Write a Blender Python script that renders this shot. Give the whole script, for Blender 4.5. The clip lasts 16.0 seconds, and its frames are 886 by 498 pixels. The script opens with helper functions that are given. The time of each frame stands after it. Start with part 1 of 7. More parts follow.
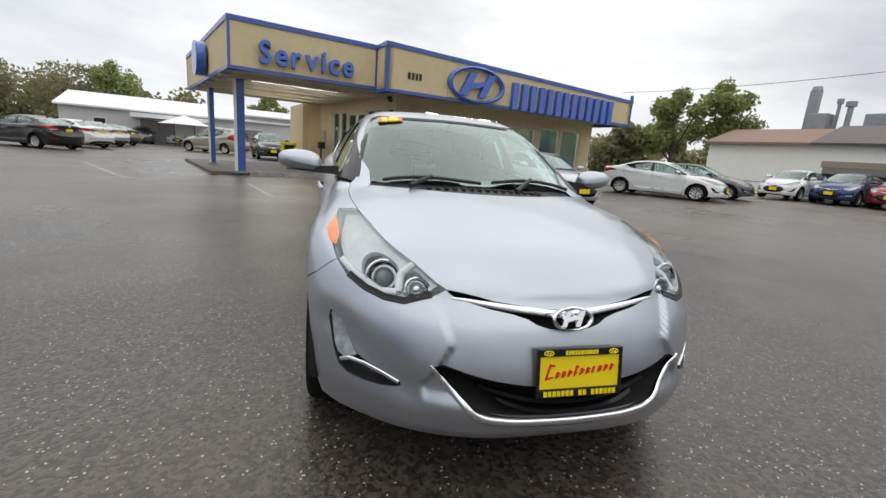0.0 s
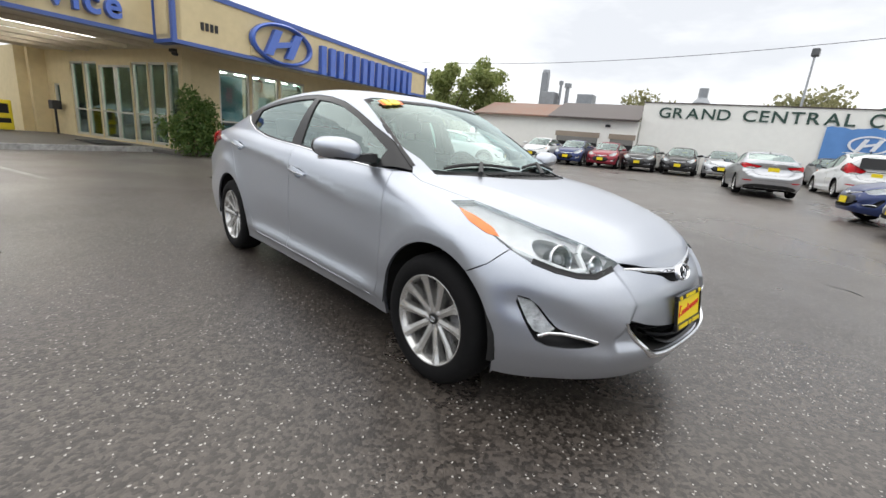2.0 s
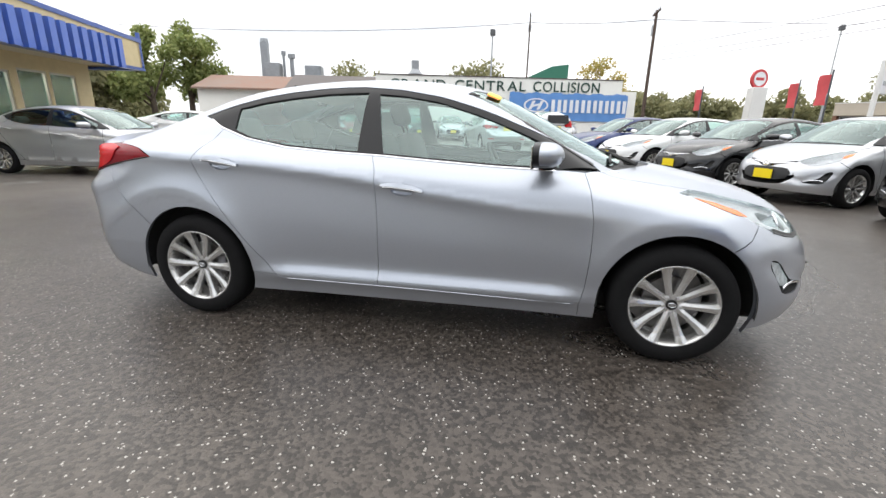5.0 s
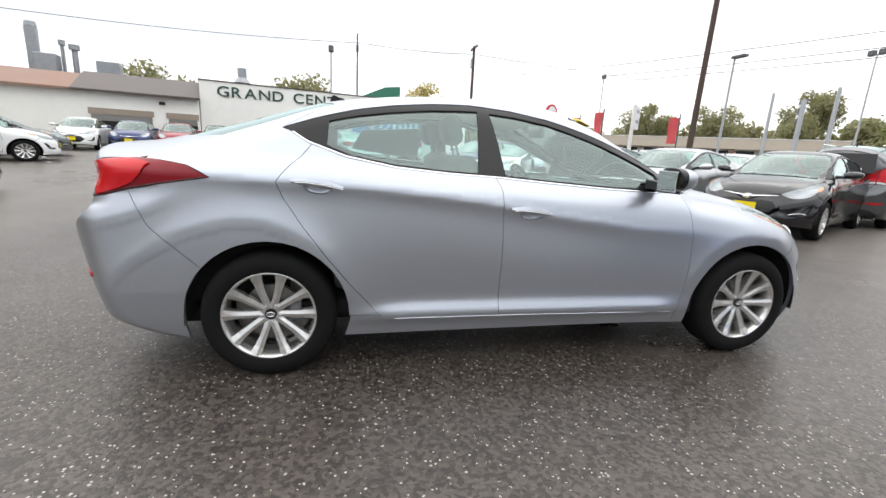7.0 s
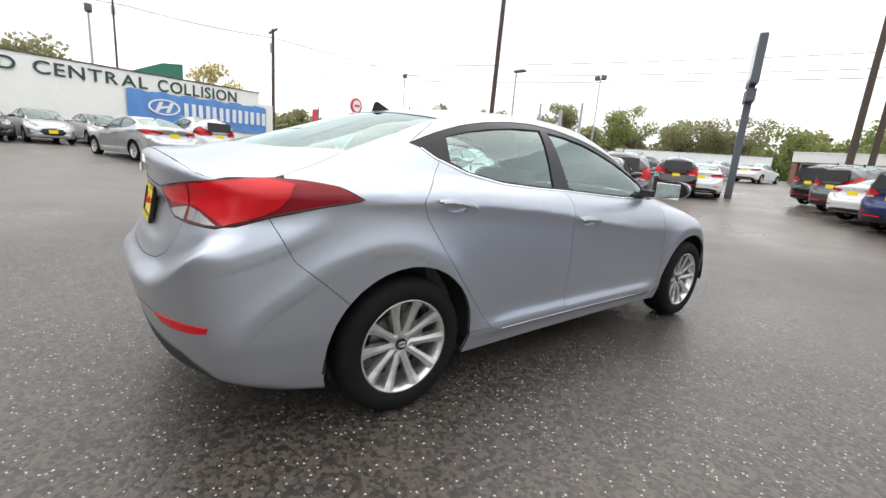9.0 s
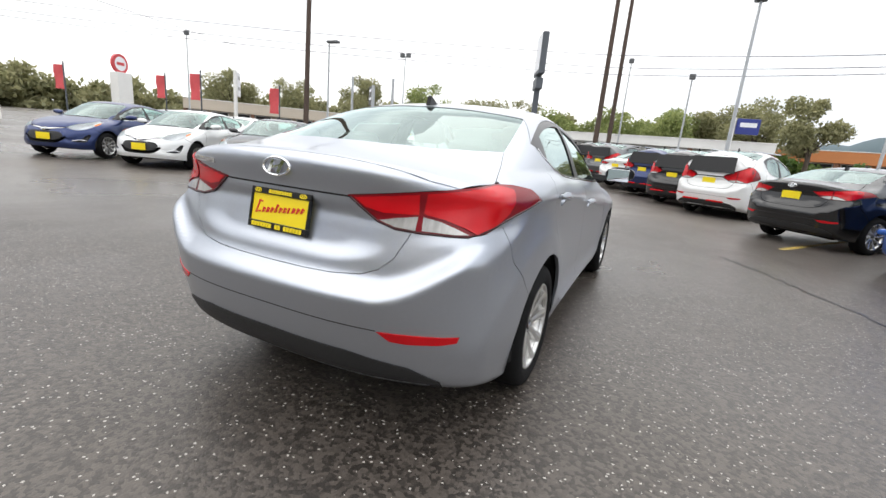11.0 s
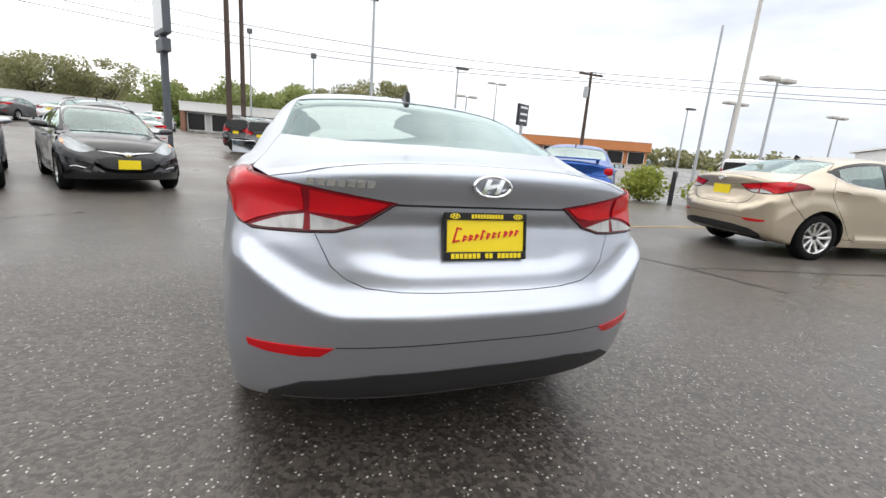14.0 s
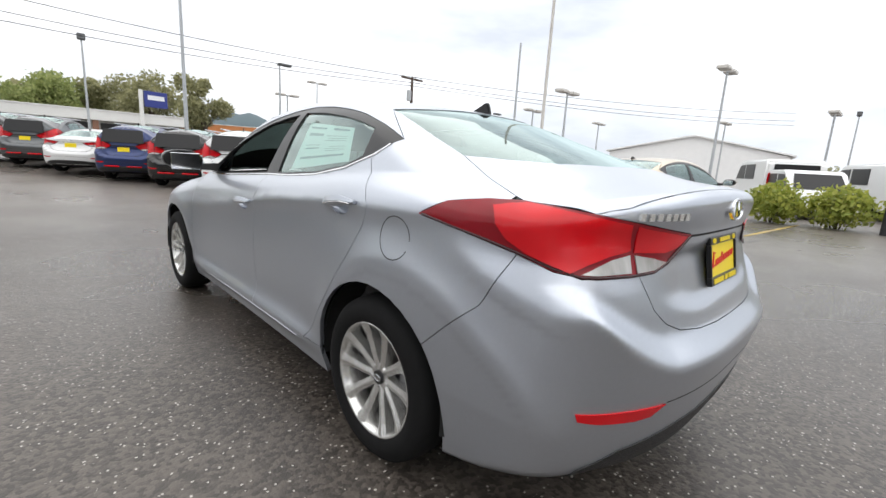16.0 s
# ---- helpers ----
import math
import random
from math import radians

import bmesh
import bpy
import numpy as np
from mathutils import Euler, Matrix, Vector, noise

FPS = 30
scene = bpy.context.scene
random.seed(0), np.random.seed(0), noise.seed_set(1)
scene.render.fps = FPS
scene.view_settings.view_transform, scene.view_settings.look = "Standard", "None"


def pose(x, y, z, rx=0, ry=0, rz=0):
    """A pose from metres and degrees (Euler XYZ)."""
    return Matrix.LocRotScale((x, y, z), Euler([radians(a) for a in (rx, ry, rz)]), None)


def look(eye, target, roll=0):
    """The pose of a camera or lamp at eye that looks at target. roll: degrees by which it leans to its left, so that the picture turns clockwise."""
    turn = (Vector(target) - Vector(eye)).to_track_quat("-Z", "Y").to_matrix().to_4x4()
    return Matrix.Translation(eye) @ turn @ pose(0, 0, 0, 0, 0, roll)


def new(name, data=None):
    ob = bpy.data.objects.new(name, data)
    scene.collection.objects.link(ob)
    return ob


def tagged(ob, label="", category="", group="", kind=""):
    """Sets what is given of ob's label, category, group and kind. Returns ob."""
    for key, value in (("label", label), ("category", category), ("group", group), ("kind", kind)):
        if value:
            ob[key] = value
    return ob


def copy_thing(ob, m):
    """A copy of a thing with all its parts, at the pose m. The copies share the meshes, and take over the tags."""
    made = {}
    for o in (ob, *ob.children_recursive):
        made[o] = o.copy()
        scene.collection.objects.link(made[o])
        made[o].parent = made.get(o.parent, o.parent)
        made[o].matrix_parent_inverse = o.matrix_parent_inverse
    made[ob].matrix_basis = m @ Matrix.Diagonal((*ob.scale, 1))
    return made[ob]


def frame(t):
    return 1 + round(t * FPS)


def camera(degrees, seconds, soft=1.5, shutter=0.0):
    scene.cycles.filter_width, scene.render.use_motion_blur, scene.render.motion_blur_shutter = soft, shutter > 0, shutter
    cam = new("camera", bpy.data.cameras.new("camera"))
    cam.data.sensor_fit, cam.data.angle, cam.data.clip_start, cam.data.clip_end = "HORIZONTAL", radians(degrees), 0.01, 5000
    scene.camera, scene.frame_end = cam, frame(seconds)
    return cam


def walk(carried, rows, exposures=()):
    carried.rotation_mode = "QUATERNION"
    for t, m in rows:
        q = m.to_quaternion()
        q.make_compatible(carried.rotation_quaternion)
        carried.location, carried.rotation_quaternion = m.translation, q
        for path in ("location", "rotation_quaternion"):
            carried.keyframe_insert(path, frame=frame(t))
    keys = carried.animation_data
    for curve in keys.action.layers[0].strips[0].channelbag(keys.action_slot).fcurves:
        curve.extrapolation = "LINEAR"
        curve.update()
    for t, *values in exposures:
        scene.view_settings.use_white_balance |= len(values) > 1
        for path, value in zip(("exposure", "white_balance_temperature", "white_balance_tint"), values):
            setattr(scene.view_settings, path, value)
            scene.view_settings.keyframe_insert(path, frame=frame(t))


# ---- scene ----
cam = camera(91.3, 16.0)
PATH = [
    (0, (-0.778, -3.326, 1.149), (-0.274, -1.439, 0.721), 4.5),
    (0.5, (-1.133, -3.294, 1.156), (-0.356, -1.505, 0.713), 5.6),
    (1, (-1.488, -3.133, 1.147), (-0.524, -1.446, 0.672), 6.0),
    (1.5, (-1.861, -2.975, 1.149), (-0.688, -1.427, 0.673), 6.2),
    (2, (-2.142, -2.752, 1.153), (-0.794, -1.36, 0.657), 5.1),
    (2.5, (-2.345, -2.432, 1.157), (-0.871, -1.182, 0.643), 4.9),
    (3, (-2.586, -2.132, 1.139), (-0.991, -1.037, 0.631), 4.9),
    (3.2, (-2.679, -2.009, 1.159), (-1.051, -0.965, 0.652), 4.6),
    (5.3, (-3.065, -0.362, 1.177), (-1.147, -0.133, 0.656), 1.7),
    (5.5, (-3.058, -0.216, 1.175), (-1.126, -0.071, 0.682), 2.3),
    (6, (-3.075, 0.209, 1.155), (-1.134, 0.148, 0.678), 2.6),
    (6.5, (-3.028, 0.599, 1.132), (-1.095, 0.348, 0.683), 2.4),
    (7, (-2.926, 0.976, 1.142), (-1.021, 0.563, 0.693), 3.1),
    (7.5, (-2.869, 1.359, 1.15), (-1.023, 0.736, 0.699), 3.6),
    (8, (-2.72, 1.708, 1.133), (-0.944, 0.928, 0.645), 2.5),
    (8.5, (-2.511, 2.024, 1.152), (-0.823, 1.05, 0.702), 4.1),
    (9, (-2.338, 2.374, 1.161), (-0.809, 1.156, 0.739), 4.6),
    (9.2, (-2.268, 2.496, 1.158), (-0.799, 1.211, 0.718), 5.0),
    (11.3, (-1.098, 3.503, 1.156), (-0.372, 1.692, 0.718), 5.4),
    (11.5, (-0.965, 3.542, 1.153), (-0.323, 1.694, 0.736), 5.6),
    (12, (-0.609, 3.659, 1.147), (-0.25, 1.729, 0.769), 4.6),
    (12.5, (-0.287, 3.697, 1.126), (-0.163, 1.748, 0.696), 4.7),
    (13, (0.044, 3.633, 1.139), (-0.085, 1.689, 0.687), 3.7),
    (13.5, (0.359, 3.592, 1.137), (-0.085, 1.691, 0.703), 4.2),
    (14, (0.657, 3.524, 1.134), (-0.043, 1.704, 0.692), 4.4),
    (14.5, (0.947, 3.311, 1.124), (0.063, 1.57, 0.691), 5.6),
    (15, (1.257, 3.116, 1.117), (0.243, 1.439, 0.72), 6.0),
    (15.5, (1.531, 2.907, 1.125), (0.305, 1.377, 0.728), 4.7),
    (16, (1.727, 2.592, 1.122), (0.352, 1.192, 0.736), 3.4),
]
walk(cam, [(t, look(eye, target, roll)) for t, eye, target, roll in PATH],
     exposures=((0, .34), (1, .45), (2, .80), (3, 1.03), (5.5, 1.02), (9, 1.01), (12, .99), (14, .96), (16, .96)))


# ======================================================= world and light: a bright overcast sky
def nodes_of(tree):
    tree.nodes.clear()
    return tree.nodes, tree.links


world = bpy.data.worlds.new("overcast_sky")
scene.world = world
world.use_nodes = True
wn, wl = nodes_of(world.node_tree)
sky = wn.new("ShaderNodeTexSky")
sky.sky_type, sky.sun_disc = "NISHITA", False
sky.sun_elevation, sky.sun_rotation = radians(86), radians(0)
coord = wn.new("ShaderNodeTexCoord")
warp = wn.new("ShaderNodeMapping")
warp.inputs["Scale"].default_value = (1.0, 1.0, 3.2)
cloud = wn.new("ShaderNodeTexNoise")
cloud.inputs["Scale"].default_value, cloud.inputs["Detail"].default_value, cloud.inputs["Roughness"].default_value = 1.5, 6, .55
ramp = wn.new("ShaderNodeValToRGB")
ramp.color_ramp.elements[0].position, ramp.color_ramp.elements[0].color = .36, (.55, .568, .60, 1)
ramp.color_ramp.elements[1].position, ramp.color_ramp.elements[1].color = .66, (.97, .968, .96, 1)
dim = wn.new("ShaderNodeMix")
dim.data_type = "RGBA"
dim.inputs["Factor"].default_value = .96
scale_sky = wn.new("ShaderNodeVectorMath")
scale_sky.operation = "SCALE"
scale_sky.inputs["Scale"].default_value = .09
back = wn.new("ShaderNodeBackground")
back.inputs["Strength"].default_value = .93
wout = wn.new("ShaderNodeOutputWorld")
wl.new(coord.outputs["Generated"], warp.inputs["Vector"])
wl.new(warp.outputs[0], cloud.inputs["Vector"])
wl.new(cloud.outputs["Fac"], ramp.inputs["Fac"])
wl.new(sky.outputs["Color"], scale_sky.inputs[0])
wl.new(scale_sky.outputs[0], dim.inputs["A"])
apart = wn.new("ShaderNodeSeparateXYZ")
bank = wn.new("ShaderNodeMapRange")
bank.inputs[1].default_value, bank.inputs[2].default_value = -.75, .15
shade = wn.new("ShaderNodeMix")
shade.data_type = "RGBA"
shade.inputs["A"].default_value, shade.inputs["B"].default_value = (.86, .885, .92, 1), (1, 1, 1, 1)
tint = wn.new("ShaderNodeMix")
tint.data_type, tint.blend_type = "RGBA", "MULTIPLY"
tint.inputs["Factor"].default_value = 1.0
wl.new(coord.outputs["Generated"], apart.inputs[0])
wl.new(apart.outputs["X"], bank.inputs[0])
wl.new(bank.outputs[0], shade.inputs["Factor"])
wl.new(ramp.outputs["Color"], tint.inputs["A"])
wl.new(shade.outputs["Result"], tint.inputs["B"])
wl.new(tint.outputs["Result"], dim.inputs["B"])
wl.new(dim.outputs["Result"], back.inputs["Color"])
wl.new(back.outputs[0], wout.inputs["Surface"])

sun = new("sun", bpy.data.lights.new("sun", "SUN"))
sun.data.energy, sun.data.angle, sun.data.color = 1.35, radians(120), (1, .97, .93)
sun.matrix_world = look((-.5, 1.0, 18), (0, 0, 0))


# ======================================================= materials
def material(name, base, rough=.5, metal=0.0, vary=.0, scale=8.0, bump=0.0, bump_scale=60.0, coat=0.0, spec=.5, tint=None, stretch=(1, 1, 1), rough_vary=0.0, random_value=0.0, emit=0.0):
    """A Principled material with two scales of variation in colour, a fine relief and, where asked, a clear coat."""
    m = bpy.data.materials.new(name)
    m.use_nodes = True
    n, l = nodes_of(m.node_tree)
    out = n.new("ShaderNodeOutputMaterial")
    b = n.new("ShaderNodeBsdfPrincipled")
    b.inputs["Base Color"].default_value = (*base, 1)
    b.inputs["Roughness"].default_value, b.inputs["Metallic"].default_value = rough, metal
    b.inputs["Coat Weight"].default_value, b.inputs["Coat Roughness"].default_value = coat, .03
    b.inputs["Specular IOR Level"].default_value = spec
    l.new(b.outputs[0], out.inputs[0])
    if emit:
        b.inputs["Emission Color"].default_value, b.inputs["Emission Strength"].default_value = (*base, 1), emit
    tc = n.new("ShaderNodeTexCoord")
    mp = n.new("ShaderNodeMapping")
    mp.inputs["Scale"].default_value = stretch
    l.new(tc.outputs["Object"], mp.inputs[0])
    if vary or random_value:
        n1, n2 = n.new("ShaderNodeTexNoise"), n.new("ShaderNodeTexNoise")
        n1.inputs["Scale"].default_value, n2.inputs["Scale"].default_value = scale * .12, scale
        n1.inputs["Detail"].default_value = n2.inputs["Detail"].default_value = 4
        add = n.new("ShaderNodeMath")
        l.new(mp.outputs[0], n1.inputs["Vector"]), l.new(mp.outputs[0], n2.inputs["Vector"])
        l.new(n1.outputs["Fac"], add.inputs[0]), l.new(n2.outputs["Fac"], add.inputs[1])
        last = add
        if random_value:
            info, add2 = n.new("ShaderNodeObjectInfo"), n.new("ShaderNodeMath")
            add2.operation = "MULTIPLY_ADD"
            l.new(info.outputs["Random"], add2.inputs[0])
            add2.inputs[1].default_value = random_value
            l.new(add.outputs[0], add2.inputs[2])
            last = add2
        r = n.new("ShaderNodeMapRange")
        r.inputs[1].default_value, r.inputs[2].default_value = .6, 1.4 + random_value
        l.new(last.outputs[0], r.inputs[0])
        mix = n.new("ShaderNodeMix")
        mix.data_type = "RGBA"
        t2 = tint or tuple(c * (1 - vary) for c in base)
        mix.inputs["A"].default_value, mix.inputs["B"].default_value = (*base, 1), (*t2, 1)
        l.new(r.outputs[0], mix.inputs["Factor"])
        l.new(mix.outputs["Result"], b.inputs["Base Color"])
        if rough_vary:
            rr = n.new("ShaderNodeMapRange")
            rr.inputs[1].default_value, rr.inputs[2].default_value = .7, 1.3
            rr.inputs[3].default_value, rr.inputs[4].default_value = max(.02, rough - rough_vary), min(1, rough + rough_vary)
            l.new(last.outputs[0], rr.inputs[0]), l.new(rr.outputs[0], b.inputs["Roughness"])
    if bump:
        n3, bp = n.new("ShaderNodeTexNoise"), n.new("ShaderNodeBump")
        n3.inputs["Scale"].default_value, n3.inputs["Detail"].default_value = bump_scale, 5
        bp.inputs["Strength"].default_value, bp.inputs["Distance"].default_value = bump, .01
        l.new(mp.outputs[0], n3.inputs["Vector"]), l.new(n3.outputs["Fac"], bp.inputs["Height"]), l.new(bp.outputs[0], b.inputs["Normal"])
    return m


def glass(name, tint=(.8, .9, .88), clear=.75, rough=.0, gain_by=2.4, floor=.04):
    """Window glass: clear to look through, with a mirror-like surface that strengthens at grazing angles."""
    m = bpy.data.materials.new(name)
    m.use_nodes = True
    n, l = nodes_of(m.node_tree)
    out, mix, tr, gl, fr = (n.new("ShaderNode" + k) for k in ("OutputMaterial", "MixShader", "BsdfTransparent", "BsdfGlossy", "Fresnel"))
    tr.inputs["Color"].default_value = (*[c * clear for c in tint], 1)
    gl.inputs["Color"].default_value = (.74, .86, .83, 1)
    gl.inputs["Roughness"].default_value, fr.inputs["IOR"].default_value = rough, 1.55
    gain = n.new("ShaderNodeMath")
    gain.operation, gain.use_clamp = "MULTIPLY_ADD", True
    gain.inputs[1].default_value, gain.inputs[2].default_value = gain_by, floor
    l.new(fr.outputs[0], gain.inputs[0]), l.new(gain.outputs[0], mix.inputs[0])
    l.new(tr.outputs[0], mix.inputs[1]), l.new(gl.outputs[0], mix.inputs[2]), l.new(mix.outputs[0], out.inputs[0])
    return m


def paint(name, base, metal=.6, rough=.3):
    m = material(name, base, rough, metal, vary=.05, scale=700, bump=.012, bump_scale=900, coat=.45)
    next(q for q in m.node_tree.nodes if q.type == "BSDF_PRINCIPLED").inputs["Coat Roughness"].default_value = .07
    return m


M_SILVER = paint("silver_metallic_paint", (.45, .478, .53), .85, .34)
M_BLACKTRIM = material("black_gloss_trim", (.010, .010, .011), .30, vary=.2, scale=20, spec=.35)
M_PLASTIC = material("black_grained_plastic", (.018, .018, .019), .55, vary=.25, scale=40, bump=.15, bump_scale=500)
M_RUBBER = material("black_tyre_rubber", (.009, .009, .0095), .85, spec=.15, vary=.35, scale=30, bump=.15, bump_scale=200)
M_WELL = material("dark_wheel_well_liner", (.008, .008, .008), .9, vary=.3, scale=20)
M_ALLOY = material("bright_machined_alloy", (.66, .655, .64), .27, .82, vary=.12, scale=60)
M_ALLOYDARK = material("grey_painted_alloy", (.20, .20, .21), .40, .7, vary=.2, scale=40)
M_CHROME = material("polished_chrome", (.80, .81, .83), .07, 1.0, vary=.05, scale=30)
M_GLASS = glass("tinted_car_glass", (.70, .95, .90), .88, gain_by=1.7, floor=.04)
M_SIDEGLASS = glass("tinted_side_window_glass", (.70, .95, .90), .88, gain_by=1.7, floor=.08)
M_LENS = glass("clear_lamp_lens", (.97, .98, 1), .97, gain_by=.9, floor=0.0)
M_LAMPGREY = material("silvered_lamp_bezel", (.88, .88, .89), .28, .25, vary=.3, scale=18, bump=.3, bump_scale=45)
M_RED = material("red_lamp_plastic", (.58, .004, .010), .20, vary=.3, scale=9, spec=.4)
M_REDDARK = material("dark_red_lamp_plastic", (.20, .005, .011), .20, vary=.2, scale=12, spec=.3)
M_LAMPEDGE = material("maroon_lamp_edge", (.035, .003, .005), .22, vary=.2, scale=20, spec=.4)
M_CLEARLAMP = material("clear_ribbed_lamp_lens", (.55, .54, .53), .22, .35, vary=.45, scale=26, stretch=(2.5, .5, .5))
M_PROJECTOR = material("smoked_projector_glass", (.16, .17, .18), .08, .6, vary=.2, scale=20, coat=1.0)
M_FACET = material("faceted_lamp_reflector", (.92, .92, .93), .28, .25, vary=.55, scale=34, bump=.9, bump_scale=55)
M_AMBER = material("amber_lamp_plastic", (.80, .20, .02), .2, vary=.2, scale=30, coat=.6)
M_YELLOW = material("yellow_plate_card", (.85, .66, .01), .4, vary=.05, scale=50)
M_REDINK = material("red_plate_ink", (.62, .02, .02), .4, vary=.1, scale=50)
M_GREYFAB = material("grey_seat_fabric", (.13, .13, .135), .9, vary=.25, scale=60, bump=.3, bump_scale=400)
M_BEIGEFAB = material("light_headliner", (.50, .49, .46), .9, vary=.1, scale=40, bump=.2, bump_scale=400)
M_DASH = material("dark_grey_dashboard", (.035, .036, .038), .6, vary=.2, scale=30, bump=.2, bump_scale=300)
M_GUIDE = material("frosted_white_light_guide", (.92, .92, .92), .35, vary=.05, scale=30)
M_PAPER = material("white_paper_sheet", (.78, .80, .78), .6, vary=.06, scale=20)
M_INK = material("grey_printed_ink", (.22, .25, .27), .6, vary=.1, scale=20)
M_BRAKE = material("steel_brake_disc", (.28, .27, .26), .4, .9, vary=.3, scale=40)


# ======================================================= mesh helpers
def link_mesh(name, verts, faces, mats, parent=None, label="", smooth=True, face_mats=None, normals=None):
    me = bpy.data.meshes.new(name)
    me.from_pydata(np.asarray(verts, float).tolist(), [], [list(map(int, f)) for f in faces])
    for m in (mats if isinstance(mats, (list, tuple)) else [mats]):
        me.materials.append(m)
    if face_mats is not None:
        me.polygons.foreach_set("material_index", face_mats)
    me.polygons.foreach_set("use_smooth", [smooth] * len(me.polygons))
    me.update()
    if normals is not None:
        me.normals_split_custom_set_from_vertices([tuple(map(float, q)) for q in normals])
    ob = new(name, me)
    if parent:
        ob.parent = parent
    if label:
        tagged(ob, label)
    return ob


def part(name, bm, mat, parent=None, label="", smooth=False):
    me = bpy.data.meshes.new(name)
    bm.normal_update()
    bm.to_mesh(me)
    bm.free()
    for m in (mat if isinstance(mat, (list, tuple)) else [mat]):
        me.materials.append(m)
    if smooth:
        me.polygons.foreach_set("use_smooth", [True] * len(me.polygons))
        me.set_sharp_from_angle(angle=radians(38))
    ob = new(name, me)
    if parent:
        ob.parent = parent
    if label:
        tagged(ob, label)
    return ob


def box(bm, lo, hi, bevel=0.0, m=None, mi=0):
    """Adds an axis-aligned box between two corners to bm, turned by m, with small bevels."""
    c = [(a + b) / 2 for a, b in zip(lo, hi)]
    d = [abs(b - a) for a, b in zip(lo, hi)]
    r = bmesh.ops.create_cube(bm, size=1.0, matrix=(m or Matrix()) @ Matrix.Translation(c) @ Matrix.Diagonal((*d, 1)))
    vs = set(r["verts"])
    fs = {f for v in vs for f in v.link_faces}
    if bevel:
        es = list({e for v in vs for e in v.link_edges})
        rb = bmesh.ops.bevel(bm, geom=es, offset=bevel, segments=2, affect="EDGES", profile=.5)
        fs = {f for f in fs if f.is_valid} | set(rb["faces"])
    for f in fs:
        f.material_index = mi
    return bm


def tube(bm, a, b, r1, r2=None, seg=12, caps=True, mi=0):
    """Adds a tapered round bar from a to b."""
    a, b = Vector(a), Vector(b)
    d = b - a
    m = Matrix.Translation((a + b) / 2) @ d.to_track_quat("Z", "Y").to_matrix().to_4x4()
    r = bmesh.ops.create_cone(bm, cap_ends=caps, segments=seg, radius1=r1, radius2=r1 if r2 is None else r2, depth=d.length, matrix=m)
    for f in {f for v in r["verts"] for f in v.link_faces}:
        f.material_index = mi
    return bm


def prism(bm, outline, y0, y1, m=None, mi=0):
    """Adds an outline in (x, z), drawn through from y0 to y1."""
    m = m or Matrix()
    A = [bm.verts.new(m @ Vector((x, y0, z))) for x, z in outline]
    B = [bm.verts.new(m @ Vector((x, y1, z))) for x, z in outline]
    fs = [bm.faces.new(A), bm.faces.new(B[::-1])]
    k = len(A)
    for i in range(k):
        fs.append(bm.faces.new((A[i], B[i], B[(i + 1) % k], A[(i + 1) % k])))
    bmesh.ops.recalc_face_normals(bm, faces=fs)
    for f in fs:
        f.material_index = mi
    return bm


def thing(name, label, category, group="", at=None, kind=""):
    ob = new(name)
    ob.empty_display_size = .2
    if at is not None:
        ob.matrix_world = at
    return tagged(ob, label, category, group, kind)


def in_poly(q, poly):
    x, y = q[:, 0], q[:, 1]
    inside = np.zeros(len(q), bool)
    j = len(poly) - 1
    for i in range(len(poly)):
        (xi, yi), (xj, yj) = poly[i], poly[j]
        hit = ((yi > y) != (yj > y)) & (x < (xj - xi) * (y - yi) / (yj - yi + 1e-12) + xi)
        inside ^= hit
        j = i
    return inside


def round_path(p, step=.03, closed=True, smooth=0):
    """Evenly cuts a closed line of places; smooth rounds its corners first."""
    p = np.array(p, float)
    for _ in range(smooth):
        nx = np.roll(p, -1, 0)
        q = np.empty((2 * len(p), p.shape[1]))
        q[0::2], q[1::2] = .75 * p + .25 * nx, .25 * p + .75 * nx
        p = q
    out = []
    for a, b in zip(p, np.roll(p, -1, 0)) if closed else zip(p[:-1], p[1:]):
        k = max(1, int(np.ceil(np.linalg.norm(b - a) / step)))
        out += [a + (b - a) * i / k for i in range(k)]
    if not closed:
        out.append(p[-1])
    return np.array(out)


def oval_badge(parent, m, w, h, depth=.012, mat=None, ring=.09, name="badge"):
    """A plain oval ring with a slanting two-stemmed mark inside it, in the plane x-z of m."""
    bm = bmesh.new()
    k, rows = 48, []
    for i in range(k):
        a = 2 * math.pi * i / k
        c, s = math.cos(a), math.sin(a)
        rows.append([bm.verts.new(m @ Vector((w / 2 * f * c, -dd, h / 2 * (f if f == 1 else 1 - (1 - f) * 1.25) * s))) for f, dd in ((1, 0), (1, depth * .7), (1 - ring, depth), (1 - 2 * ring, depth * .7), (1 - 2 * ring, 0))])
    for i in range(k):
        A, B = rows[i], rows[(i + 1) % k]
        for j in range(4):
            bm.faces.new((A[j], A[j + 1], B[j + 1], B[j]))
    for x in (-.18, .18):
        o = [(x - .15, -.37), (x - .02, -.37), (x + .15, .37), (x + .02, .37)]
        prism(bm, [(a * w * .92, b * h * .86) for a, b in o], -depth * .9, 0, m)
    prism(bm, [(a * w * .92, b * h * .86) for a, b in [(-.19, -.17), (.17, .0), (.19, .17), (-.17, .0)]], -depth * .8, 0, m)
    bmesh.ops.recalc_face_normals(bm, faces=bm.faces[:])
    return part(name, bm, mat or M_CHROME, parent, smooth=True)




# ======================================================= ground
def ground_z(x, y):
    """The lot is level round the sedan and rises gently towards the body shop and the street."""
    return .02 * min(max(0.0, x - 9.0), 25) + float(np.interp(-y, (14, 36, 46), (0, .9, 1.2)))


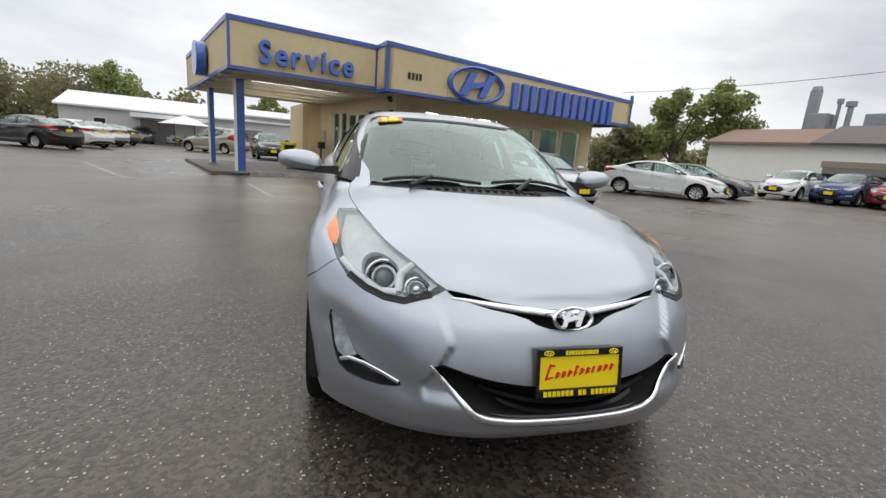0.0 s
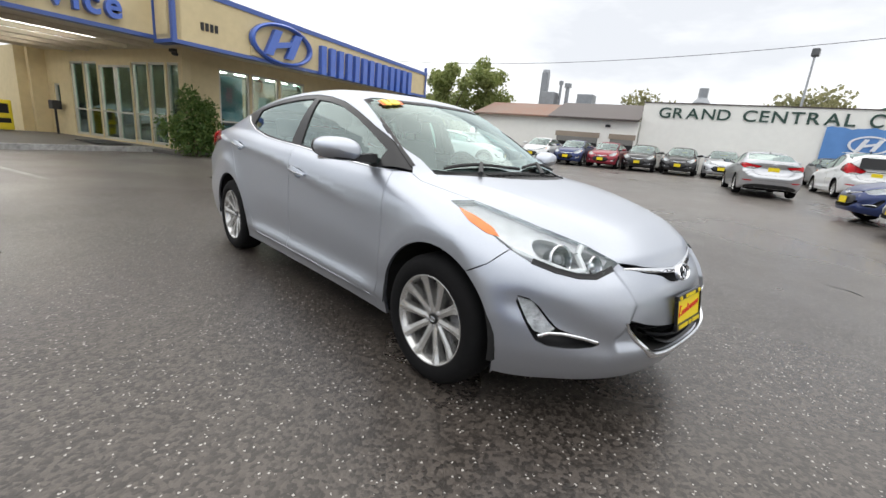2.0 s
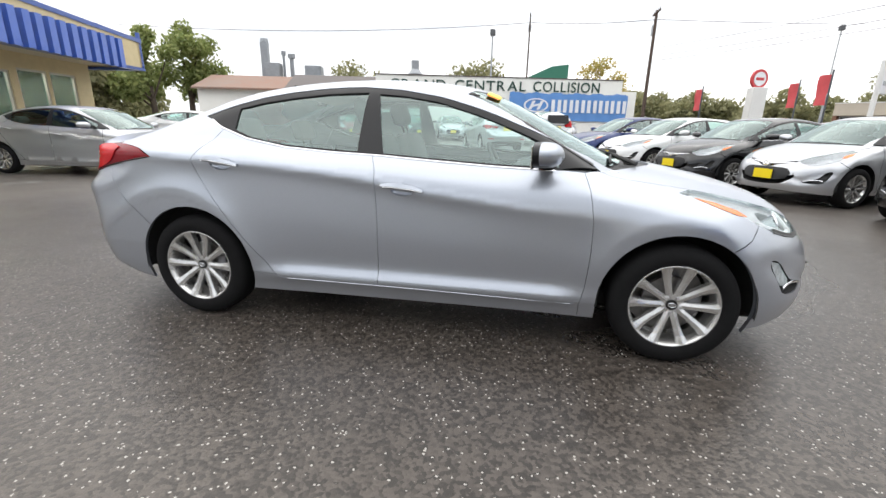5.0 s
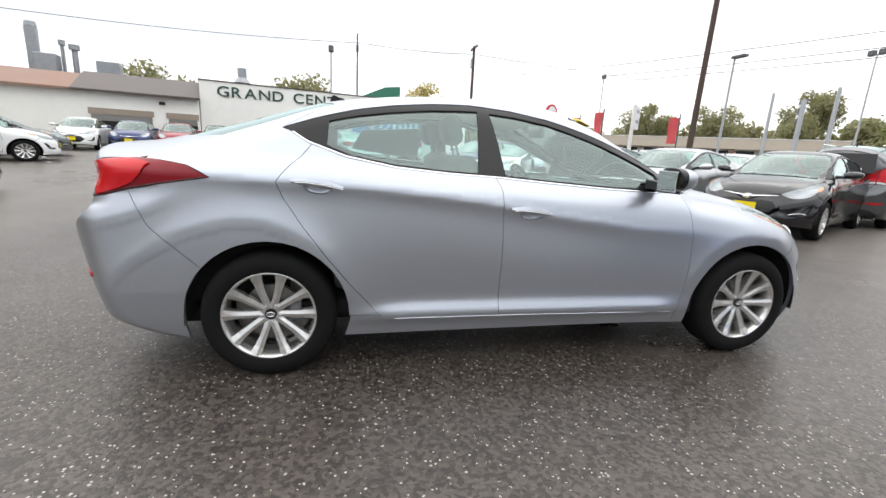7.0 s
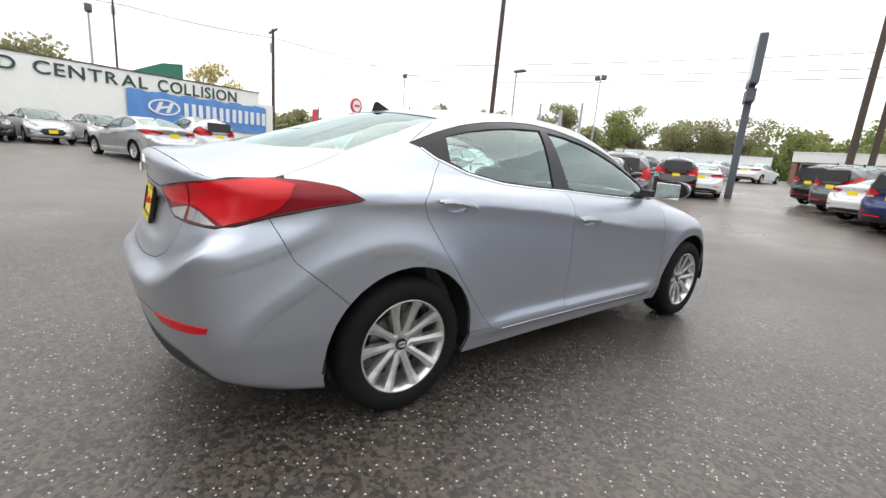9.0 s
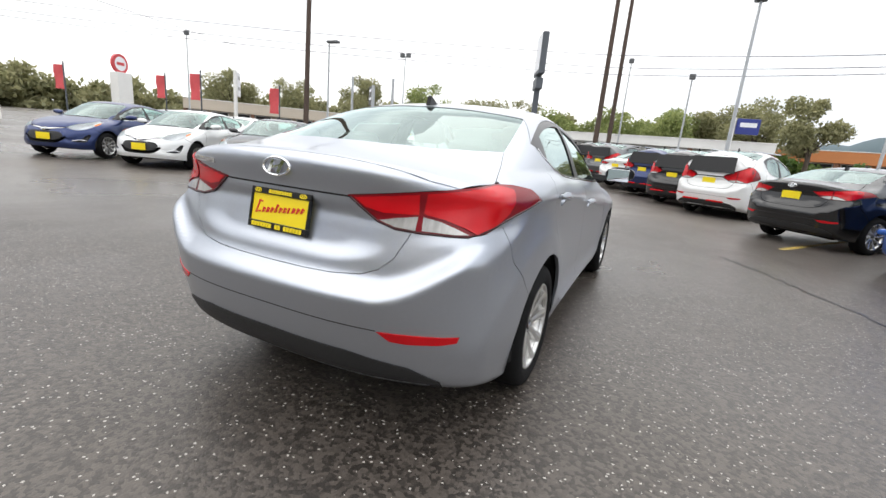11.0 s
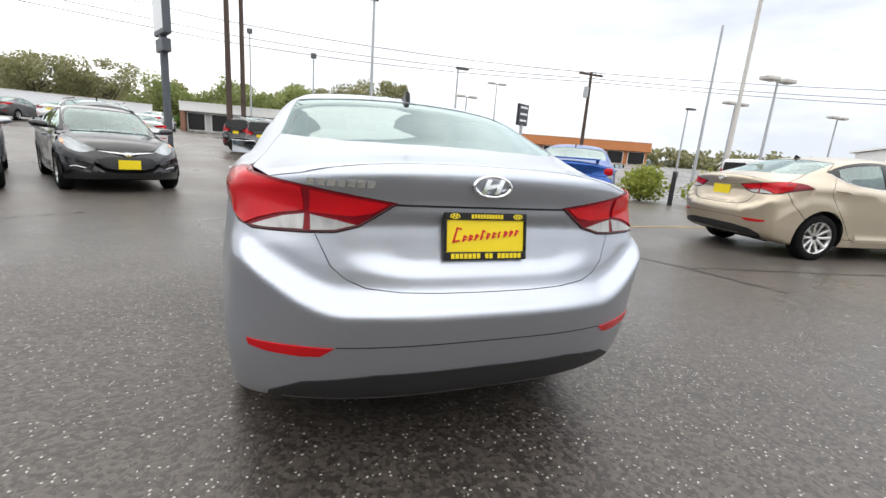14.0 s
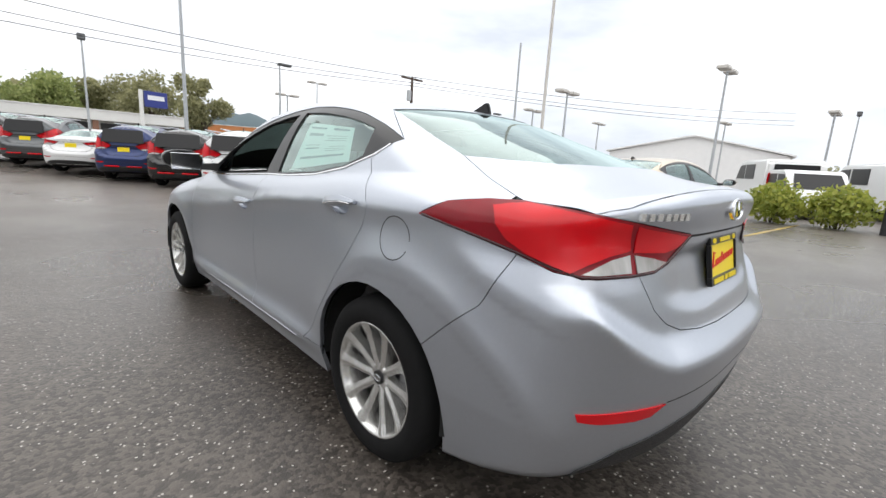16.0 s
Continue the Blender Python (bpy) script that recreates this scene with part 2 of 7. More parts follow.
def on_ground(x, y, turn=0.0, dz=0.0):
    return pose(x, y, ground_z(x, y) + dz, 0, 0, turn)


def asphalt():
    """Wet, worn asphalt: pale chips in a dark binder, damp patches that shine, broad stains."""
    m = bpy.data.materials.new("wet_asphalt")
    m.use_nodes = True
    n, l = nodes_of(m.node_tree)
    out, b, tc = n.new("ShaderNodeOutputMaterial"), n.new("ShaderNodeBsdfPrincipled"), n.new("ShaderNodeTexCoord")
    l.new(b.outputs[0], out.inputs[0])

    def noise_tex(scale, detail=4, rough=.55):
        t = n.new("ShaderNodeTexNoise")
        t.inputs["Scale"].default_value, t.inputs["Detail"].default_value, t.inputs["Roughness"].default_value = scale, detail, rough
        l.new(tc.outputs["Object"], t.inputs["Vector"])
        return t.outputs["Fac"]

    def ranged(src, a, b0, c, d):
        r = n.new("ShaderNodeMapRange")
        r.inputs[1].default_value, r.inputs[2].default_value, r.inputs[3].default_value, r.inputs[4].default_value = a, b0, c, d
        l.new(src, r.inputs[0])
        return r.outputs[0]

    def mixed(fac, a, b0):
        x = n.new("ShaderNodeMix")
        x.data_type = "RGBA"
        for sock, v in (("Factor", fac), ("A", a), ("B", b0)):
            if isinstance(v, tuple):
                x.inputs[sock].default_value = v
            else:
                l.new(v, x.inputs[sock])
        return x.outputs["Result"]

    vor = n.new("ShaderNodeTexVoronoi")
    vor.inputs["Scale"].default_value = 58
    bend = n.new("ShaderNodeVectorMath")
    bend.operation = "MULTIPLY_ADD"
    warp_tex = n.new("ShaderNodeTexNoise")
    warp_tex.inputs["Scale"].default_value = 90
    l.new(tc.outputs["Object"], warp_tex.inputs["Vector"])
    l.new(warp_tex.outputs["Color"], bend.inputs[0])
    bend.inputs[1].default_value = (.012, .012, .012)
    l.new(tc.outputs["Object"], bend.inputs[2])
    l.new(bend.outputs[0], vor.inputs["Vector"])
    sep = n.new("ShaderNodeSeparateColor")
    l.new(vor.outputs["Color"], sep.inputs[0])
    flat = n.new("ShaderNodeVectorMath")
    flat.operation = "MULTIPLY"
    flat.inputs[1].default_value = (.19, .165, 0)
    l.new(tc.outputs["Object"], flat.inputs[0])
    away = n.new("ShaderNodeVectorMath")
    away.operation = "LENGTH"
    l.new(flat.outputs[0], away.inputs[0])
    # worn holds the ellipse distance, made ragged by noise
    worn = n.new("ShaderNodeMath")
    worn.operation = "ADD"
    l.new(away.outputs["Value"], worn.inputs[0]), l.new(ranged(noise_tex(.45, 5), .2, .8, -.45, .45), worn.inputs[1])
    far_pale = ranged(worn.outputs[0], .70, 1.40, 0, 1)
    # darker, damper asphalt round the sedan; paler beyond, with grazing sheen put into colour
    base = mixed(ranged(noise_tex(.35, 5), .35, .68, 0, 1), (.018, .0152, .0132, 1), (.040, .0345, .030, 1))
    base = mixed(far_pale, base, (.135, .122, .110, 1))
    base = mixed(ranged(noise_tex(9, 5), .35, .7, 0, .35), base, (.020, .0175, .016, 1))
    base = mixed(ranged(sep.outputs[0], .25, .75, 0, .75), base, (.092, .078, .067, 1))
    chip_m, chip_n = n.new("ShaderNodeMath"), n.new("ShaderNodeMath")
    chip_m.operation, chip_n.operation = "LESS_THAN", "GREATER_THAN"
    l.new(vor.outputs["Distance"], chip_m.inputs[0])
    l.new(ranged(sep.outputs[2], 0, 1, .16, .46), chip_m.inputs[1])
    l.new(sep.outputs[1], chip_n.inputs[0])
    chip_n.inputs[1].default_value = .875
    both_chip = n.new("ShaderNodeMath")
    both_chip.operation = "MULTIPLY"
    l.new(chip_m.outputs[0], both_chip.inputs[0]), l.new(chip_n.outputs[0], both_chip.inputs[1])
    base = mixed(both_chip.outputs[0], base, (.40, .38, .35, 1))
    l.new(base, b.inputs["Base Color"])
    wet = ranged(noise_tex(.22, 4), .40, .62, .0, 1.0)
    l.new(ranged(wet, 0, 1, .42, .26), b.inputs["Roughness"])
    b.inputs["Specular IOR Level"].default_value = .6
    b.inputs["Specular Tint"].default_value = (1, .945, .89, 1)
    add = n.new("ShaderNodeMath")
    add.operation = "ADD"
    l.new(ranged(vor.outputs["Distance"], 0, .6, 1, 0), add.inputs[0]), l.new(noise_tex(150, 3), add.inputs[1])
    bp = n.new("ShaderNodeBump")
    bp.inputs["Strength"].default_value, bp.inputs["Distance"].default_value = .26, .004
    l.new(add.outputs[0], bp.inputs["Height"]), l.new(bp.outputs[0], b.inputs["Normal"])
    return m


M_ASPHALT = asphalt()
xs = sorted({round(v, 2) for v in list(np.linspace(-40, 60, 101)) + [-1500, -600, -250, -120, -70, 90, 150, 300, 700, 1500]})
ys = sorted({round(v, 2) for v in list(np.linspace(-60, 40, 101)) + [-1500, -600, -250, -120, 60, 120, 300, 700, 1500]})
verts = [(x, y, ground_z(x, y)) for y in ys for x in xs]
k = len(xs)
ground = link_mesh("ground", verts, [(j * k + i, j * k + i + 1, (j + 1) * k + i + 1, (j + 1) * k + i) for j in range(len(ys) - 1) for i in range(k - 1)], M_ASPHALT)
tagged(ground, "dark wet asphalt of a car dealer's lot", "ground", kind="structure")

M_LINEWHITE = material("worn_white_road_paint", (.50, .50, .48), .6, vary=.55, scale=14, tint=(.16, .155, .15), bump=.3, bump_scale=120)
M_LINEYELLOW = material("worn_yellow_road_paint", (.52, .36, .07), .6, vary=.5, scale=14, tint=(.17, .14, .08), bump=.3, bump_scale=120)
M_TAR = material("black_crack_sealer", (.018, .018, .018), .35, vary=.3, scale=20)


def road_line(a, b, w, mat, label):
    """A thin painted stripe on the ground."""
    a, b = Vector(a), Vector(b)
    d = (b - a).normalized()
    s = Vector((-d.y, d.x)) * w / 2
    k = max(2, int((b - a).length / .4))
    vs, fs = [], []
    for i in range(k + 1):
        c = a + (b - a) * i / k
        for q in (c - s, c + s):
            vs.append((q.x, q.y, ground_z(q.x, q.y) + .005))
    for i in range(k):
        fs.append((2 * i, 2 * i + 2, 2 * i + 3, 2 * i + 1))
    return tagged(link_mesh("parking_line", vs, fs, mat), label, "road marking", "painted parking lines", "structure")


for a, b in (((-5.3, -2.8), (-9.6, -2.85)), ((-9.0, .55), (-14.0, .85)), ((-3.2, -5.2), (-5.6, -9.2))):
    road_line(a, b, .10, M_LINEYELLOW, "worn yellow parking line on wet asphalt")
for a, b in (((-5.4, 8.4), (-8.6, 13.4)), ((-2.0, 6.4), (-2.9, 9.0)), ((1.3, 10.4), (3.4, 9.6)), ((1.5, 9.3), (3.6, 8.5)), ((13.0, 10.2), (16.4, 12.4)), ((10.9, 11.4), (13.2, 13.2)), ((8.9, 12.0), (11.0, 13.8))):
    road_line(a, b, .10, M_LINEWHITE, "worn white parking line on asphalt")


def crack(points, w, label):
    r = random.Random(len(points) * 7)
    p = round_path([(x, y, 0) for x, y in points], .12, False)
    vs, fs = [], []
    for i, c in enumerate(p):
        ww = w * (.35 + r.random())
        ox, oy = (r.random() - .5) * .07, (r.random() - .5) * .07
        for q in (-ww, ww):
            x, y = c[0] + ox + q * .6, c[1] + oy + q * .8
            vs.append((x, y, ground_z(x, y) + .004))
    for i in range(len(p) - 1):
        fs.append((2 * i, 2 * i + 1, 2 * i + 3, 2 * i + 2))
    return tagged(link_mesh("asphalt_crack", vs, fs, M_TAR), label, "crack", "cracks in the asphalt", "structure")


crack([(-2.2, -3.6), (-2.7, -2.6), (-3.3, -1.2), (-3.8, -.1), (-4.1, .9)], .025, "ragged dark crack in the wet asphalt")
crack([(-3.9, -.1), (-6.0, .4), (-8.5, .9)], .02, "ragged dark crack in the wet asphalt")
crack([(3.0, -3.4), (3.6, -2.9), (3.9, -2.4)], .035, "dark tarry patch in the asphalt")


# ======================================================= the dealership with its service canopy
M_STUCCO = material("cream_painted_stucco", (.66, .55, .33), .85, vary=.16, scale=5, bump=.25, bump_scale=90)
M_BLUE = material("blue_painted_metal", (.045, .10, .36), .35, vary=.15, scale=10, coat=.3)
M_SIGNBLUE = material("blue_sign_plastic", (.05, .13, .52), .3, vary=.1, scale=8, coat=.5)
M_SOFFIT = material("cream_soffit_boards", (.62, .55, .42), .8, vary=.15, scale=6, stretch=(1, 6, 1), bump=.2, bump_scale=30)
M_WHITEPAINT = material("white_painted_metal", (.72, .72, .70), .45, vary=.1, scale=10)
M_FRAME = material("pale_aluminium_frame", (.52, .50, .44), .4, .3, vary=.1, scale=20)
M_SHOPGLASS = glass("shop_window_glass", (.80, .90, .88), .85, gain_by=.9, floor=.02)
M_CONCRETE = material("pale_concrete", (.30, .29, .27), .8, vary=.25, scale=6, bump=.3, bump_scale=80)
M_PAVING = material("worn_grey_paving", (.13, .118, .105), .6, vary=.35, scale=5, bump=.3, bump_scale=90)
M_BROWNWALL = material("brown_interior_wall", (.58, .51, .42), .9, vary=.2, scale=4)
M_POSTER = material("blue_printed_poster", (.10, .30, .42), .5, vary=.6, scale=5, tint=(.55, .68, .72))
M_TUBE = material("lit_fluorescent_tube", (1.0, .97, .9), .5, emit=15.0)
M_CANOPYLAMP = material("lit_canopy_strip_lamp", (1.0, .98, .94), .5, emit=6.0)
M_BIN = material("yellow_newspaper_box", (.75, .60, .02), .4, vary=.12, scale=12)
M_RUBBERMAT = material("black_rubber_mat", (.02, .02, .02), .9, vary=.3, scale=60, bump=.4, bump_scale=150)

D = pose(.72, 10.30, 0, 0, 0, 15.2)
dealer = thing("dealership_building", "cream dealership building with blue trim and service canopy", "building", at=D)


def add_box(name, lo, hi, mat, parent, bevel=.01, label="", m=None):
    bm = bmesh.new()
    box(bm, lo, hi, bevel, m)
    return part(name, bm, mat, parent, label)


def fascia_run(a, b, zb, zt_a, zt_b, name):
    """A cream fascia band from a to b in plan, with blue edge trims, as separate parts."""
    a, b = Vector(a), Vector(b)
    d = (b - a)
    L = d.length
    m = Matrix.Translation((a.x, a.y, 0)) @ Matrix.Rotation(math.atan2(d.y, d.x), 4, "Z")
    bm = bmesh.new()
    prism(bm, [(0, zb), (L, zb), (L, zt_b), (0, zt_a)], 0, .22, m)
    part(name, bm, M_STUCCO, dealer)
    for z0, z1, nm in ((zt_a - .02, zt_b - .02, "top_trim"), (zb - .02, zb - .02, "bottom_trim")):
        bm = bmesh.new()
        h = .13 if nm == "top_trim" else .09
        prism(bm, [(-.02, z0), (L + .02, z1), (L + .02, z1 + h), (-.02, z0 + h)], -.03, .24, m)
        part(nm, bm, M_BLUE, dealer)
    for x in (0, L - .05):
        bm = bmesh.new()
        prism(bm, [(x - .005, zb), (x + .055, zb), (x + .055, zt_a - .02), (x - .005, zt_a - .02)], -.015, .1, m)
        part("corner_trim", bm, M_BLUE, dealer)


ZB, ZC = 2.86, 2.95
fascia_run((0, 0), (10.95, 0), ZB, 4.12, 3.78, "main_fascia")
fascia_run((10.95, 0), (10.95, 9.5), ZB, 3.78, 3.78, "end_fascia")
fascia_run((0, .85), (0, 0), ZB, 4.12, 4.12, "return_fascia")
fascia_run((-4.15, .80), (0, .80), ZC, 4.16, 4.12, "service_fascia")
fascia_run((-5.15, 9.2), (-4.15, .80), ZC, 4.16, 4.16, "canopy_side_fascia")
bm = bmesh.new()
prism(bm, [(0, .1), (10.9, .1), (10.9, 9.4), (-5.1, 9.4), (-4.1, .95), (0, .95)], 0, .08, Matrix(((1, 0, 0, 0), (0, 0, 1, 0), (0, 1, 0, ZC + .02), (0, 0, 0, 1))))
part("soffit", bm, M_SOFFIT, dealer, "cream boarded underside of the canopy")
bm = bmesh.new()
prism(bm, [(.05, .1), (10.9, .1), (10.9, 9.4), (-5.1, 9.4), (-4.1, .95), (.05, .95)], 0, .08, Matrix(((1, 0, 0, 0), (0, 0, 1, 0), (0, 1, 0, 3.70), (0, 0, 0, 1))))
part("flat_roof", bm, M_CONCRETE, dealer)
for i in range(5):
    y = 2.0 + i * 1.25
    add_box("soffit_beam", (-4.1 - y * .11, y, ZC - .10), (.4, y + .16, ZC + .02), M_SOFFIT, dealer)
    add_box("canopy_light_strip", (-3.4, y + .55, ZC - .045), (-.6, y + .67, ZC + .015), M_CANOPYLAMP, dealer)

# --- raised pavement
bm = bmesh.new()
prism(bm, [(-4.6, 2.45), (.45, 2.45), (.75, 1.25), (10.8, 1.25), (10.8, 9.6), (-5.4, 9.6)], -.05, .10, Matrix(((1, 0, 0, 0), (0, 0, 1, 0), (0, 1, 0, 0), (0, 0, 0, 1))))
slab = part("pavement", bm, M_PAVING)
slab.matrix_world = D
tagged(slab, "low raised concrete pavement along the building", "pavement", kind="structure")
kerb = add_box("kerb", (-3.5, 2.40, -.03), (.5, 2.50, .145), M_LINEWHITE, None, .01)
kerb.matrix_world = D
tagged(kerb, "white painted kerb edge of the pavement", "kerb", kind="structure")

# --- canopy posts
for x, y, w in ((-3.70, 2.15, .24), (-4.35, 6.2, .17)):
    add_box("canopy_post", (x - w, y - .05, .1), (x + w * .2, y + .11, ZC + .02), M_BLUE, dealer, .008, "blue canopy post with a white face")
    add_box("post_face", (x - w - .015, y - .07, .1), (x - w * .72, y - .045, ZC), M_WHITEPAINT, dealer, .004)
    add_box("post_base", (x - w - .05, y - .12, .09), (x + w * .2 + .05, y + .15, .16), M_CONCRETE, dealer, .01)


# --- front and side walls with windows
def glazed(a, b, openings, z0, z1, height, name):
    """A wall from a to b in plan, .2 m thick, with tall windows let into it: openings are (from, to, bottom, top)."""
    a, b = Vector(a), Vector(b)
    d = b - a
    L = d.length
    m = Matrix.Translation((a.x, a.y, 0)) @ Matrix.Rotation(math.atan2(d.y, d.x), 4, "Z")
    cuts = sorted(openings)
    x = 0.0
    for x0, x1, b0, t0 in cuts + [(L, L, z0, height)]:
        for nm, lo, hi in ((name, (x, 0, z0), (x0, .2, height)), ("window_apron", (x0, 0, z0), (x1, .2, b0)), ("lintel", (x0, 0, t0), (x1, .2, height))):
            if hi[0] > lo[0] + .01 and hi[2] > lo[2] + .01:
                bm = bmesh.new()
                box(bm, lo, hi, 0, m)
                part(nm, bm, M_STUCCO, dealer)
        x = x1
    for x0, x1, b0, t0 in cuts:
        w = new("window")
        w.parent = dealer
        bm = bmesh.new()
        for lo, hi in (((x0, .03, b0), (x0 + .06, .15, t0)), ((x1 - .06, .03, b0), (x1, .15, t0)), ((x0 + .06, .03, b0), (x1 - .06, .15, b0 + .07)), ((x0 + .06, .03, t0 - .06), (x1 - .06, .15, t0))):
            box(bm, lo, hi, 0, m)
        if x1 - x0 > .5:
            box(bm, (x0 + .06, .05, 1.02), (x1 - .06, .13, 1.07), 0, m)
        part("window_frame", bm, M_FRAME, w)
        bm = bmesh.new()
        box(bm, (x0 + .05, .085, b0 + .05), (x1 - .05, .095, t0 - .05), 0, m)
        part("pane", bm, M_SHOPGLASS, w).visible_shadow = False
    return m


FW = glazed((1.15, 1.75), (10.7, 1.75), [(1.07 + i * 1.14, 2.13 + i * 1.14, .27, 2.62) for i in range(3)] + [(4.75, 6.3, .16, 2.45)] + [(6.55 + i * 1.2, 7.65 + i * 1.2, .27, 2.55) for i in range(2)], .08, 3.0, 3.0, "front_wall")
SW = glazed((.35, 9.6), (1.15, 1.75), [(.6, 1.0, 1.1, 1.85), (1.8, 2.6, .18, 2.6), (2.65, 3.45, .18, 2.6), (3.5, 4.4, .14, 2.5), (4.4, 5.3, .14, 2.5), (5.35, 6.15, .18, 2.6), (6.2, 7.0, .18, 2.6), (7.1, 7.65, .18, 2.6)], .08, 3.0, 3.0, "side_wall")
add_box("rear_wall", (-.1, 9.35, .05), (10.7, 9.6, 3.0), M_STUCCO, dealer)
add_box("tan_back_wall", (-.4, 9.6, .05), (.6, 12.8, 3.0), M_STUCCO, dealer)
add_box("end_wall", (10.5, 1.95, .05), (10.7, 9.4, 3.0), M_STUCCO, dealer)
add_box("showroom_floor", (1.3, 1.96, .10), (10.5, 9.35, .14), M_CONCRETE, dealer)
add_box("showroom_back_wall", (1.6, 6.9, .14), (10.5, 7.1, 2.9), M_BROWNWALL, dealer)
add_box("column", (1.0, 1.52, .1), (1.22, 1.74, 3.0), M_STUCCO, dealer)
for i in range(6):
    for y in (2.9, 4.6):
        add_box("showroom_light", (1.9 + i * 1.4, y, 2.80), (2.9 + i * 1.4, y + .14, 2.86), M_TUBE, dealer, .005)

# --- things on the fascia
dsign = thing("service_sign", "blue raised letters on the cream canopy fascia", "sign", at=D)


def text_mesh(body, size, depth, spacing=1.0, bold=0.0):
    cu = bpy.data.curves.new("letters", "FONT")
    cu.body, cu.size, cu.extrude, cu.bevel_depth, cu.bevel_resolution = body, size, depth / 2, .006, 1
    cu.space_character = spacing
    cu.offset = bold
    tmp = new("letters", cu)
    me = bpy.data.meshes.new_from_object(tmp.evaluated_get(bpy.context.evaluated_depsgraph_get()))
    bpy.data.objects.remove(tmp)
    return me


def letters(word, parent, m, height, mat, width=None, depth=.1, bold=0.0, name="letter"):
    """Each letter of a word as a part, in the plane x-z of m, from its left end; width stretches the whole word."""
    x, glyphs = 0.0, []
    for ch in word:
        if ch == " ":
            x += height * .55
            continue
        me = text_mesh(ch, height / .72, depth, 1.0, bold)
        co = np.array([v.co for v in me.vertices])
        lo, hi = co[:, 0].min(), co[:, 0].max()
        glyphs.append((me, x - lo, ch))
        x += hi - lo + height * .20
    total = x - height * .20
    f = (width / total) if width else 1.0
    for me, ox, ch in glyphs:
        for v in me.vertices:
            c = v.co
            v.co = m @ Vector(((c.x + ox) * f, -c.z - depth / 2, c.y))
        me.materials.clear()
        me.materials.append(mat)
        ob = new(name, me)
        ob.parent = parent
    return total * f


letters("Service", dsign, pose(-3.40, .79, 3.19), .58, M_SIGNBLUE, 2.62, .16, .015)
csign = thing("oval_logo_sign", "large blue oval logo sign on the cream fascia", "sign", at=D)
oval_badge(csign, pose(3.15, -.03, 3.42), 2.20, 1.14, .16, M_SIGNBLUE, .06, "oval_mark")
add_box("sign_bracket", (2.1, -.05, 2.95), (2.4, 0, 3.2), M_STUCCO, csign)
nsign = thing("brand_letter_sign", "row of blue raised sign blocks on the cream fascia", "sign", at=D)
shapes = {i: [[(0, 0), (.30, 0), (.30, 1), (0, 1)], [(.56, 0), (.86, 0), (.86, 1), (.56, 1)]] for i in range(6)}
shapes[6] = [[(0, 0), (.30, 0), (.30, 1), (0, 1)]]
xx = 4.62
for i in range(7):
    bm = bmesh.new()
    for o in shapes[i]:
        prism(bm, [(xx + px * .74, 2.84 + pz * .88 - (xx - 4.6) * .008) for px, pz in o], -.16, -.01)
    part("sign_block", bm, M_SIGNBLUE, nsign)
    xx += .80
for i in range(4):
    bm = bmesh.new()
    box(bm, (.70 + i * .125, -.025, 3.28), (.78 + i * .125, 0, 3.47), .004)
    nb = part("number_bar", bm, M_PLASTIC)
    nb.matrix_world = D
    tagged(nb, "small dark number mark on the cream fascia", "number mark", "house number bars")
disc = thing("round_sign", "round blue sign on the canopy's cream side", "sign", at=D)
bm = bmesh.new()
mdisc = Matrix.Translation((-4.62, 4.3, 3.55)) @ Matrix.Rotation(math.atan2(8.4, -1.0), 4, "Z")
tube(bm, mdisc @ Vector((0, .02, 0)), mdisc @ Vector((0, .30, 0)), .52, seg=36)
part("sign_disc", bm, M_SIGNBLUE, disc, smooth=True)
bm = bmesh.new()
tube(bm, mdisc @ Vector((0, -.02, 0)), mdisc @ Vector((0, .04, 0)), .22, seg=20)
part("sign_mount", bm, M_FRAME, disc)

# --- small things at the walls
nbox = thing("newspaper_box", "bright yellow newspaper box by the entrance", "newspaper box", at=D)
add_box("cabinet", (-1.45, 9.0, .13), (-.80, 9.5, 1.12), M_BIN, nbox, .03)
add_box("window_panel", (-1.35, 8.985, .68), (-.9, 9.0, 1.0), M_BLACKTRIM, nbox, .004)
add_box("lettering_bars", (-1.38, 8.985, .36), (-.87, 9.0, .52), M_BLACKTRIM, nbox, .004)
mbx = thing("wall_ashtray", "black wall-mounted box with a post by the door", "ashtray", at=D)
add_box("box", (.08, 8.3, .95), (.36, 8.65, 1.25), M_PLASTIC, mbx, .02)
add_box("post", (.18, 8.43, .10), (.24, 8.50, .95), M_PLASTIC, mbx, .005)
mat_ob = add_box("door_mat", (-.55, 3.3, .13), (.35, 4.9, .145), M_RUBBERMAT, None, .004)
mat_ob.matrix_world = D
tagged(mat_ob, "black rubber mat at the glass entrance", "door mat")
for x0, x1, z0, z1, mt, lb in ((2.3, 3.15, .45, 2.45, M_POSTER, "large blue printed poster behind the shop window"), (3.75, 4.25, 1.2, 1.95, M_PAPER, "pale green notice sheet behind the window"), (4.85, 5.0, 1.25, 1.5, M_PAPER, "small white notice sheet behind the window")):
    p_ob = add_box("poster", (x0, 1.97, z0), (x1, 1.98, z1), mt, None, 0)
    p_ob.matrix_world = D
    tagged(p_ob, lb, "poster", "window posters")
bm = bmesh.new()
box(bm, (.62, 1.2, 2.78), (.72, 1.45, 2.86), .01)
tube(bm, (.67, 1.15, 2.72), (.67, 1.32, 2.74), .05, seg=14)
cctv = part("security_camera", bm, M_PLASTIC)
cctv.matrix_world = D
tagged(cctv, "dark security camera under the fascia corner", "camera")


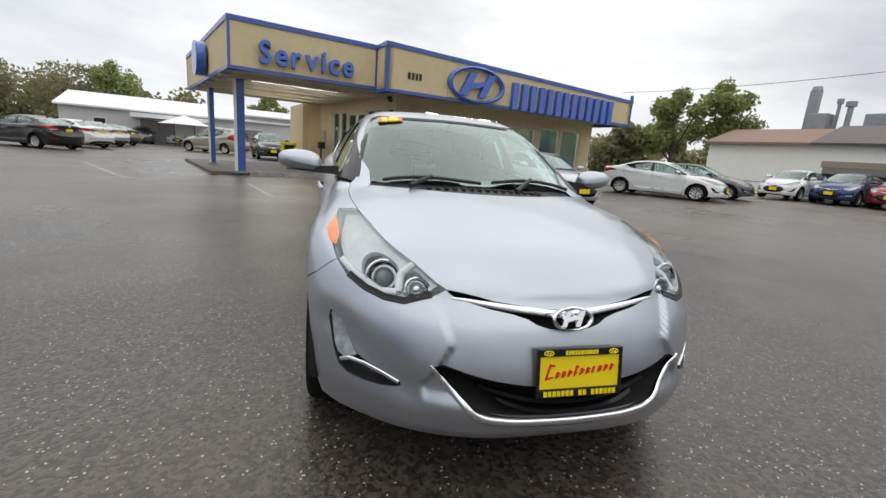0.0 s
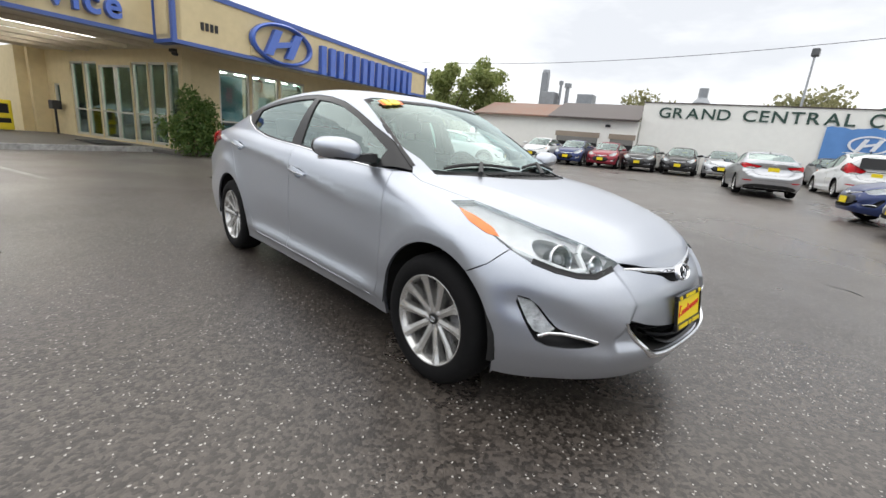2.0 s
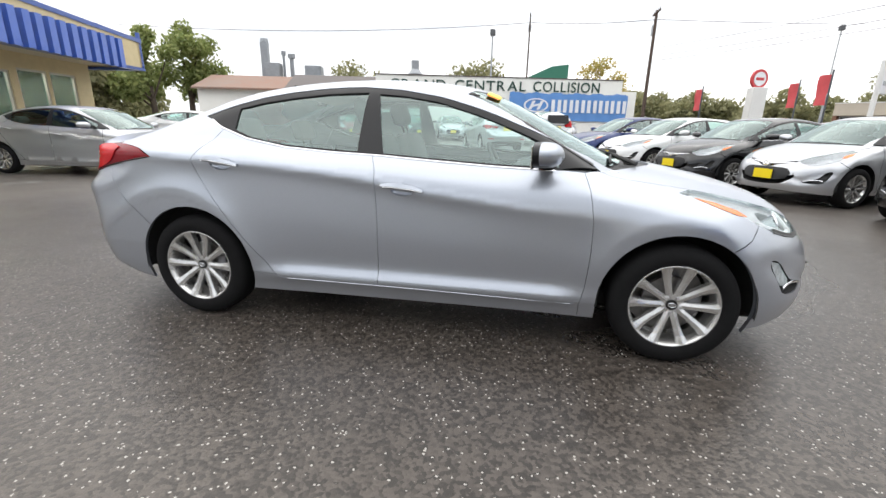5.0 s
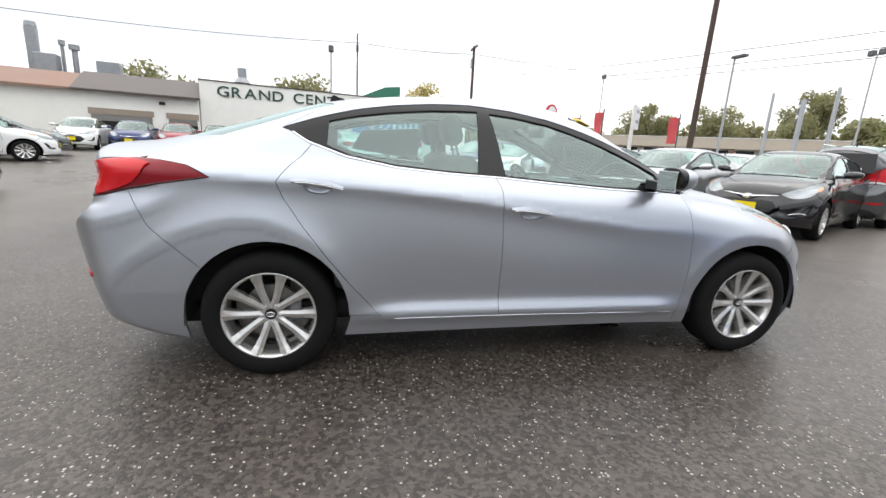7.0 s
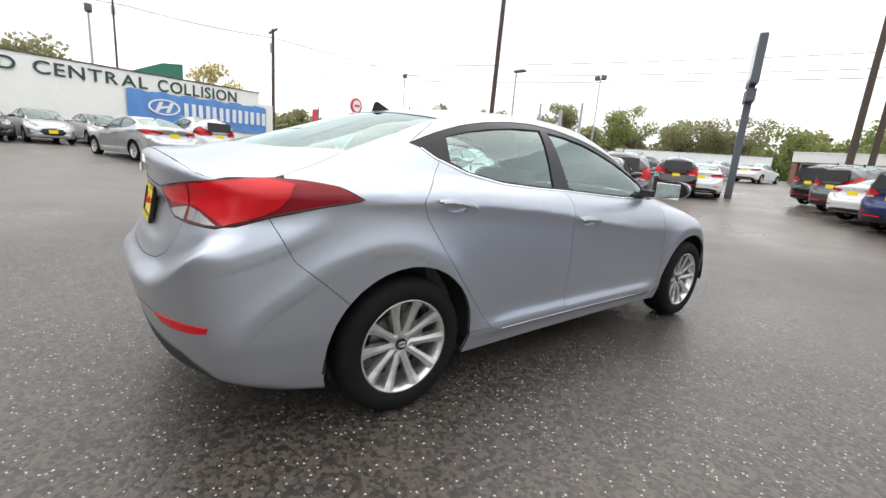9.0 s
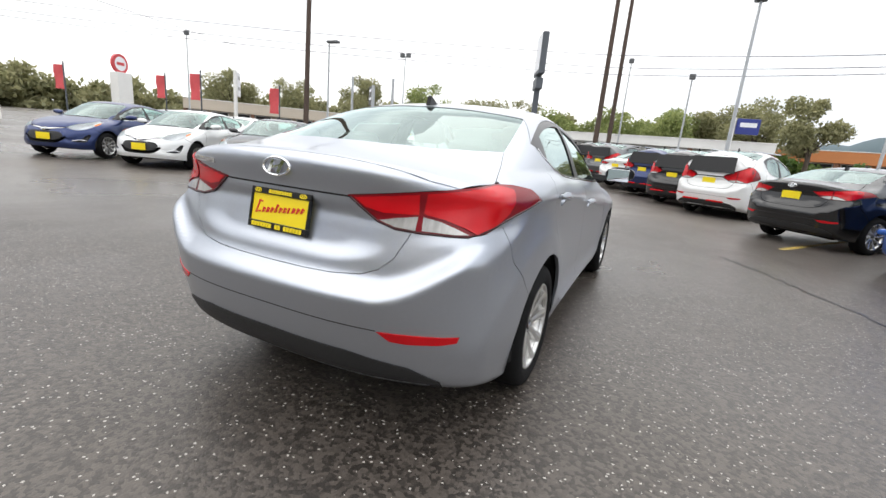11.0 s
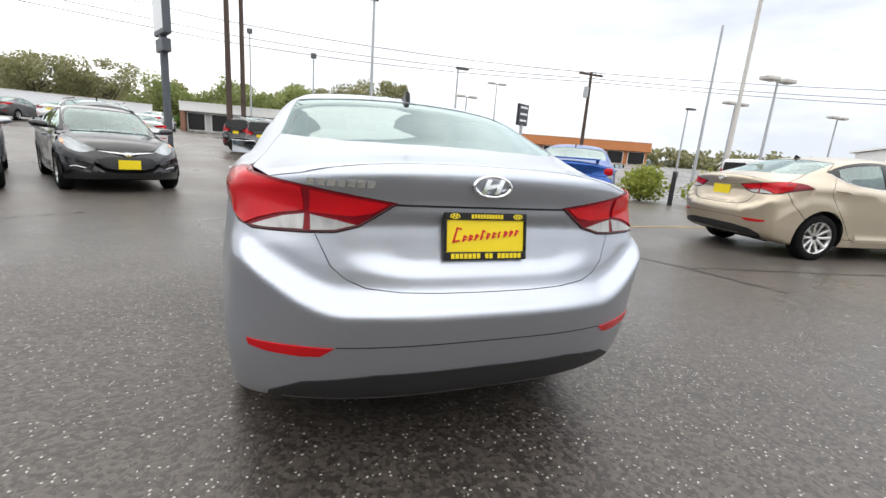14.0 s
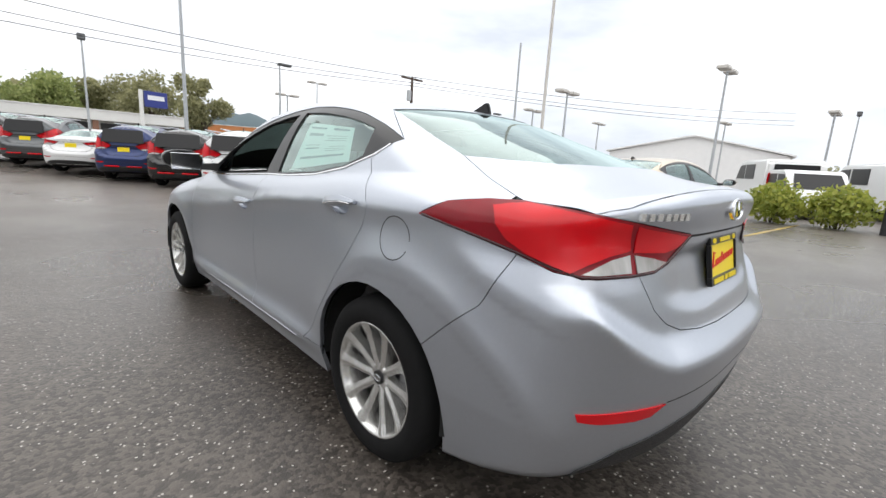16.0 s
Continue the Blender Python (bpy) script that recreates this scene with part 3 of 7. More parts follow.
# ======================================================= the white body shop and its brown-roofed wing
M_WHITEWALL = material("white_painted_block_wall", (.84, .835, .79), .8, vary=.08, scale=3, bump=.2, bump_scale=60)
M_BROWNROOF = material("dark_brown_metal_roof", (.085, .068, .062), .55, vary=.25, scale=6, stretch=(1, 8, 1))
M_RUSTROOF = material("rusty_metal_roof", (.26, .13, .085), .7, vary=.45, scale=4, tint=(.22, .17, .14))
M_GREENLETTER = material("dark_green_letter_paint", (.025, .065, .05), .5, vary=.1, scale=10)
M_BANNER = material("blue_vinyl_banner", (.11, .27, .60), .4, vary=.12, scale=3, bump=.15, bump_scale=6)
M_BANNERWHITE = material("white_vinyl_print", (.75, .77, .80), .45, vary=.06, scale=10)
M_GREENMETAL = material("green_metal_gable", (.03, .17, .11), .5, vary=.12, scale=6)
M_GALV = material("galvanised_duct", (.33, .35, .37), .45, .6, vary=.25, scale=6)
M_DOORDARK = material("grey_roller_door", (.22, .215, .20), .6, vary=.2, scale=8, stretch=(1, 1, 12))
M_BROWNDOOR = material("tan_door_header", (.33, .27, .21), .6, vary=.15, scale=8)

G = Matrix.Translation((27.0, 9.0, 0)) @ Matrix.Rotation(radians(-74.8), 4, "Z")
shop = thing("body_shop", "long white body shop wall with dark green letters", "building", at=G)
add_box("wall", (-.95, 0, -.1), (16.3, 9, 4.40), M_WHITEWALL, shop, .01)
add_box("wall_end", (16.3, .4, -.1), (17.6, 9, 3.72), M_WHITEWALL, shop, .01)
add_box("parapet_cap", (-1.0, -.05, 4.395), (16.35, 9.05, 4.46), M_BROWNROOF, shop, .005)
letters("GRAND", shop, pose(0, -.005, 3.56), .62, M_GREENLETTER, 3.80, .05, .002)
letters("CENTRAL", shop, pose(4.42, -.005, 3.56), .64, M_GREENLETTER, 4.95, .05, .002)
letters("COLLISION", shop, pose(9.9, -.005, 3.56), .68, M_GREENLETTER, 4.75, .05, .002)
ban = thing("blue_banner", "blue vinyl banner with white marks on the wall", "banner", at=G)
bm = bmesh.new()
nx, rows = 40, []
for i in range(nx + 1):
    x = 8.25 + 8.5 * i / nx
    sag = .05 * math.sin(i * .9) + .03 * math.sin(i * 2.3)
    rows.append([bm.verts.new((x, -.10 + .03 * math.sin(i * 1.3 + j), z)) for j, z in enumerate((1.62 + sag * .3, 2.1, 2.6, 3.0, 3.46 + sag))])
for A, B in zip(rows[:-1], rows[1:]):
    for j in range(4):
        bm.faces.new((A[j], B[j], B[j + 1], A[j + 1]))
part("banner_sheet", bm, M_BANNER, ban, smooth=True)
oval_badge(ban, pose(10.15, -.15, 2.65), 1.75, .92, .02, M_BANNERWHITE, .07, "oval_mark")
xx = 11.25
for i in range(7):
    bm = bmesh.new()
    for o in shapes[i]:
        prism(bm, [(xx + px * .80, 2.20 + pz * .84) for px, pz in o], -.17, -.145)
    part("banner_mark", bm, M_BANNERWHITE, ban)
    xx += .86

wing = thing("workshop_wing", "low white workshop with brown metal roof", "building", at=G)
add_box("wall", (-12.5, -.4, -.1), (-1.0, 9, 3.22), M_WHITEWALL, wing, .01)
for a, b, mt, rise in ((-12.7, -6.9, M_RUSTROOF, 1.05), (-6.9, -.96, M_BROWNROOF, 1.20)):
    bm = bmesh.new()
    prism(bm, [(-.8, 3.16), (-.8, 3.28), (2.6, 3.28 + rise), (9.2, 3.28 + rise), (9.2, 3.1 + rise), (2.6, 3.1 + rise)], a, b, Matrix(((0, 1, 0, 0), (1, 0, 0, 0), (0, 0, 1, 0), (0, 0, 0, 1))))
    part("roof_slope", bm, mt, wing)
for a, b in ((-6.2, -3.4), (-2.6, -1.15)):
    dr = new("roller_door")
    dr.parent = wing
    add_box("header", (a - .1, -.45, 2.02), (b + .1, -.38, 2.35), M_BROWNDOOR, dr, .005)
    for i in range(6):
        add_box("door_panel", (a, -.43, .05 + i * .33), (b, -.39, .37 + i * .33), M_DOORDARK if i not in (3, 4) else M_BLACKTRIM, dr, .006)
add_box("wall_lamp", (-3.0, -.55, 2.75), (-2.7, -.4, 2.92), M_PLASTIC, wing, .01)
pf = add_box("chain_fence_rail", (-12.5, -1.6, .95), (-4.0, -1.56, 1.0), M_GALV, wing, .004)


def roof_stack(x, y, z0, h, w, name, label, kind=0):
    st_ = thing(name, label, "roof vent", "roof vents", G)
    if kind == 0:
        add_box("duct", (x - w, y - w, z0), (x + w, y + w, z0 + h), M_GALV, st_, .04)
        bm = bmesh.new()
        tube(bm, (x, y, z0 + h), (x, y, z0 + h + .25), w * 1.15, w * 1.0, 14)
        part("cap", bm, M_GALV, st_, smooth=True)
    elif kind == 1:
        bm = bmesh.new()
        tube(bm, (x, y, z0), (x, y, z0 + h), w, seg=12)
        part("pipe", bm, M_GALV, st_, smooth=True)
        bm = bmesh.new()
        tube(bm, (x, y, z0 + h - .1), (x, y, z0 + h + .2), w * 1.8, seg=12)
        part("cowl", bm, M_GALV, st_, smooth=True)
    elif kind == 2:
        add_box("housing", (x - w, y - w, z0), (x + w, y + w, z0 + h), M_GALV, st_, .04)
    else:
        bm = bmesh.new()
        tube(bm, (x, y, z0), (x, y, z0 + h * .45), w * .7, w * 1.6, 12)
        tube(bm, (x, y, z0 + h * .45), (x, y, z0 + h * .65), w * 1.6, w * .85, 12)
        tube(bm, (x, y, z0 + h * .65), (x, y, z0 + h), w * .85, seg=12)
        part("funnel", bm, M_GALV, st_, smooth=True)


roof_stack(-9.9, 6, 4.2, 2.9, .27, "exhaust_tower", "grey galvanised exhaust tower on the rusty roof")
roof_stack(-9.2, 5.6, 4.2, 1.35, .55, "fan_housing", "grey fan housing beside the exhaust tower", 2)
roof_stack(-8.5, 6, 4.2, 2.1, .10, "vent_pipe", "thin grey vent pipe on the roof", 1)
roof_stack(-7.9, 6, 4.2, 1.9, .16, "vent_pipe", "thin grey vent pipe on the roof", 1)
roof_stack(-6.0, 5, 4.4, .95, .60, "air_unit", "pale grey air unit on the brown roof", 2)
roof_stack(1.8, 7.5, 4.4, 1.9, .38, "exhaust_funnel", "grey flared exhaust funnel above the white wall", 3)
gable = thing("green_gable", "green metal gable end behind the white wall", "building", at=G)
bm = bmesh.new()
prism(bm, [(8.5, 3.9), (16.8, 3.9), (16.8, 7.1), (15.2, 6.9)], 13, 13.3)
part("gable_wall", bm, M_GREENMETAL, gable)
# ======================================================= the silver sedan: its outer skin
def curve_table(pairs, n=400):
    """A smooth curve through (u, v) pairs, as a dense table for np.interp."""
    u = np.array([p[0] for p in pairs], float)
    v = np.array([p[1] for p in pairs], float)
    h, s = np.diff(u), np.diff(v) / np.diff(u)
    m = np.zeros(len(u))
    m[0], m[-1] = s[0], s[-1]
    for i in range(1, len(u) - 1):
        if s[i - 1] * s[i] > 0:
            w1, w2 = 2 * h[i] + h[i - 1], h[i] + 2 * h[i - 1]
            m[i] = (w1 + w2) / (w1 / s[i - 1] + w2 / s[i])
    U = np.linspace(u[0], u[-1], n)
    k = np.clip(np.searchsorted(u, U, side="right") - 1, 0, len(h) - 1)
    t = (U - u[k]) / h[k]
    V = ((1 + 2 * t) * (1 - t) ** 2 * v[k] + t * (1 - t) ** 2 * h[k] * m[k]
         + t * t * (3 - 2 * t) * v[k + 1] + t * t * (t - 1) * h[k] * m[k + 1])
    return U, V


def soft_step(v, k=.010):
    """v above zero, nothing below it, with the corner rounded over about k."""
    return (v + np.sqrt(v * v + k * k) - k) / 2 * (v > -4 * k)


def smax(a, b, k):
    h = np.maximum(k - np.abs(a - b), 0) / k
    return np.maximum(a, b) + h * h * k / 4


TOP = curve_table([(-2.6, .30), (-2.25, .60), (-2.15, .68), (-2.05, .755), (-1.95, .812), (-1.8, .868), (-1.6, .92), (-1.4, .96), (-1.2, .99), (-1.12, 1.005), (-1.0, 1.062),
                   (-.9, 1.114), (-.71, 1.212), (-.46, 1.332), (-.27, 1.398), (-.1, 1.426), (.13, 1.442), (.3, 1.446), (.5, 1.443), (.72, 1.43),
                   (.95, 1.404), (1.15, 1.37), (1.29, 1.334), (1.41, 1.294), (1.52, 1.258), (1.68, 1.208), (1.87, 1.152), (2.05, 1.112), (2.2, 1.098), (2.5, 1.09)])
FRONT = curve_table([(0, -2.02), (.12, -2.10), (.2, -2.135), (.28, -2.182), (.36, -2.205), (.45, -2.20), (.55, -2.175), (.6, -2.155), (.66, -2.115), (.72, -2.065), (.9, -1.85), (1.5, -1.2)])
REAR = curve_table([(0, 1.0), (.15, 1.55), (.2, 1.96), (.235, 2.11), (.3, 2.235), (.41, 2.276), (.50, 2.301), (.58, 2.320), (.612, 2.326), (.628, 2.319), (.66, 2.288), (.69, 2.264), (.75, 2.247), (.84, 2.222), (.93, 2.204), (.955, 2.205),
                    (1.0, 2.218), (1.06, 2.239), (1.082, 2.243), (1.1, 2.228), (1.2, 2.17), (1.5, 2.0)])
PLAN = curve_table([(-2.6, .78), (-2.0, .835), (-1.8, .858), (-1.6, .874), (-1.36, .884), (-1.0, .872), (-.5, .866), (0, .868), (.6, .874), (1.0, .882), (1.36, .886), (1.7, .872), (2.0, .845), (2.3, .80), (2.6, .75)])
CREASE = curve_table([(-2.6, .70), (-1.6, .725), (-.9, .742), (-.6, .752), (-.4, .775), (-.09, .812), (.2, .86), (.48, .895), (.97, .935), (1.54, .962), (2.1, .985), (2.6, 1.0)])
BELT = curve_table([(-2.6, .93), (-1.06, .955), (-.71, .965), (-.41, .974), (-.09, .99), (.22, 1.01), (.49, 1.022), (.76, 1.038), (1.0, 1.058), (1.3, 1.075), (2.6, 1.09)])
SECTION = curve_table([(-1, -.2), (-.36, -.085), (-.2, -.055), (0, -.036), (.18, -.034), (.35, -.030), (.55, -.027), (.75, -.028), (.88, -.028), (1.0, -.029), (1.25, -.036), (1.5, -.048), (1.75, -.070),
                       (2.0, -.108), (2.22, -.150), (2.44, -.198), (2.65, -.258), (2.83, -.335), (3.0, -.44), (3.5, -.8)], 900)


# edge of each arch flare: angle from the rear-pointing level line, radius, height of the flare
FLARE = (((-60, 20, 60, 90, 130, 170, 240), (.43, .435, .445, .45, .43, .43, .43), .015),
         ((-60, 0, 12, 34, 60, 90, 112, 140, 240), (.80, .78, .73, .60, .525, .475, .435, .405, .40), .021))


def table(c, q):
    return np.interp(q, c[0], c[1])


def half_width(y, z):
    zc, zb = table(CREASE, y), table(BELT, y)
    t = np.where(z < zc, (z - .3) / (zc - .3), np.where(z < zb, 1 + (z - zc) / (zb - zc), 2 + (z - zb) / .46))
    w = table(PLAN, y) + table(SECTION, t)
    w = w - .035 * np.clip((z - 1.0) / .3, 0, 1) * np.clip((np.abs(y - .15) - .3) / 1.0, 0, 1)
    w = w + .020 * np.exp(-((z - .305) / .04) ** 2) * np.clip((1.02 - np.abs(y)) / .25, 0, 1)
    # the shoulder line: a crisp edge with an undercut below it, fading out on the front door
    u = soft_step(zc - z) / .060
    w = w - .0076 * u * np.exp(1 - u) * np.clip((y + 1.0) / .7, 0, 1) * np.clip((1.9 - y) / .5, 0, 1)
    # the doors' lower edge: a hollow that turns out again to the sill
    u = soft_step(z - .352) / .055
    w = w - .0060 * u * np.exp(1 - u) * np.clip((1.05 - np.abs(y + .05)) / .35, 0, 1)
    # a ledge below each tail lamp: its edge climbs from the bumper's corner to the seam under the lamp
    rise = z - np.interp(y, (1.75, 1.85, 1.95, 2.05, 2.16, 2.4), (.885, .838, .80, .772, .752, .73))
    w = w - .30 * np.minimum(soft_step(rise, .012), .14) * np.clip((y - 1.70) / .15, 0, 1) * np.clip((1.0 - z) / .12, 0, 1)
    # flared arches, each with an edge from which the body falls back; the rear one runs on into the bumper
    for k, yh in enumerate((-1.36, 1.36)):
        r, a = np.hypot(y - yh, z - .315), np.degrees(np.arctan2(z - .315, y - yh))
        a = np.where(a < -90, a + 360, a)
        edge = np.interp(a, FLARE[k][0], FLARE[k][1])
        d = soft_step(r - edge, .014)
        low = np.clip((z - .24) / .2, 0, 1) if k else np.clip((z - .27) / .2, 0, 1)
        w = w + FLARE[k][2] * np.exp(-d / .085) * low * np.clip((1.15 - np.abs(y - yh)) / .3, 0, 1)
    return w


def skin(p):
    """Below zero inside the car's outer skin."""
    x, y, z = np.abs(p[..., 0]), p[..., 1], p[..., 2]
    f = x - half_width(y, z)
    ye = y - .26 * x * x * np.clip(-y * 2, -1, 1)
    nose = np.clip((-1.1 - y) / .4, 0, 1)
    ridge = .13 * soft_step(x - np.interp(y, (-2.1, -1.9, -1.5, -1.0), (.35, .40, .49, .57)), .012) * np.clip((-1.12 - y) / .45, 0, 1)
    f = smax(f, (z - table(TOP, ye) + ridge + (.085 - .02 * nose) * x * x + (.09 - .06 * nose) * x ** 4) * .9, .07)
    # nose: the middle, round the plate, lies a little behind the two cheeks
    well = np.clip((np.interp(z, (.42, .56, .69), (.485, .395, .445)) - x) / .026 + .5, 0, 1) * np.clip((z - .36) / .06, 0, 1) * np.clip((.74 - z) / .06, 0, 1)
    # a hollow sweeps from each fog lamp down towards the chin
    t = np.clip(((x - .76) * -.24 + (z - .53) * -.13) / (.24 ** 2 + .13 ** 2), 0, 1)
    scoop = np.exp(-(np.hypot(x - .76 + .24 * t, z - .53 + .13 * t) / .062) ** 2)
    f = smax(f, table(FRONT, z) + .787 * x ** 3 - y + .022 * well * well * (3 - 2 * well) + .022 * scoop, .05)
    # tail: the bumper's shelf sweeps up to the lamps, and the boot has a hollow round the plate
    up = np.clip((z - .40) / .34, 0, 1)
    up = up * up * (3 - 2 * up) * np.clip((1.0 - z) / .18, 0, 1)
    zr = z - np.minimum(1.0 * np.maximum(x - .48, 0) ** 1.5, .16) * up
    hollow = np.clip(1.5 - np.hypot(np.maximum(x - .23, 0) / .18, np.maximum(.81 - z, 0) / .06), 0, 1) * np.clip((.935 - z) / .05, 0, 1)
    hollow = hollow * hollow * (3 - 2 * hollow)
    f = smax(f, y - table(REAR, zr) + .371 * x ** 3 + .020 * hollow, .08)
    return f


def skin_normal(p):
    e, n = .010, np.zeros(p.shape)
    for i in range(3):
        d = np.zeros(3)
        d[i] = e
        n[..., i] = skin(p + d) - skin(p - d)
    return n / np.linalg.norm(n, axis=-1, keepdims=True)


def cast(inside, way, reach=3.0):
    """Along rays from points inside the skin, the places where they leave it."""
    lo, hi = np.zeros(len(inside)), np.full(len(inside), reach)
    for _ in range(36):
        mid = (lo + hi) / 2
        out = skin(inside + way * mid[:, None]) > 0
        lo, hi = np.where(out, lo, mid), np.where(out, mid, hi)
    return inside + way * hi[:, None]


def chart_polar(uv):
    """u: along the car; v: angle round its long axis, 0 at the roof, positive to +x."""
    o = np.stack([0 * uv[:, 0], uv[:, 0], 0 * uv[:, 0] + .55], 1)
    return cast(o, np.stack([np.sin(uv[:, 1]), 0 * uv[:, 1], np.cos(uv[:, 1])], 1))


def unchart_polar(p):
    return np.stack([p[:, 1], np.arctan2(p[:, 0], p[:, 2] - .55)], 1)


def chart_end(s):
    """Round an upright axis at y = 1.1 s: u is the angle from the car's end, positive to +x, and v the height."""
    def go(uv):
        o = np.stack([0 * uv[:, 0], 0 * uv[:, 0] + 1.1 * s, uv[:, 1]], 1)
        return cast(o, np.stack([np.sin(uv[:, 0]), s * np.cos(uv[:, 0]), 0 * uv[:, 0]], 1))

    def back(p):
        return np.stack([np.arctan2(p[:, 0], s * (p[:, 1] - 1.1 * s)), p[:, 2]], 1)
    return go, back


CHARTS = {"body": (chart_polar, unchart_polar), "front": chart_end(-1), "rear": chart_end(1)}


def side_points(pts, s):
    """Points (y, z) of the side view, s = 1 for the car's left, on the skin."""
    a = np.array(pts, float)
    o = np.stack([0 * a[:, 0], a[:, 0], a[:, 1]], 1)
    return cast(o, np.tile((float(s), 0., 0.), (len(a), 1)))


def top_points(pts):
    """Points (x, y) of the plan, on the skin."""
    a = np.array(pts, float)
    o = np.stack([a[:, 0], a[:, 1], 0 * a[:, 0] + .6], 1)
    return cast(o, np.tile((0., 0., 1.), (len(a), 1)))


def end_points(pts, s):
    """Points (x, z) of the front (s = -1) or rear (s = 1) view, on the skin."""
    a = np.array(pts, float)
    o = np.stack([a[:, 0], 0 * a[:, 0] + s * 1.2, a[:, 1]], 1)
    return cast(o, np.tile((0., float(s), 0.), (len(a), 1)))


def panel(name, chart, outline, mat, parent, holes=(), offset=0.0, step=.035, gap=.0014, lip=.018, label="", smooth=0, hole_smooth=1):
    """A sheet that follows the skin inside a closed outline of places on it, with its edges turned in."""
    from mathutils.geometry import delaunay_2d_cdt
    go, back = CHARTS[chart]
    rings = [back(round_path(outline, step, True, smooth))] + [back(round_path(h, step * .6, True, hole_smooth)) for h in holes]
    for i, r in enumerate(rings):
        area = np.sum(r[:, 0] * np.roll(r[:, 1], -1) - np.roll(r[:, 0], -1) * r[:, 1])
        if (area < 0) == (i == 0):
            rings[i] = r[::-1]
    edge = np.concatenate(rings)
    metres = 1.0 / np.array([1.0, .75]) if chart == "body" else np.array([1 / .95, 1.0])
    lo, hi = rings[0].min(0), rings[0].max(0)
    du, dv = step * metres[0], step * metres[1]
    gu, gv = np.meshgrid(np.arange(lo[0] + du / 2, hi[0], du), np.arange(lo[1] + dv / 2, hi[1], dv))
    grid = np.stack([gu.ravel(), gv.ravel()], 1)
    keep = in_poly(grid, rings[0])
    for r in rings[1:]:
        keep &= ~in_poly(grid, r)
    grid = grid[keep]
    if len(grid):
        d = np.min(np.hypot((grid[:, None, 0] - edge[None, :, 0]) / metres[0], (grid[:, None, 1] - edge[None, :, 1]) / metres[1]), 1)
        grid = grid[d > step * .45]
    uv = np.concatenate([edge, grid])
    segs, k = [], 0
    for r in rings:
        segs += [(k + i, k + (i + 1) % len(r)) for i in range(len(r))]
        k += len(r)
    V, _, F, _, _, _ = delaunay_2d_cdt([Vector((u / metres[0], v / metres[1])) for u, v in uv], segs, [], 0, 1e-6)
    q = np.array([(v.x * metres[0], v.y * metres[1]) for v in V])
    F = np.array([f for f in F if len(f) == 3])
    cen = q[F].mean(1)
    keep = in_poly(cen, rings[0])
    for r in rings[1:]:
        keep &= ~in_poly(cen, r)
    F = F[keep]
    P = go(q)
    N = skin_normal(P)
    a, b, c = P[F[:, 0]], P[F[:, 1]], P[F[:, 2]]
    flip = np.sum(np.cross(b - a, c - a) * N[F[:, 0]], 1) < 0
    F[flip] = F[flip][:, ::-1]
    count = {}
    for f in F:
        for i in range(3):
            e = (f[i], f[(i + 1) % 3])
            count[e] = count.get(e, 0) + 1
    rim = [e for e in count if (e[1], e[0]) not in count]
    if gap:
        move = np.zeros(P.shape)
        for i, j in rim:
            t = P[j] - P[i]
            t = t / (np.linalg.norm(t) + 1e-9)
            for w in (i, j):
                move[w] += np.cross(N[w], t)
        size = np.linalg.norm(move, axis=1, keepdims=True)
        P = P + np.where(size > 1e-6, move / np.maximum(size, 1e-6), 0) * gap
    P = P + N * offset
    faces = [tuple(f) for f in F]
    verts, norms = list(P), list(N)
    if lip:
        turned = {}
        for i, j in rim:
            for w in (i, j):
                if w not in turned:
                    turned[w] = (len(verts), len(verts) + 1)
                    verts += [P[w], P[w] - N[w] * lip]
                    norms += [N[w], N[w]]
        side = np.zeros((len(verts), 3))
        for i, j in rim:
            t = P[j] - P[i]
            for w in (i, j):
                for x in turned[w]:
                    side[x] += np.cross(t, N[w]) / (np.linalg.norm(t) + 1e-9)
            faces.append((turned[i][0], turned[i][1], turned[j][1], turned[j][0]))
        for pair in turned.values():
            for x in pair:
                norms[x] = side[x] / (np.linalg.norm(side[x]) + 1e-9)
    return link_mesh(name, verts, faces, mat, parent, label, True, None, norms)


def bowl(name, chart, outline, depth, mat, parent, label="", smooth=1, step=.03):
    """The floor and walls of a pocket behind an outline on the skin."""
    p = round_path(outline, step, True, smooth)
    n = skin_normal(p)
    c = p.mean(0)
    nc = n.mean(0)
    nc /= np.linalg.norm(nc)
    rings = [p - n * .002, p + (c - p) * .06 - nc * depth * .7, p + (c - p) * .25 - nc * depth]
    verts = np.concatenate(rings + [(c - nc * depth)[None]])
    k, faces = len(p), []
    for r in range(2):
        faces += [(r * k + i, r * k + (i + 1) % k, (r + 1) * k + (i + 1) % k, (r + 1) * k + i) for i in range(k)]
    faces += [(2 * k + i, 2 * k + (i + 1) % k, 3 * k) for i in range(k)]
    return link_mesh(name, verts, faces, mat, parent, label)


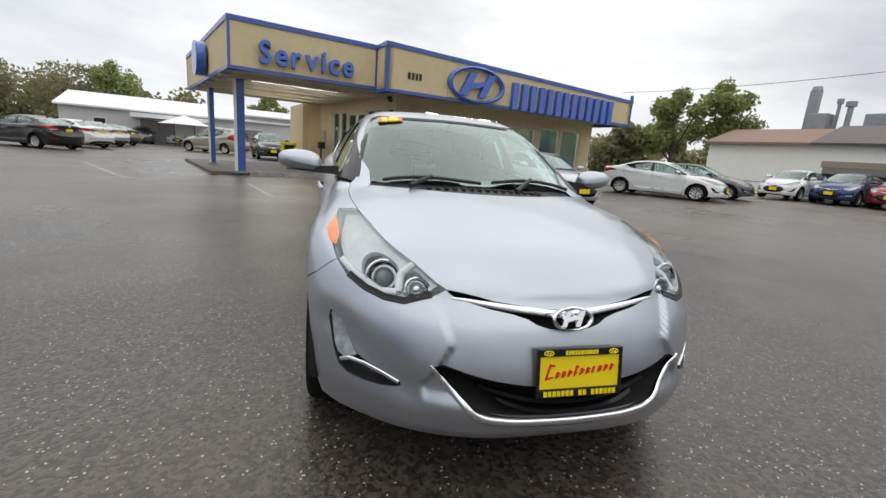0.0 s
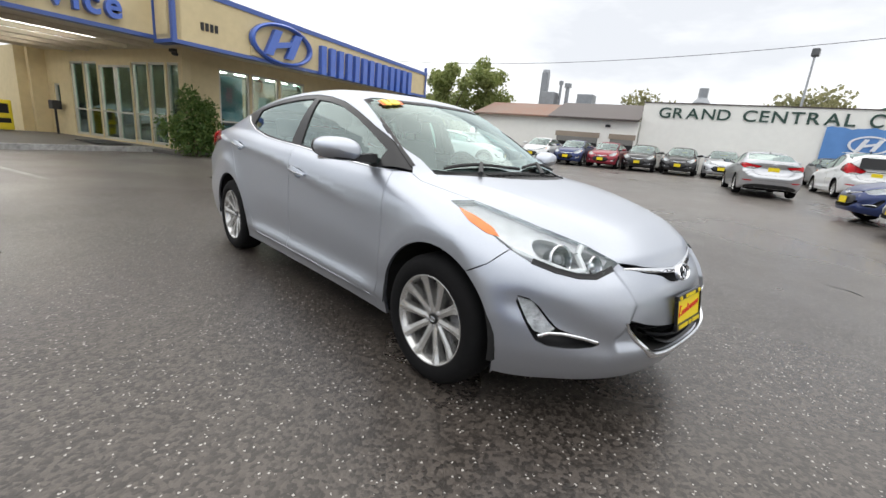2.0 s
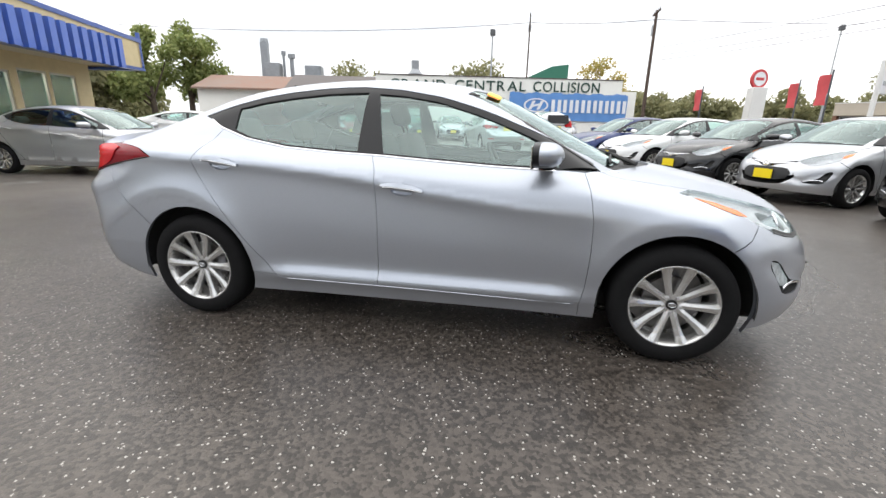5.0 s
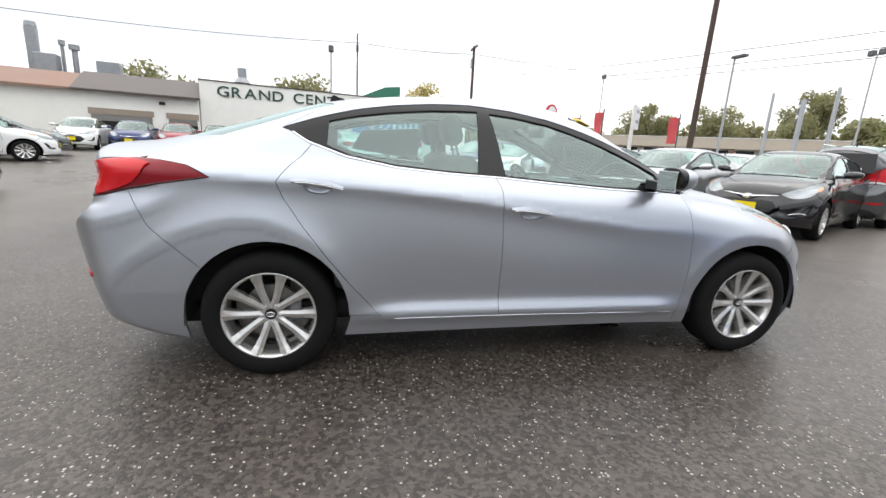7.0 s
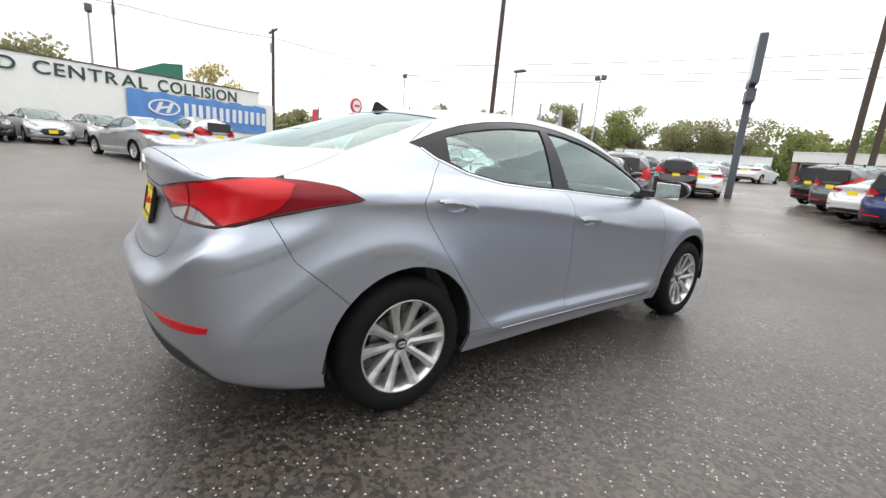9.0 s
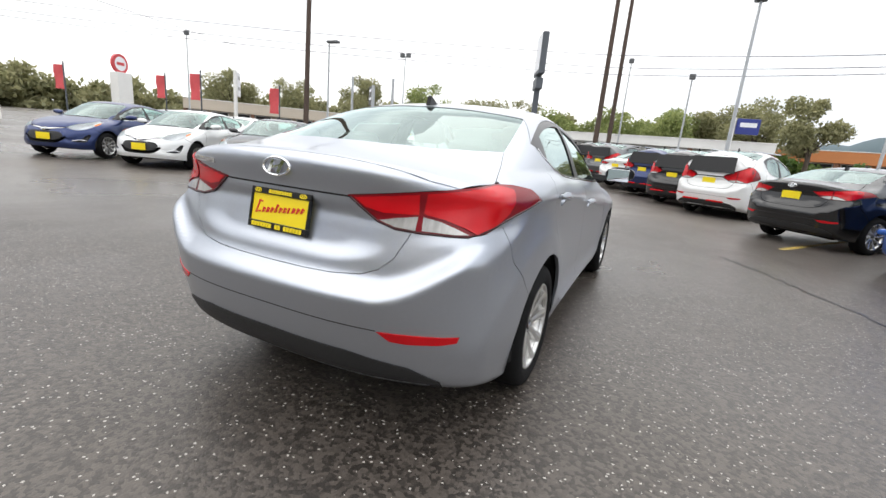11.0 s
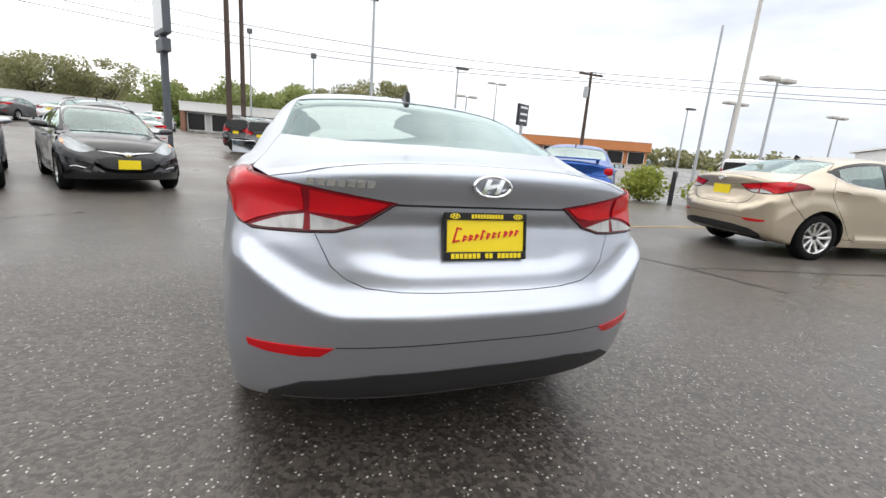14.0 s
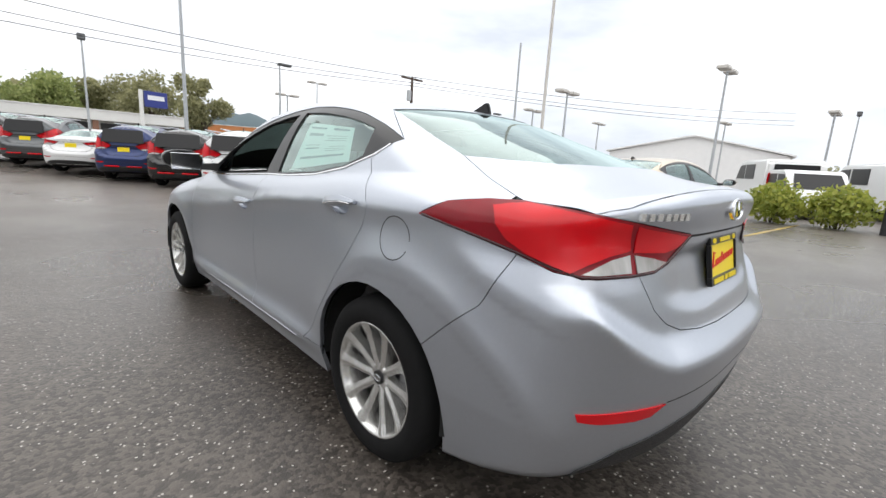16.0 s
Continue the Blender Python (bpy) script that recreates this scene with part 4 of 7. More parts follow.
def ribbon(name, line, width, mat, parent, lift=.003, label="", thick=.004, closed=False, step=.02, taper=1.0):
    """A narrow raised strip along a line of places on the skin."""
    p = round_path(line, step, closed)
    n = skin_normal(p)
    t = np.gradient(p, axis=0) if not closed else np.roll(p, -1, 0) - np.roll(p, 1, 0)
    t /= np.linalg.norm(t, axis=1, keepdims=True) + 1e-9
    b = np.cross(n, t)
    prof = [(-.5, -thick), (-.5, lift * .4), (-.3, lift), (.3, lift), (.5, lift * .4), (.5, -thick)]
    k, verts, faces = len(p), [], []
    for s, h in prof:
        wide = width * (taper + (1 - taper) * np.sin(np.pi * np.arange(k) / max(1, k - 1)) ** .6)
        verts += list(p + b * (s * wide)[:, None] + n * h)
    for r in range(len(prof) - 1):
        for i in range(k if closed else k - 1):
            j = (i + 1) % k
            faces.append((r * k + i, r * k + j, (r + 1) * k + j, (r + 1) * k + i))
    return link_mesh(name, verts, faces, mat, parent, label)


def both(pts):
    """A half outline from the middle outward, with its mirror image before it."""
    return [(-x, v) for x, v in pts[::-1] if x > 1e-6] + list(pts)


def arc(yh, a0, a1, r=.374, n=14):
    return [(yh + r * math.cos(radians(a0 + (a1 - a0) * i / n)), .315 + r * math.sin(radians(a0 + (a1 - a0) * i / n))) for i in range(n + 1)]


# side view lines, (y, z), the car's nose towards -y
DLO_TOP = [(-1.06, .957), (-.90, 1.03), (-.737, 1.10), (-.527, 1.187), (-.3, 1.270), (-.08, 1.330), (.135, 1.364), (.36, 1.379), (.57, 1.370), (.78, 1.345), (.95, 1.314), (1.15, 1.258), (1.30, 1.203)]
DLO_LOW = [(1.30, 1.203), (1.25, 1.185), (1.18, 1.143), (1.0, 1.082), (.76, 1.041), (.49, 1.022), (.22, 1.012), (-.09, .992), (-.41, .974), (-.71, .965), (-1.06, .957)]
FRONT_CUT = [(-.874, .959), (-.904, .874), (-.93, .728), (-.933, .577), (-.921, .374), (-.901, .29)]
REAR_CUT = [(1.16, 1.135), (1.296, .984), (1.312, .960), (1.284, .891), (1.194, .753), (1.08, .599), (.962, .452), (.861, .335), (.819, .30), (.777, .289)]
MID_CUT = [(.25, 1.013), (.222, .948), (.206, .681), (.205, .289)]
# plan view lines, (x, y)
HOOD_NOSE = [(0, -2.090), (.12, -2.084), (.25, -2.060), (.404, -2.007)]
HOOD_EDGE = [(.495, -1.893), (.585, -1.72), (.625, -1.567), (.665, -1.40), (.69, -1.2), (.695, -1.05), (.685, -.965)]
HOOD_BACK = [(.56, -1.065), (.42, -1.18), (.25, -1.285), (.12, -1.325), (0, -1.335)]
WIND_LOW = [(.655, -.93), (.5, -1.04), (.35, -1.105), (.18, -1.14), (0, -1.15)]
WIND_TOP = [(0, -.36), (.2, -.35), (.38, -.315), (.53, -.235)]
BACK_TOP = [(0, 1.16), (.2, 1.15), (.4, 1.12), (.565, 1.06)]
BACK_LOW = [(.655, 1.575), (.56, 1.68), (.42, 1.79), (.22, 1.865), (0, 1.885)]
LID_EDGE = [(.70, 1.72), (.738, 1.863)]
LIP = [(x / 10, 2.192 - .30 * (x / 10) ** 3) for x in range(0, 7)]


SEAM = [(float(np.interp(z, (.655, .745, .90), (1.745, 1.85, 1.93))), float(z)) for z in np.linspace(.90, .655, 15)]


def wheel(parent, y, s, detail=True, steer=0.0):
    """A ten-spoke alloy wheel in five split pairs, with tyre, disc and nuts."""
    w = new("wheel")
    w.parent, w.location = parent, (s * .758, y, .315)
    w.rotation_euler = (0, 0, radians(steer + (0 if s > 0 else 180)))
    prof = [(.218, -.095), (.230, -.105), (.262, -.108), (.290, -.100), (.306, -.085), (.3135, -.06), (.316, -.02), (.316, .02), (.3135, .06), (.306, .085), (.290, .100), (.262, .108), (.230, .105), (.218, .095)]
    k, verts, faces = 56, [], []
    for r, x in prof:
        verts += [(x, r * math.cos(2 * math.pi * i / k), r * math.sin(2 * math.pi * i / k)) for i in range(k)]
    for a in range(len(prof) - 1):
        faces += [(a * k + i, a * k + (i + 1) % k, (a + 1) * k + (i + 1) % k, (a + 1) * k + i) for i in range(k)]
    tyre = link_mesh("tyre", verts, [f[::-1] for f in faces], M_RUBBER, w)
    prof = [(.220, -.09), (.204, -.08), (.200, .0), (.203, .062), (.211, .078), (.218, .086), (.222, .093), (.216, .098), (.209, .092), (.203, .078)]
    verts, faces = [], []
    for r, x in prof:
        verts += [(x, r * math.cos(2 * math.pi * i / k), r * math.sin(2 * math.pi * i / k)) for i in range(k)]
    for a in range(len(prof) - 1):
        faces += [(a * k + i, a * k + (i + 1) % k, (a + 1) * k + (i + 1) % k, (a + 1) * k + i) for i in range(k)]
    link_mesh("rim", verts, faces, M_ALLOY, w)
    spokes = bmesh.new()
    bm = bmesh.new()
    tube(bm, (-.02, 0, 0), (.01, 0, 0), .135, seg=32)
    tube(bm, (-.085, 0, 0), (-.08, 0, 0), .19, seg=32)
    part("brake_disc", bm, M_BRAKE, w)
    bm = bmesh.new()
    box(bm, (-.03, .08, -.05), (.03, .14, .06), .01)
    part("brake_caliper", bm, M_ALLOYDARK, w)
    # spokes: pairs that start together at the hub and run apart to the rim
    for pair in range(5):
        for q in (-1, 1):
            bm = bmesh.new() if detail else spokes
            a0, a1 = radians(72 * pair + 90 + q * 20), radians(72 * pair + 90 + q * 16)
            rows = []
            for r, x, wd in ((.036, .054, .034), (.08, .062, .033), (.13, .069, .035), (.17, .077, .042), (.211, .091, .056)):
                t = (r - .036) / .175
                a = a0 + (a1 - a0) * t
                c = Vector((x, r * math.cos(a), r * math.sin(a)))
                e = Vector((0, -math.sin(a), math.cos(a))) * wd / 2
                rows.append([bm.verts.new(c + e * 1.0 - Vector((.035, 0, 0))), bm.verts.new(c + e), bm.verts.new(c + Vector((.006, 0, 0)) + e * .1), bm.verts.new(c - e), bm.verts.new(c - e - Vector((.035, 0, 0)))])
            for A, B in zip(rows[:-1], rows[1:]):
                for i in range(4):
                    bm.faces.new((A[i], B[i], B[i + 1], A[i + 1]))
            bmesh.ops.recalc_face_normals(bm, faces=bm.faces[:])
            if detail:
                part("spoke", bm, M_ALLOY, w)
    if detail:
        spokes.free()
    else:
        part("spokes", spokes, M_ALLOY, w)
    bm = bmesh.new()
    tube(bm, (.02, 0, 0), (.058, 0, 0), .058, .050, 30)
    part("hub", bm, M_ALLOY, w, smooth=True)
    bm = bmesh.new()
    tube(bm, (.055, 0, 0), (.066, 0, 0), .030, .026, 24)
    part("centre_cap", bm, M_BLACKTRIM, w, smooth=True)
    if detail:
        oval_badge(w, pose(.066, 0, 0, 0, 0, 90), .042, .026, .003, M_CHROME, .10, "cap_mark")
    for i in range(5 if detail else 0):
        bm = bmesh.new()
        a = radians(72 * i + 54)
        tube(bm, (.045, .044 * math.cos(a), .044 * math.sin(a)), (.064, .044 * math.cos(a), .044 * math.sin(a)), .0095, .008, 6)
        part("wheel_nut", bm, M_CHROME, w)
    return w


def dealer_plate(parent, m, name="dealer_plate"):
    """A black plate frame with a yellow card; its lettering is shown as bars and a red stroke."""
    pl = new(name)
    pl.parent, pl.matrix_local = parent, m
    tagged(pl, "yellow dealer plate in a black frame")
    bm = bmesh.new()
    for lo, hi in (((-.155, -.016, .055), (.155, 0, .08)), ((-.155, -.016, -.08), (.155, 0, -.052)), ((-.155, -.016, -.052), (-.145, 0, .055)), ((.145, -.016, -.052), (.155, 0, .055))):
        box(bm, lo, hi, .003)
    part("plate_frame", bm, M_BLACKTRIM, pl)
    bm = bmesh.new()
    box(bm, (-.146, -.009, -.053), (.146, -.002, .056))
    part("plate_card", bm, M_YELLOW, pl)
    for i, x in enumerate(np.linspace(-.125, .125, 17)):
        bm = bmesh.new()
        if i not in (7, 10):
            box(bm, (x - .0058, -.0185, -.0745), (x + .0058, -.0155, -.0575))
            part("frame_letter_bar", bm, M_YELLOW, pl)
    for i, x in enumerate(np.linspace(-.055, .055, 11)):
        bm = bmesh.new()
        box(bm, (x - .004, -.0185, .060), (x + .004, -.0155, .074))
        part("frame_letter_bar", bm, M_YELLOW, pl)
    for x in (-.118, .118):
        oval_badge(pl, pose(x, -.016, .067), .036, .018, .002, M_YELLOW, .12, "frame_mark")
    # the card's hand-drawn word, as a row of slanting red strokes that rises to one side
    bm = bmesh.new()
    r2 = random.Random(4)
    x = -.125
    for i in range(11):
        hh = .052 if i == 0 else (.034 if i in (4,) else .022)
        wd = .030 if i == 0 else .017
        z = -.022 + (x + .125) * .10
        prism(bm, [(x, z), (x + .006, z), (x + .006 + hh * .3, z + hh), (x + hh * .3, z + hh)], -.0125, -.009)
        if i not in (7,):
            prism(bm, [(x + .004, z + .001), (x + wd * .9, z + .004 + r2.random() * .008), (x + wd * .9, z + .010 + r2.random() * .008), (x + .006, z + .007)], -.012, -.009)
            prism(bm, [(x + hh * .28, z + hh - .006), (x + wd * .8 + hh * .2, z + hh - .009), (x + wd * .8 + hh * .2, z + hh - .003), (x + hh * .28, z + hh)], -.012, -.009)
        x += wd + .005
    part("red_strokes", bm, M_REDINK, pl)
    return pl


def sedan(name, label, body, detail=True, interior=True, group=""):
    """The four-door car, its nose towards -y, standing on z = 0."""
    car = thing(name, label, "car", group)
    st = .016 if detail else .07

    def P(nm, chart, outline, mat, **k):
        k.setdefault("step", st)
        if not detail:
            k["lip"] = 0.0
            k["gap"] = .004
        return panel(nm, chart, outline, mat, car, **k)

    front = end_points
    hood = np.concatenate([top_points(both(HOOD_NOSE + HOOD_EDGE)), top_points(HOOD_BACK + [(-x, y) for x, y in HOOD_BACK[-2::-1]])])
    P("hood", "body", hood, body)
    # --- lamp outlines, by side
    heads, fogs, tails, lamp_edge = {}, {}, {}, {}
    for s in (-1, 1):
        up = top_points([(s * x, y) for x, y in [(.404, -2.007)] + HOOD_EDGE[:4]])
        low = front([(s * x, z) for x, z in [(.453, .690), (.54, .660), (.60, .659), (.66, .672), (.715, .698), (.752, .738)]], -1)
        tip = side_points([(-1.60, .790), (-1.46, .842), (-1.33, .876)], s)
        heads[s] = np.concatenate([low, tip, up[::-1]])
        lamp_edge[s] = np.concatenate([low, tip[:1]])
        fogs[s] = front([(s * x, z) for x, z in [(.785, .572), (.735, .560), (.69, .47), (.665, .447), (.55, .418), (.545, .395), (.64, .382), (.735, .386), (.76, .45)]], -1)
        tails[s] = np.concatenate([side_points([(1.584, .968), (1.68, 1.016), (1.80, 1.033), (1.90, 1.036)], s),
                                   front([(s * x, z) for x, z in [(.69, 1.019), (.58, 1.0), (.44, .978), (.31, .960), (.36, .925), (.43, .878), (.50, .860), (.60, .856), (.70, .857)]], 1),
                                   side_points([(2.03, .870), (1.93, .900), (1.80, .929), (1.68, .952)], s)])
    # --- front bumper
    gr = both([(0, .706), (.15, .709), (.28, .714), (.37, .718)])
    grille = front(gr + [(.41, .704), (.30, .672), (.16, .650), (.10, .618), (0, .608), (-.10, .618), (-.16, .650), (-.30, .672), (-.41, .704)], -1)
    lowg = front(both([(0, .430), (.13, .436), (.30, .462), (.46, .505)]) + [(.44, .46), (.37, .395), (.315, .355), (.2, .338), (0, .332), (-.2, .338), (-.315, .355), (-.37, .395), (-.44, .46)], -1)
    bump = [top_points(both(HOOD_NOSE))]
    for s in (1,):
        bump.append(front([(x, z) for x, z in [(.453, .690), (.54, .660), (.60, .659), (.66, .672), (.715, .698), (.752, .738)]], -1))
        bump.append(side_points([(-1.66, .674)] + arc(-1.36, 125, 200), 1))
        bump.append(side_points([(-1.73, .21), (-1.85, .215)], 1))
        bump.append(front(both([(0, .245), (.3, .24), (.5, .232), (.65, .225)])[::-1], -1))
        bump.append(side_points([(-1.85, .215), (-1.73, .21)], -1))
        bump.append(side_points(([(-1.66, .674)] + arc(-1.36, 125, 200))[::-1], -1))
        bump.append(front([(-x, z) for x, z in [(.453, .690), (.54, .660), (.60, .659), (.66, .672), (.715, .698), (.752, .738)]][::-1], -1))
    P("front_bumper", "front", np.concatenate(bump), body, holes=[grille, lowg, fogs[-1], fogs[1]], step=st * .7)
    bowl("grille_pocket", "front", grille, .05, M_WELL, car)
    bowl("lower_grille_pocket", "front", lowg, .10, M_WELL, car)
    if detail:
        for z0, wd in ((.478, .38), (.438, .36), (.396, .31), (.360, .25)):
            bm = bmesh.new()
            pts = [(x * wd, z0 - .02 + .05 * x * x) for x in np.linspace(-1, 1, 25)]
            q = front(pts, -1) + np.array((0, .028, 0))
            rows = [[bm.verts.new(Vector(c) + Vector(d)) for d in ((0, 0, -.007), (0, -.012, 0), (0, 0, .007), (0, .03, .004), (0, .03, -.004))] for c in q]
            for A, B in zip(rows[:-1], rows[1:]):
                for i in range(5):
                    bm.faces.new((A[i], B[i], B[(i + 1) % 5], A[(i + 1) % 5]))
            bmesh.ops.recalc_face_normals(bm, faces=bm.faces[:])
            part("grille_slat", bm, M_BLACKTRIM, car)
    wing = front([(x, .694 - .036 * max(0, 1 - abs(x) / .36)) for x in np.linspace(-.385, .385, 25)], -1)
    ribbon("chrome_wing", wing + np.array((0, .004, -.010)), .030, M_CHROME, car, .010, taper=.25)
    chin = front([(x, float(np.interp(abs(x), (0, .2, .29, .33, .40, .475, .50), (.316, .322, .334, .352, .422, .508, .545)))) for x in np.linspace(-.465, .465, 61)], -1)
    if detail:
        ribbon("chrome_chin_strip", chin, .030, M_CHROME, car, .008, taper=.35)
    else:
        panel("front_grille", "front", front(both([(0, .60), (.24, .60), (.34, .585), (.40, .52), (.34, .43), (.20, .405), (0, .40)][:4]) + [(.34, .43), (.20, .405), (-.20, .405), (-.34, .43)], -1), M_BLACKTRIM, car, step=.06, offset=.006, gap=0, lip=.01)
    c = front([(0, .652)], -1)[0]
    oval_badge(car, Matrix.Translation((0, c[1] - .030, .650)) @ pose(0, 0, 0, -20), .150, .080, .016, name="front_badge")
    c = front([(0, .49)], -1)[0]
    if detail:
        dealer_plate(car, pose(.02, c[1] - .008, .488, -9), "front_plate")
    else:
        bm = bmesh.new()
        box(bm, (-.155, c[1] - .025, .41), (.155, c[1] - .012, .56))
        part("front_plate", bm, M_YELLOW, car)
    for s in (-1, 1):
        hb = new("headlight")
        hb.parent = car
        bowl("headlight_housing", "front", heads[s], .09, M_LAMPGREY, hb, "", 0)
        if detail:
            hc = heads[s].mean(0)
            ring = lambda x, z, r: front([(s * (x + r * math.cos(a)), z + .85 * r * math.sin(a)) for a in np.linspace(0, 2 * math.pi, 19)[:-1]], -1)
            panel("bezel", "front", heads[s] + (hc - heads[s]) * .10 + np.array((0, 0, .012)), M_LAMPGREY, hb, holes=[ring(.612, .738, .068), ring(.508, .722, .048)], step=.02, offset=-.026, gap=0, lip=.02, hole_smooth=0)
            ribbon("lamp_lower_border", lamp_edge[s][:-2] + np.array((0, 0, .010)), .024, M_BLACKTRIM, hb, -.004, thick=.012)
        panel("lens", "front", heads[s], M_LENS, hb, step=st, lip=.004, gap=.002).visible_shadow = False
        if detail:
            for (x, z), r, dpt in (((.615, .738), .060, .055), ((.505, .720), .040, .05)):
                q = front([(s * x, z)], -1)[0]
                n = skin_normal(q[None])[0]
                n = (n * .35 + np.array((0, -1, 0)) * .65)
                n = Vector(n).normalized()
                o = Vector(q) - Vector(skin_normal(q[None])[0]) * dpt
                bm = bmesh.new()
                tube(bm, o - n * .03, o + n * .028, r * .75, r, 28, caps=False)
                tube(bm, o - n * .03, o - n * .028, r * .76, seg=28)
                part("reflector", bm, M_CHROME, hb, smooth=True)
                bm = bmesh.new()
                bmesh.ops.create_uvsphere(bm, u_segments=20, v_segments=12, radius=r * .62, matrix=Matrix.Translation(o + n * .004))
                part("projector", bm, M_PROJECTOR if r > .05 else M_CHROME, hb, smooth=True)
                bm = bmesh.new()
                for i in range(30):
                    a, b = 2 * math.pi * i / 30, 2 * math.pi * (i + 1) / 30
                    mt = Matrix.Translation(o + n * .03) @ n.to_track_quat("Z", "Y").to_matrix().to_4x4()
                    tube(bm, mt @ Vector((r * math.cos(a), r * math.sin(a), 0)), mt @ Vector((r * math.cos(b), r * math.sin(b), 0)), .006, seg=6, caps=False)
                part("reflector_ring", bm, M_CHROME, hb, smooth=True)
            guide = front([(s * x, z) for x, z in [(.74, .745), (.69, .712), (.62, .682), (.56, .690), (.545, .745), (.50, .775)]], -1)
            gd = guide - skin_normal(guide) * .015
            bm = bmesh.new()
            for a, b in zip(gd[:-1], gd[1:]):
                tube(bm, a, b, .014, seg=8)
            part("light_guide", bm, M_GUIDE, hb, smooth=True)
        am = side_points([(-1.40, .857), (-1.50, .836), (-1.60, .804), (-1.648, .776), (-1.60, .783), (-1.50, .819)], s)
        panel("side_reflector", "front", am, M_AMBER, hb, step=.03, lip=.003, gap=0, offset=.002)
        fb = new("fog_light")
        fb.parent = car
        bowl("fog_pocket", "front", fogs[s], .045, M_PLASTIC, fb, "", 1)
        if detail:
            lens = front([(s * x, z) for x, z in [(.775, .562), (.738, .552), (.70, .478), (.685, .455), (.72, .43), (.745, .44), (.757, .47)]], -1)
            panel("fog_reflector", "front", lens, M_FACET, fb, step=.02, lip=.01, gap=0, offset=-.006)
            panel("fog_lens", "front", lens, M_LENS, fb, step=.02, lip=.005, gap=0, offset=-.001).visible_shadow = False
        ribbon("fog_chrome", front([(s * x, z) for x, z in [(.735, .420), (.705, .436), (.66, .437), (.60, .424), (.552, .408)]], -1), .014, M_CHROME, fb, .004)
        # --- side panels
        fender = np.concatenate([side_points([(-1.66, .674)] + arc(-1.36, 125, 0)[0:] + [(-.985, .20), (-.90, .20)], s), side_points(FRONT_CUT[::-1], s), side_points([(-1.06, .957)], s),
                                 top_points([(s * x, y) for x, y in HOOD_EDGE[::-1][:4]]), side_points([(-1.33, .876), (-1.46, .842), (-1.60, .790)], s), front([(s * .752, .738)], -1)])
        P("front_fender", "body", fender, body)
        fd = side_points([p for p in DLO_LOW[::-1] if -.88 < p[0] < .23] + MID_CUT + [(-.02, .289), (-.448, .283), (-.865, .281)] + FRONT_CUT[::-1], s)
        cups = [side_points([(y + .064 * math.cos(a), z - .016 + .033 * math.sin(a)) for a in np.linspace(0, 2 * math.pi, 19)[:-1]], s) for y, z in ((.06, .856), (1.125, .958))]
        d1 = P("front_door", "body", fd, body, holes=cups[:1] if detail else [])
        rd = side_points([(p[0], p[1]) for p in DLO_LOW[::-1] if .23 < p[0] < 1.17] + REAR_CUT + [(.534, .289)] + MID_CUT[::-1], s)
        d2 = P("rear_door", "body", rd, body, holes=cups[1:] if detail else [])
        P("rocker_sill", "body", side_points([(-.985, .20), (-.90, .20), (-.901, .29), (-.865, .281), (-.448, .283), (-.02, .289), (.534, .289), (.777, .289), (.84, .31), (.980, .312), (.988, .26), (1.006, .198)][::-1], s), body)
        quarter = np.concatenate([side_points([(1.30, 1.203), (1.25, 1.185), (1.18, 1.143)] + REAR_CUT[0:9] + [(.84, .31), (.980, .312)] + arc(1.36, 180, 41), s),
                                  side_points(SEAM[::-1] + [(1.80, .929), (1.68, .952), (1.584, .968), (1.68, 1.016), (1.80, 1.033), (1.863, 1.035)], s),
                                  top_points([(s * x, y) for x, y in LID_EDGE[::-1] + BACK_LOW[:1] + [(.62, 1.35)] + BACK_TOP[-1:]])])
        P("rear_quarter_panel", "body", quarter, body)
        # --- window frames and glass
        wr = [(1.085, 1.250), (1.092, 1.135), (.98, 1.092), (.76, 1.057), (.5, 1.038), (.340, 1.031), (.322, 1.349), (.57, 1.337), (.78, 1.312), (.95, 1.283)]
        wf = [(.258, 1.342), (.192, 1.025), (-.09, 1.007), (-.41, .990), (-.70, .981), (-.745, .985), (-.735, 1.065), (-.527, 1.155), (-.3, 1.238), (-.08, 1.302), (.10, 1.330)]
        P("window_surround", "body", side_points(DLO_TOP + DLO_LOW[1:-1], s), M_BLACKTRIM, holes=[side_points(wr, s), side_points(wf, s)], offset=-.003, gap=0, hole_smooth=0)
        for nm, o in (("rear_door_window", wr), ("front_door_window", wf)):
            if detail and s > 0 and nm == "front_door_window":
                continue
            panel(nm, "body", side_points(o, s), M_SIDEGLASS, car, step=.05, offset=-.010, gap=-.003, lip=0, smooth=0).visible_shadow = False
        ribbon("chrome_belt_strip", side_points(DLO_LOW[1:], s), .011, M_CHROME, car, .004)
        ribbon("sill_trim", side_points([(.76, .288), (.5, .288), (0, .287), (-.45, .282), (-.86, .279)], s), .008, body, d1, .003)
        # --- wheel wells and wheels
        for yh in (-1.36, 1.36):
            bm = bmesh.new()
            k, rows = 24, []
            for i in range(k + 1):
                a = radians(-6 + 192 * i / k)
                rows.append([bm.verts.new((s * x, yh + r * math.cos(a), .315 + r * math.sin(a))) for x, r in ((.850, .372), (.83, .388), (.50, .388), (.48, .0))])
            for A, B in zip(rows[:-1], rows[1:]):
                for i in range(3):
                    bm.faces.new((A[i], A[i + 1], B[i + 1], B[i]))
            part("wheel_arch_liner", bm, M_WELL, car)
            wheel(car, yh, s, detail)
        # --- mirrors and handles
        mb = new("wing_mirror")
        mb.parent = car
        bm = bmesh.new()
        bmesh.ops.create_uvsphere(bm, u_segments=28, v_segments=20, radius=1.0)
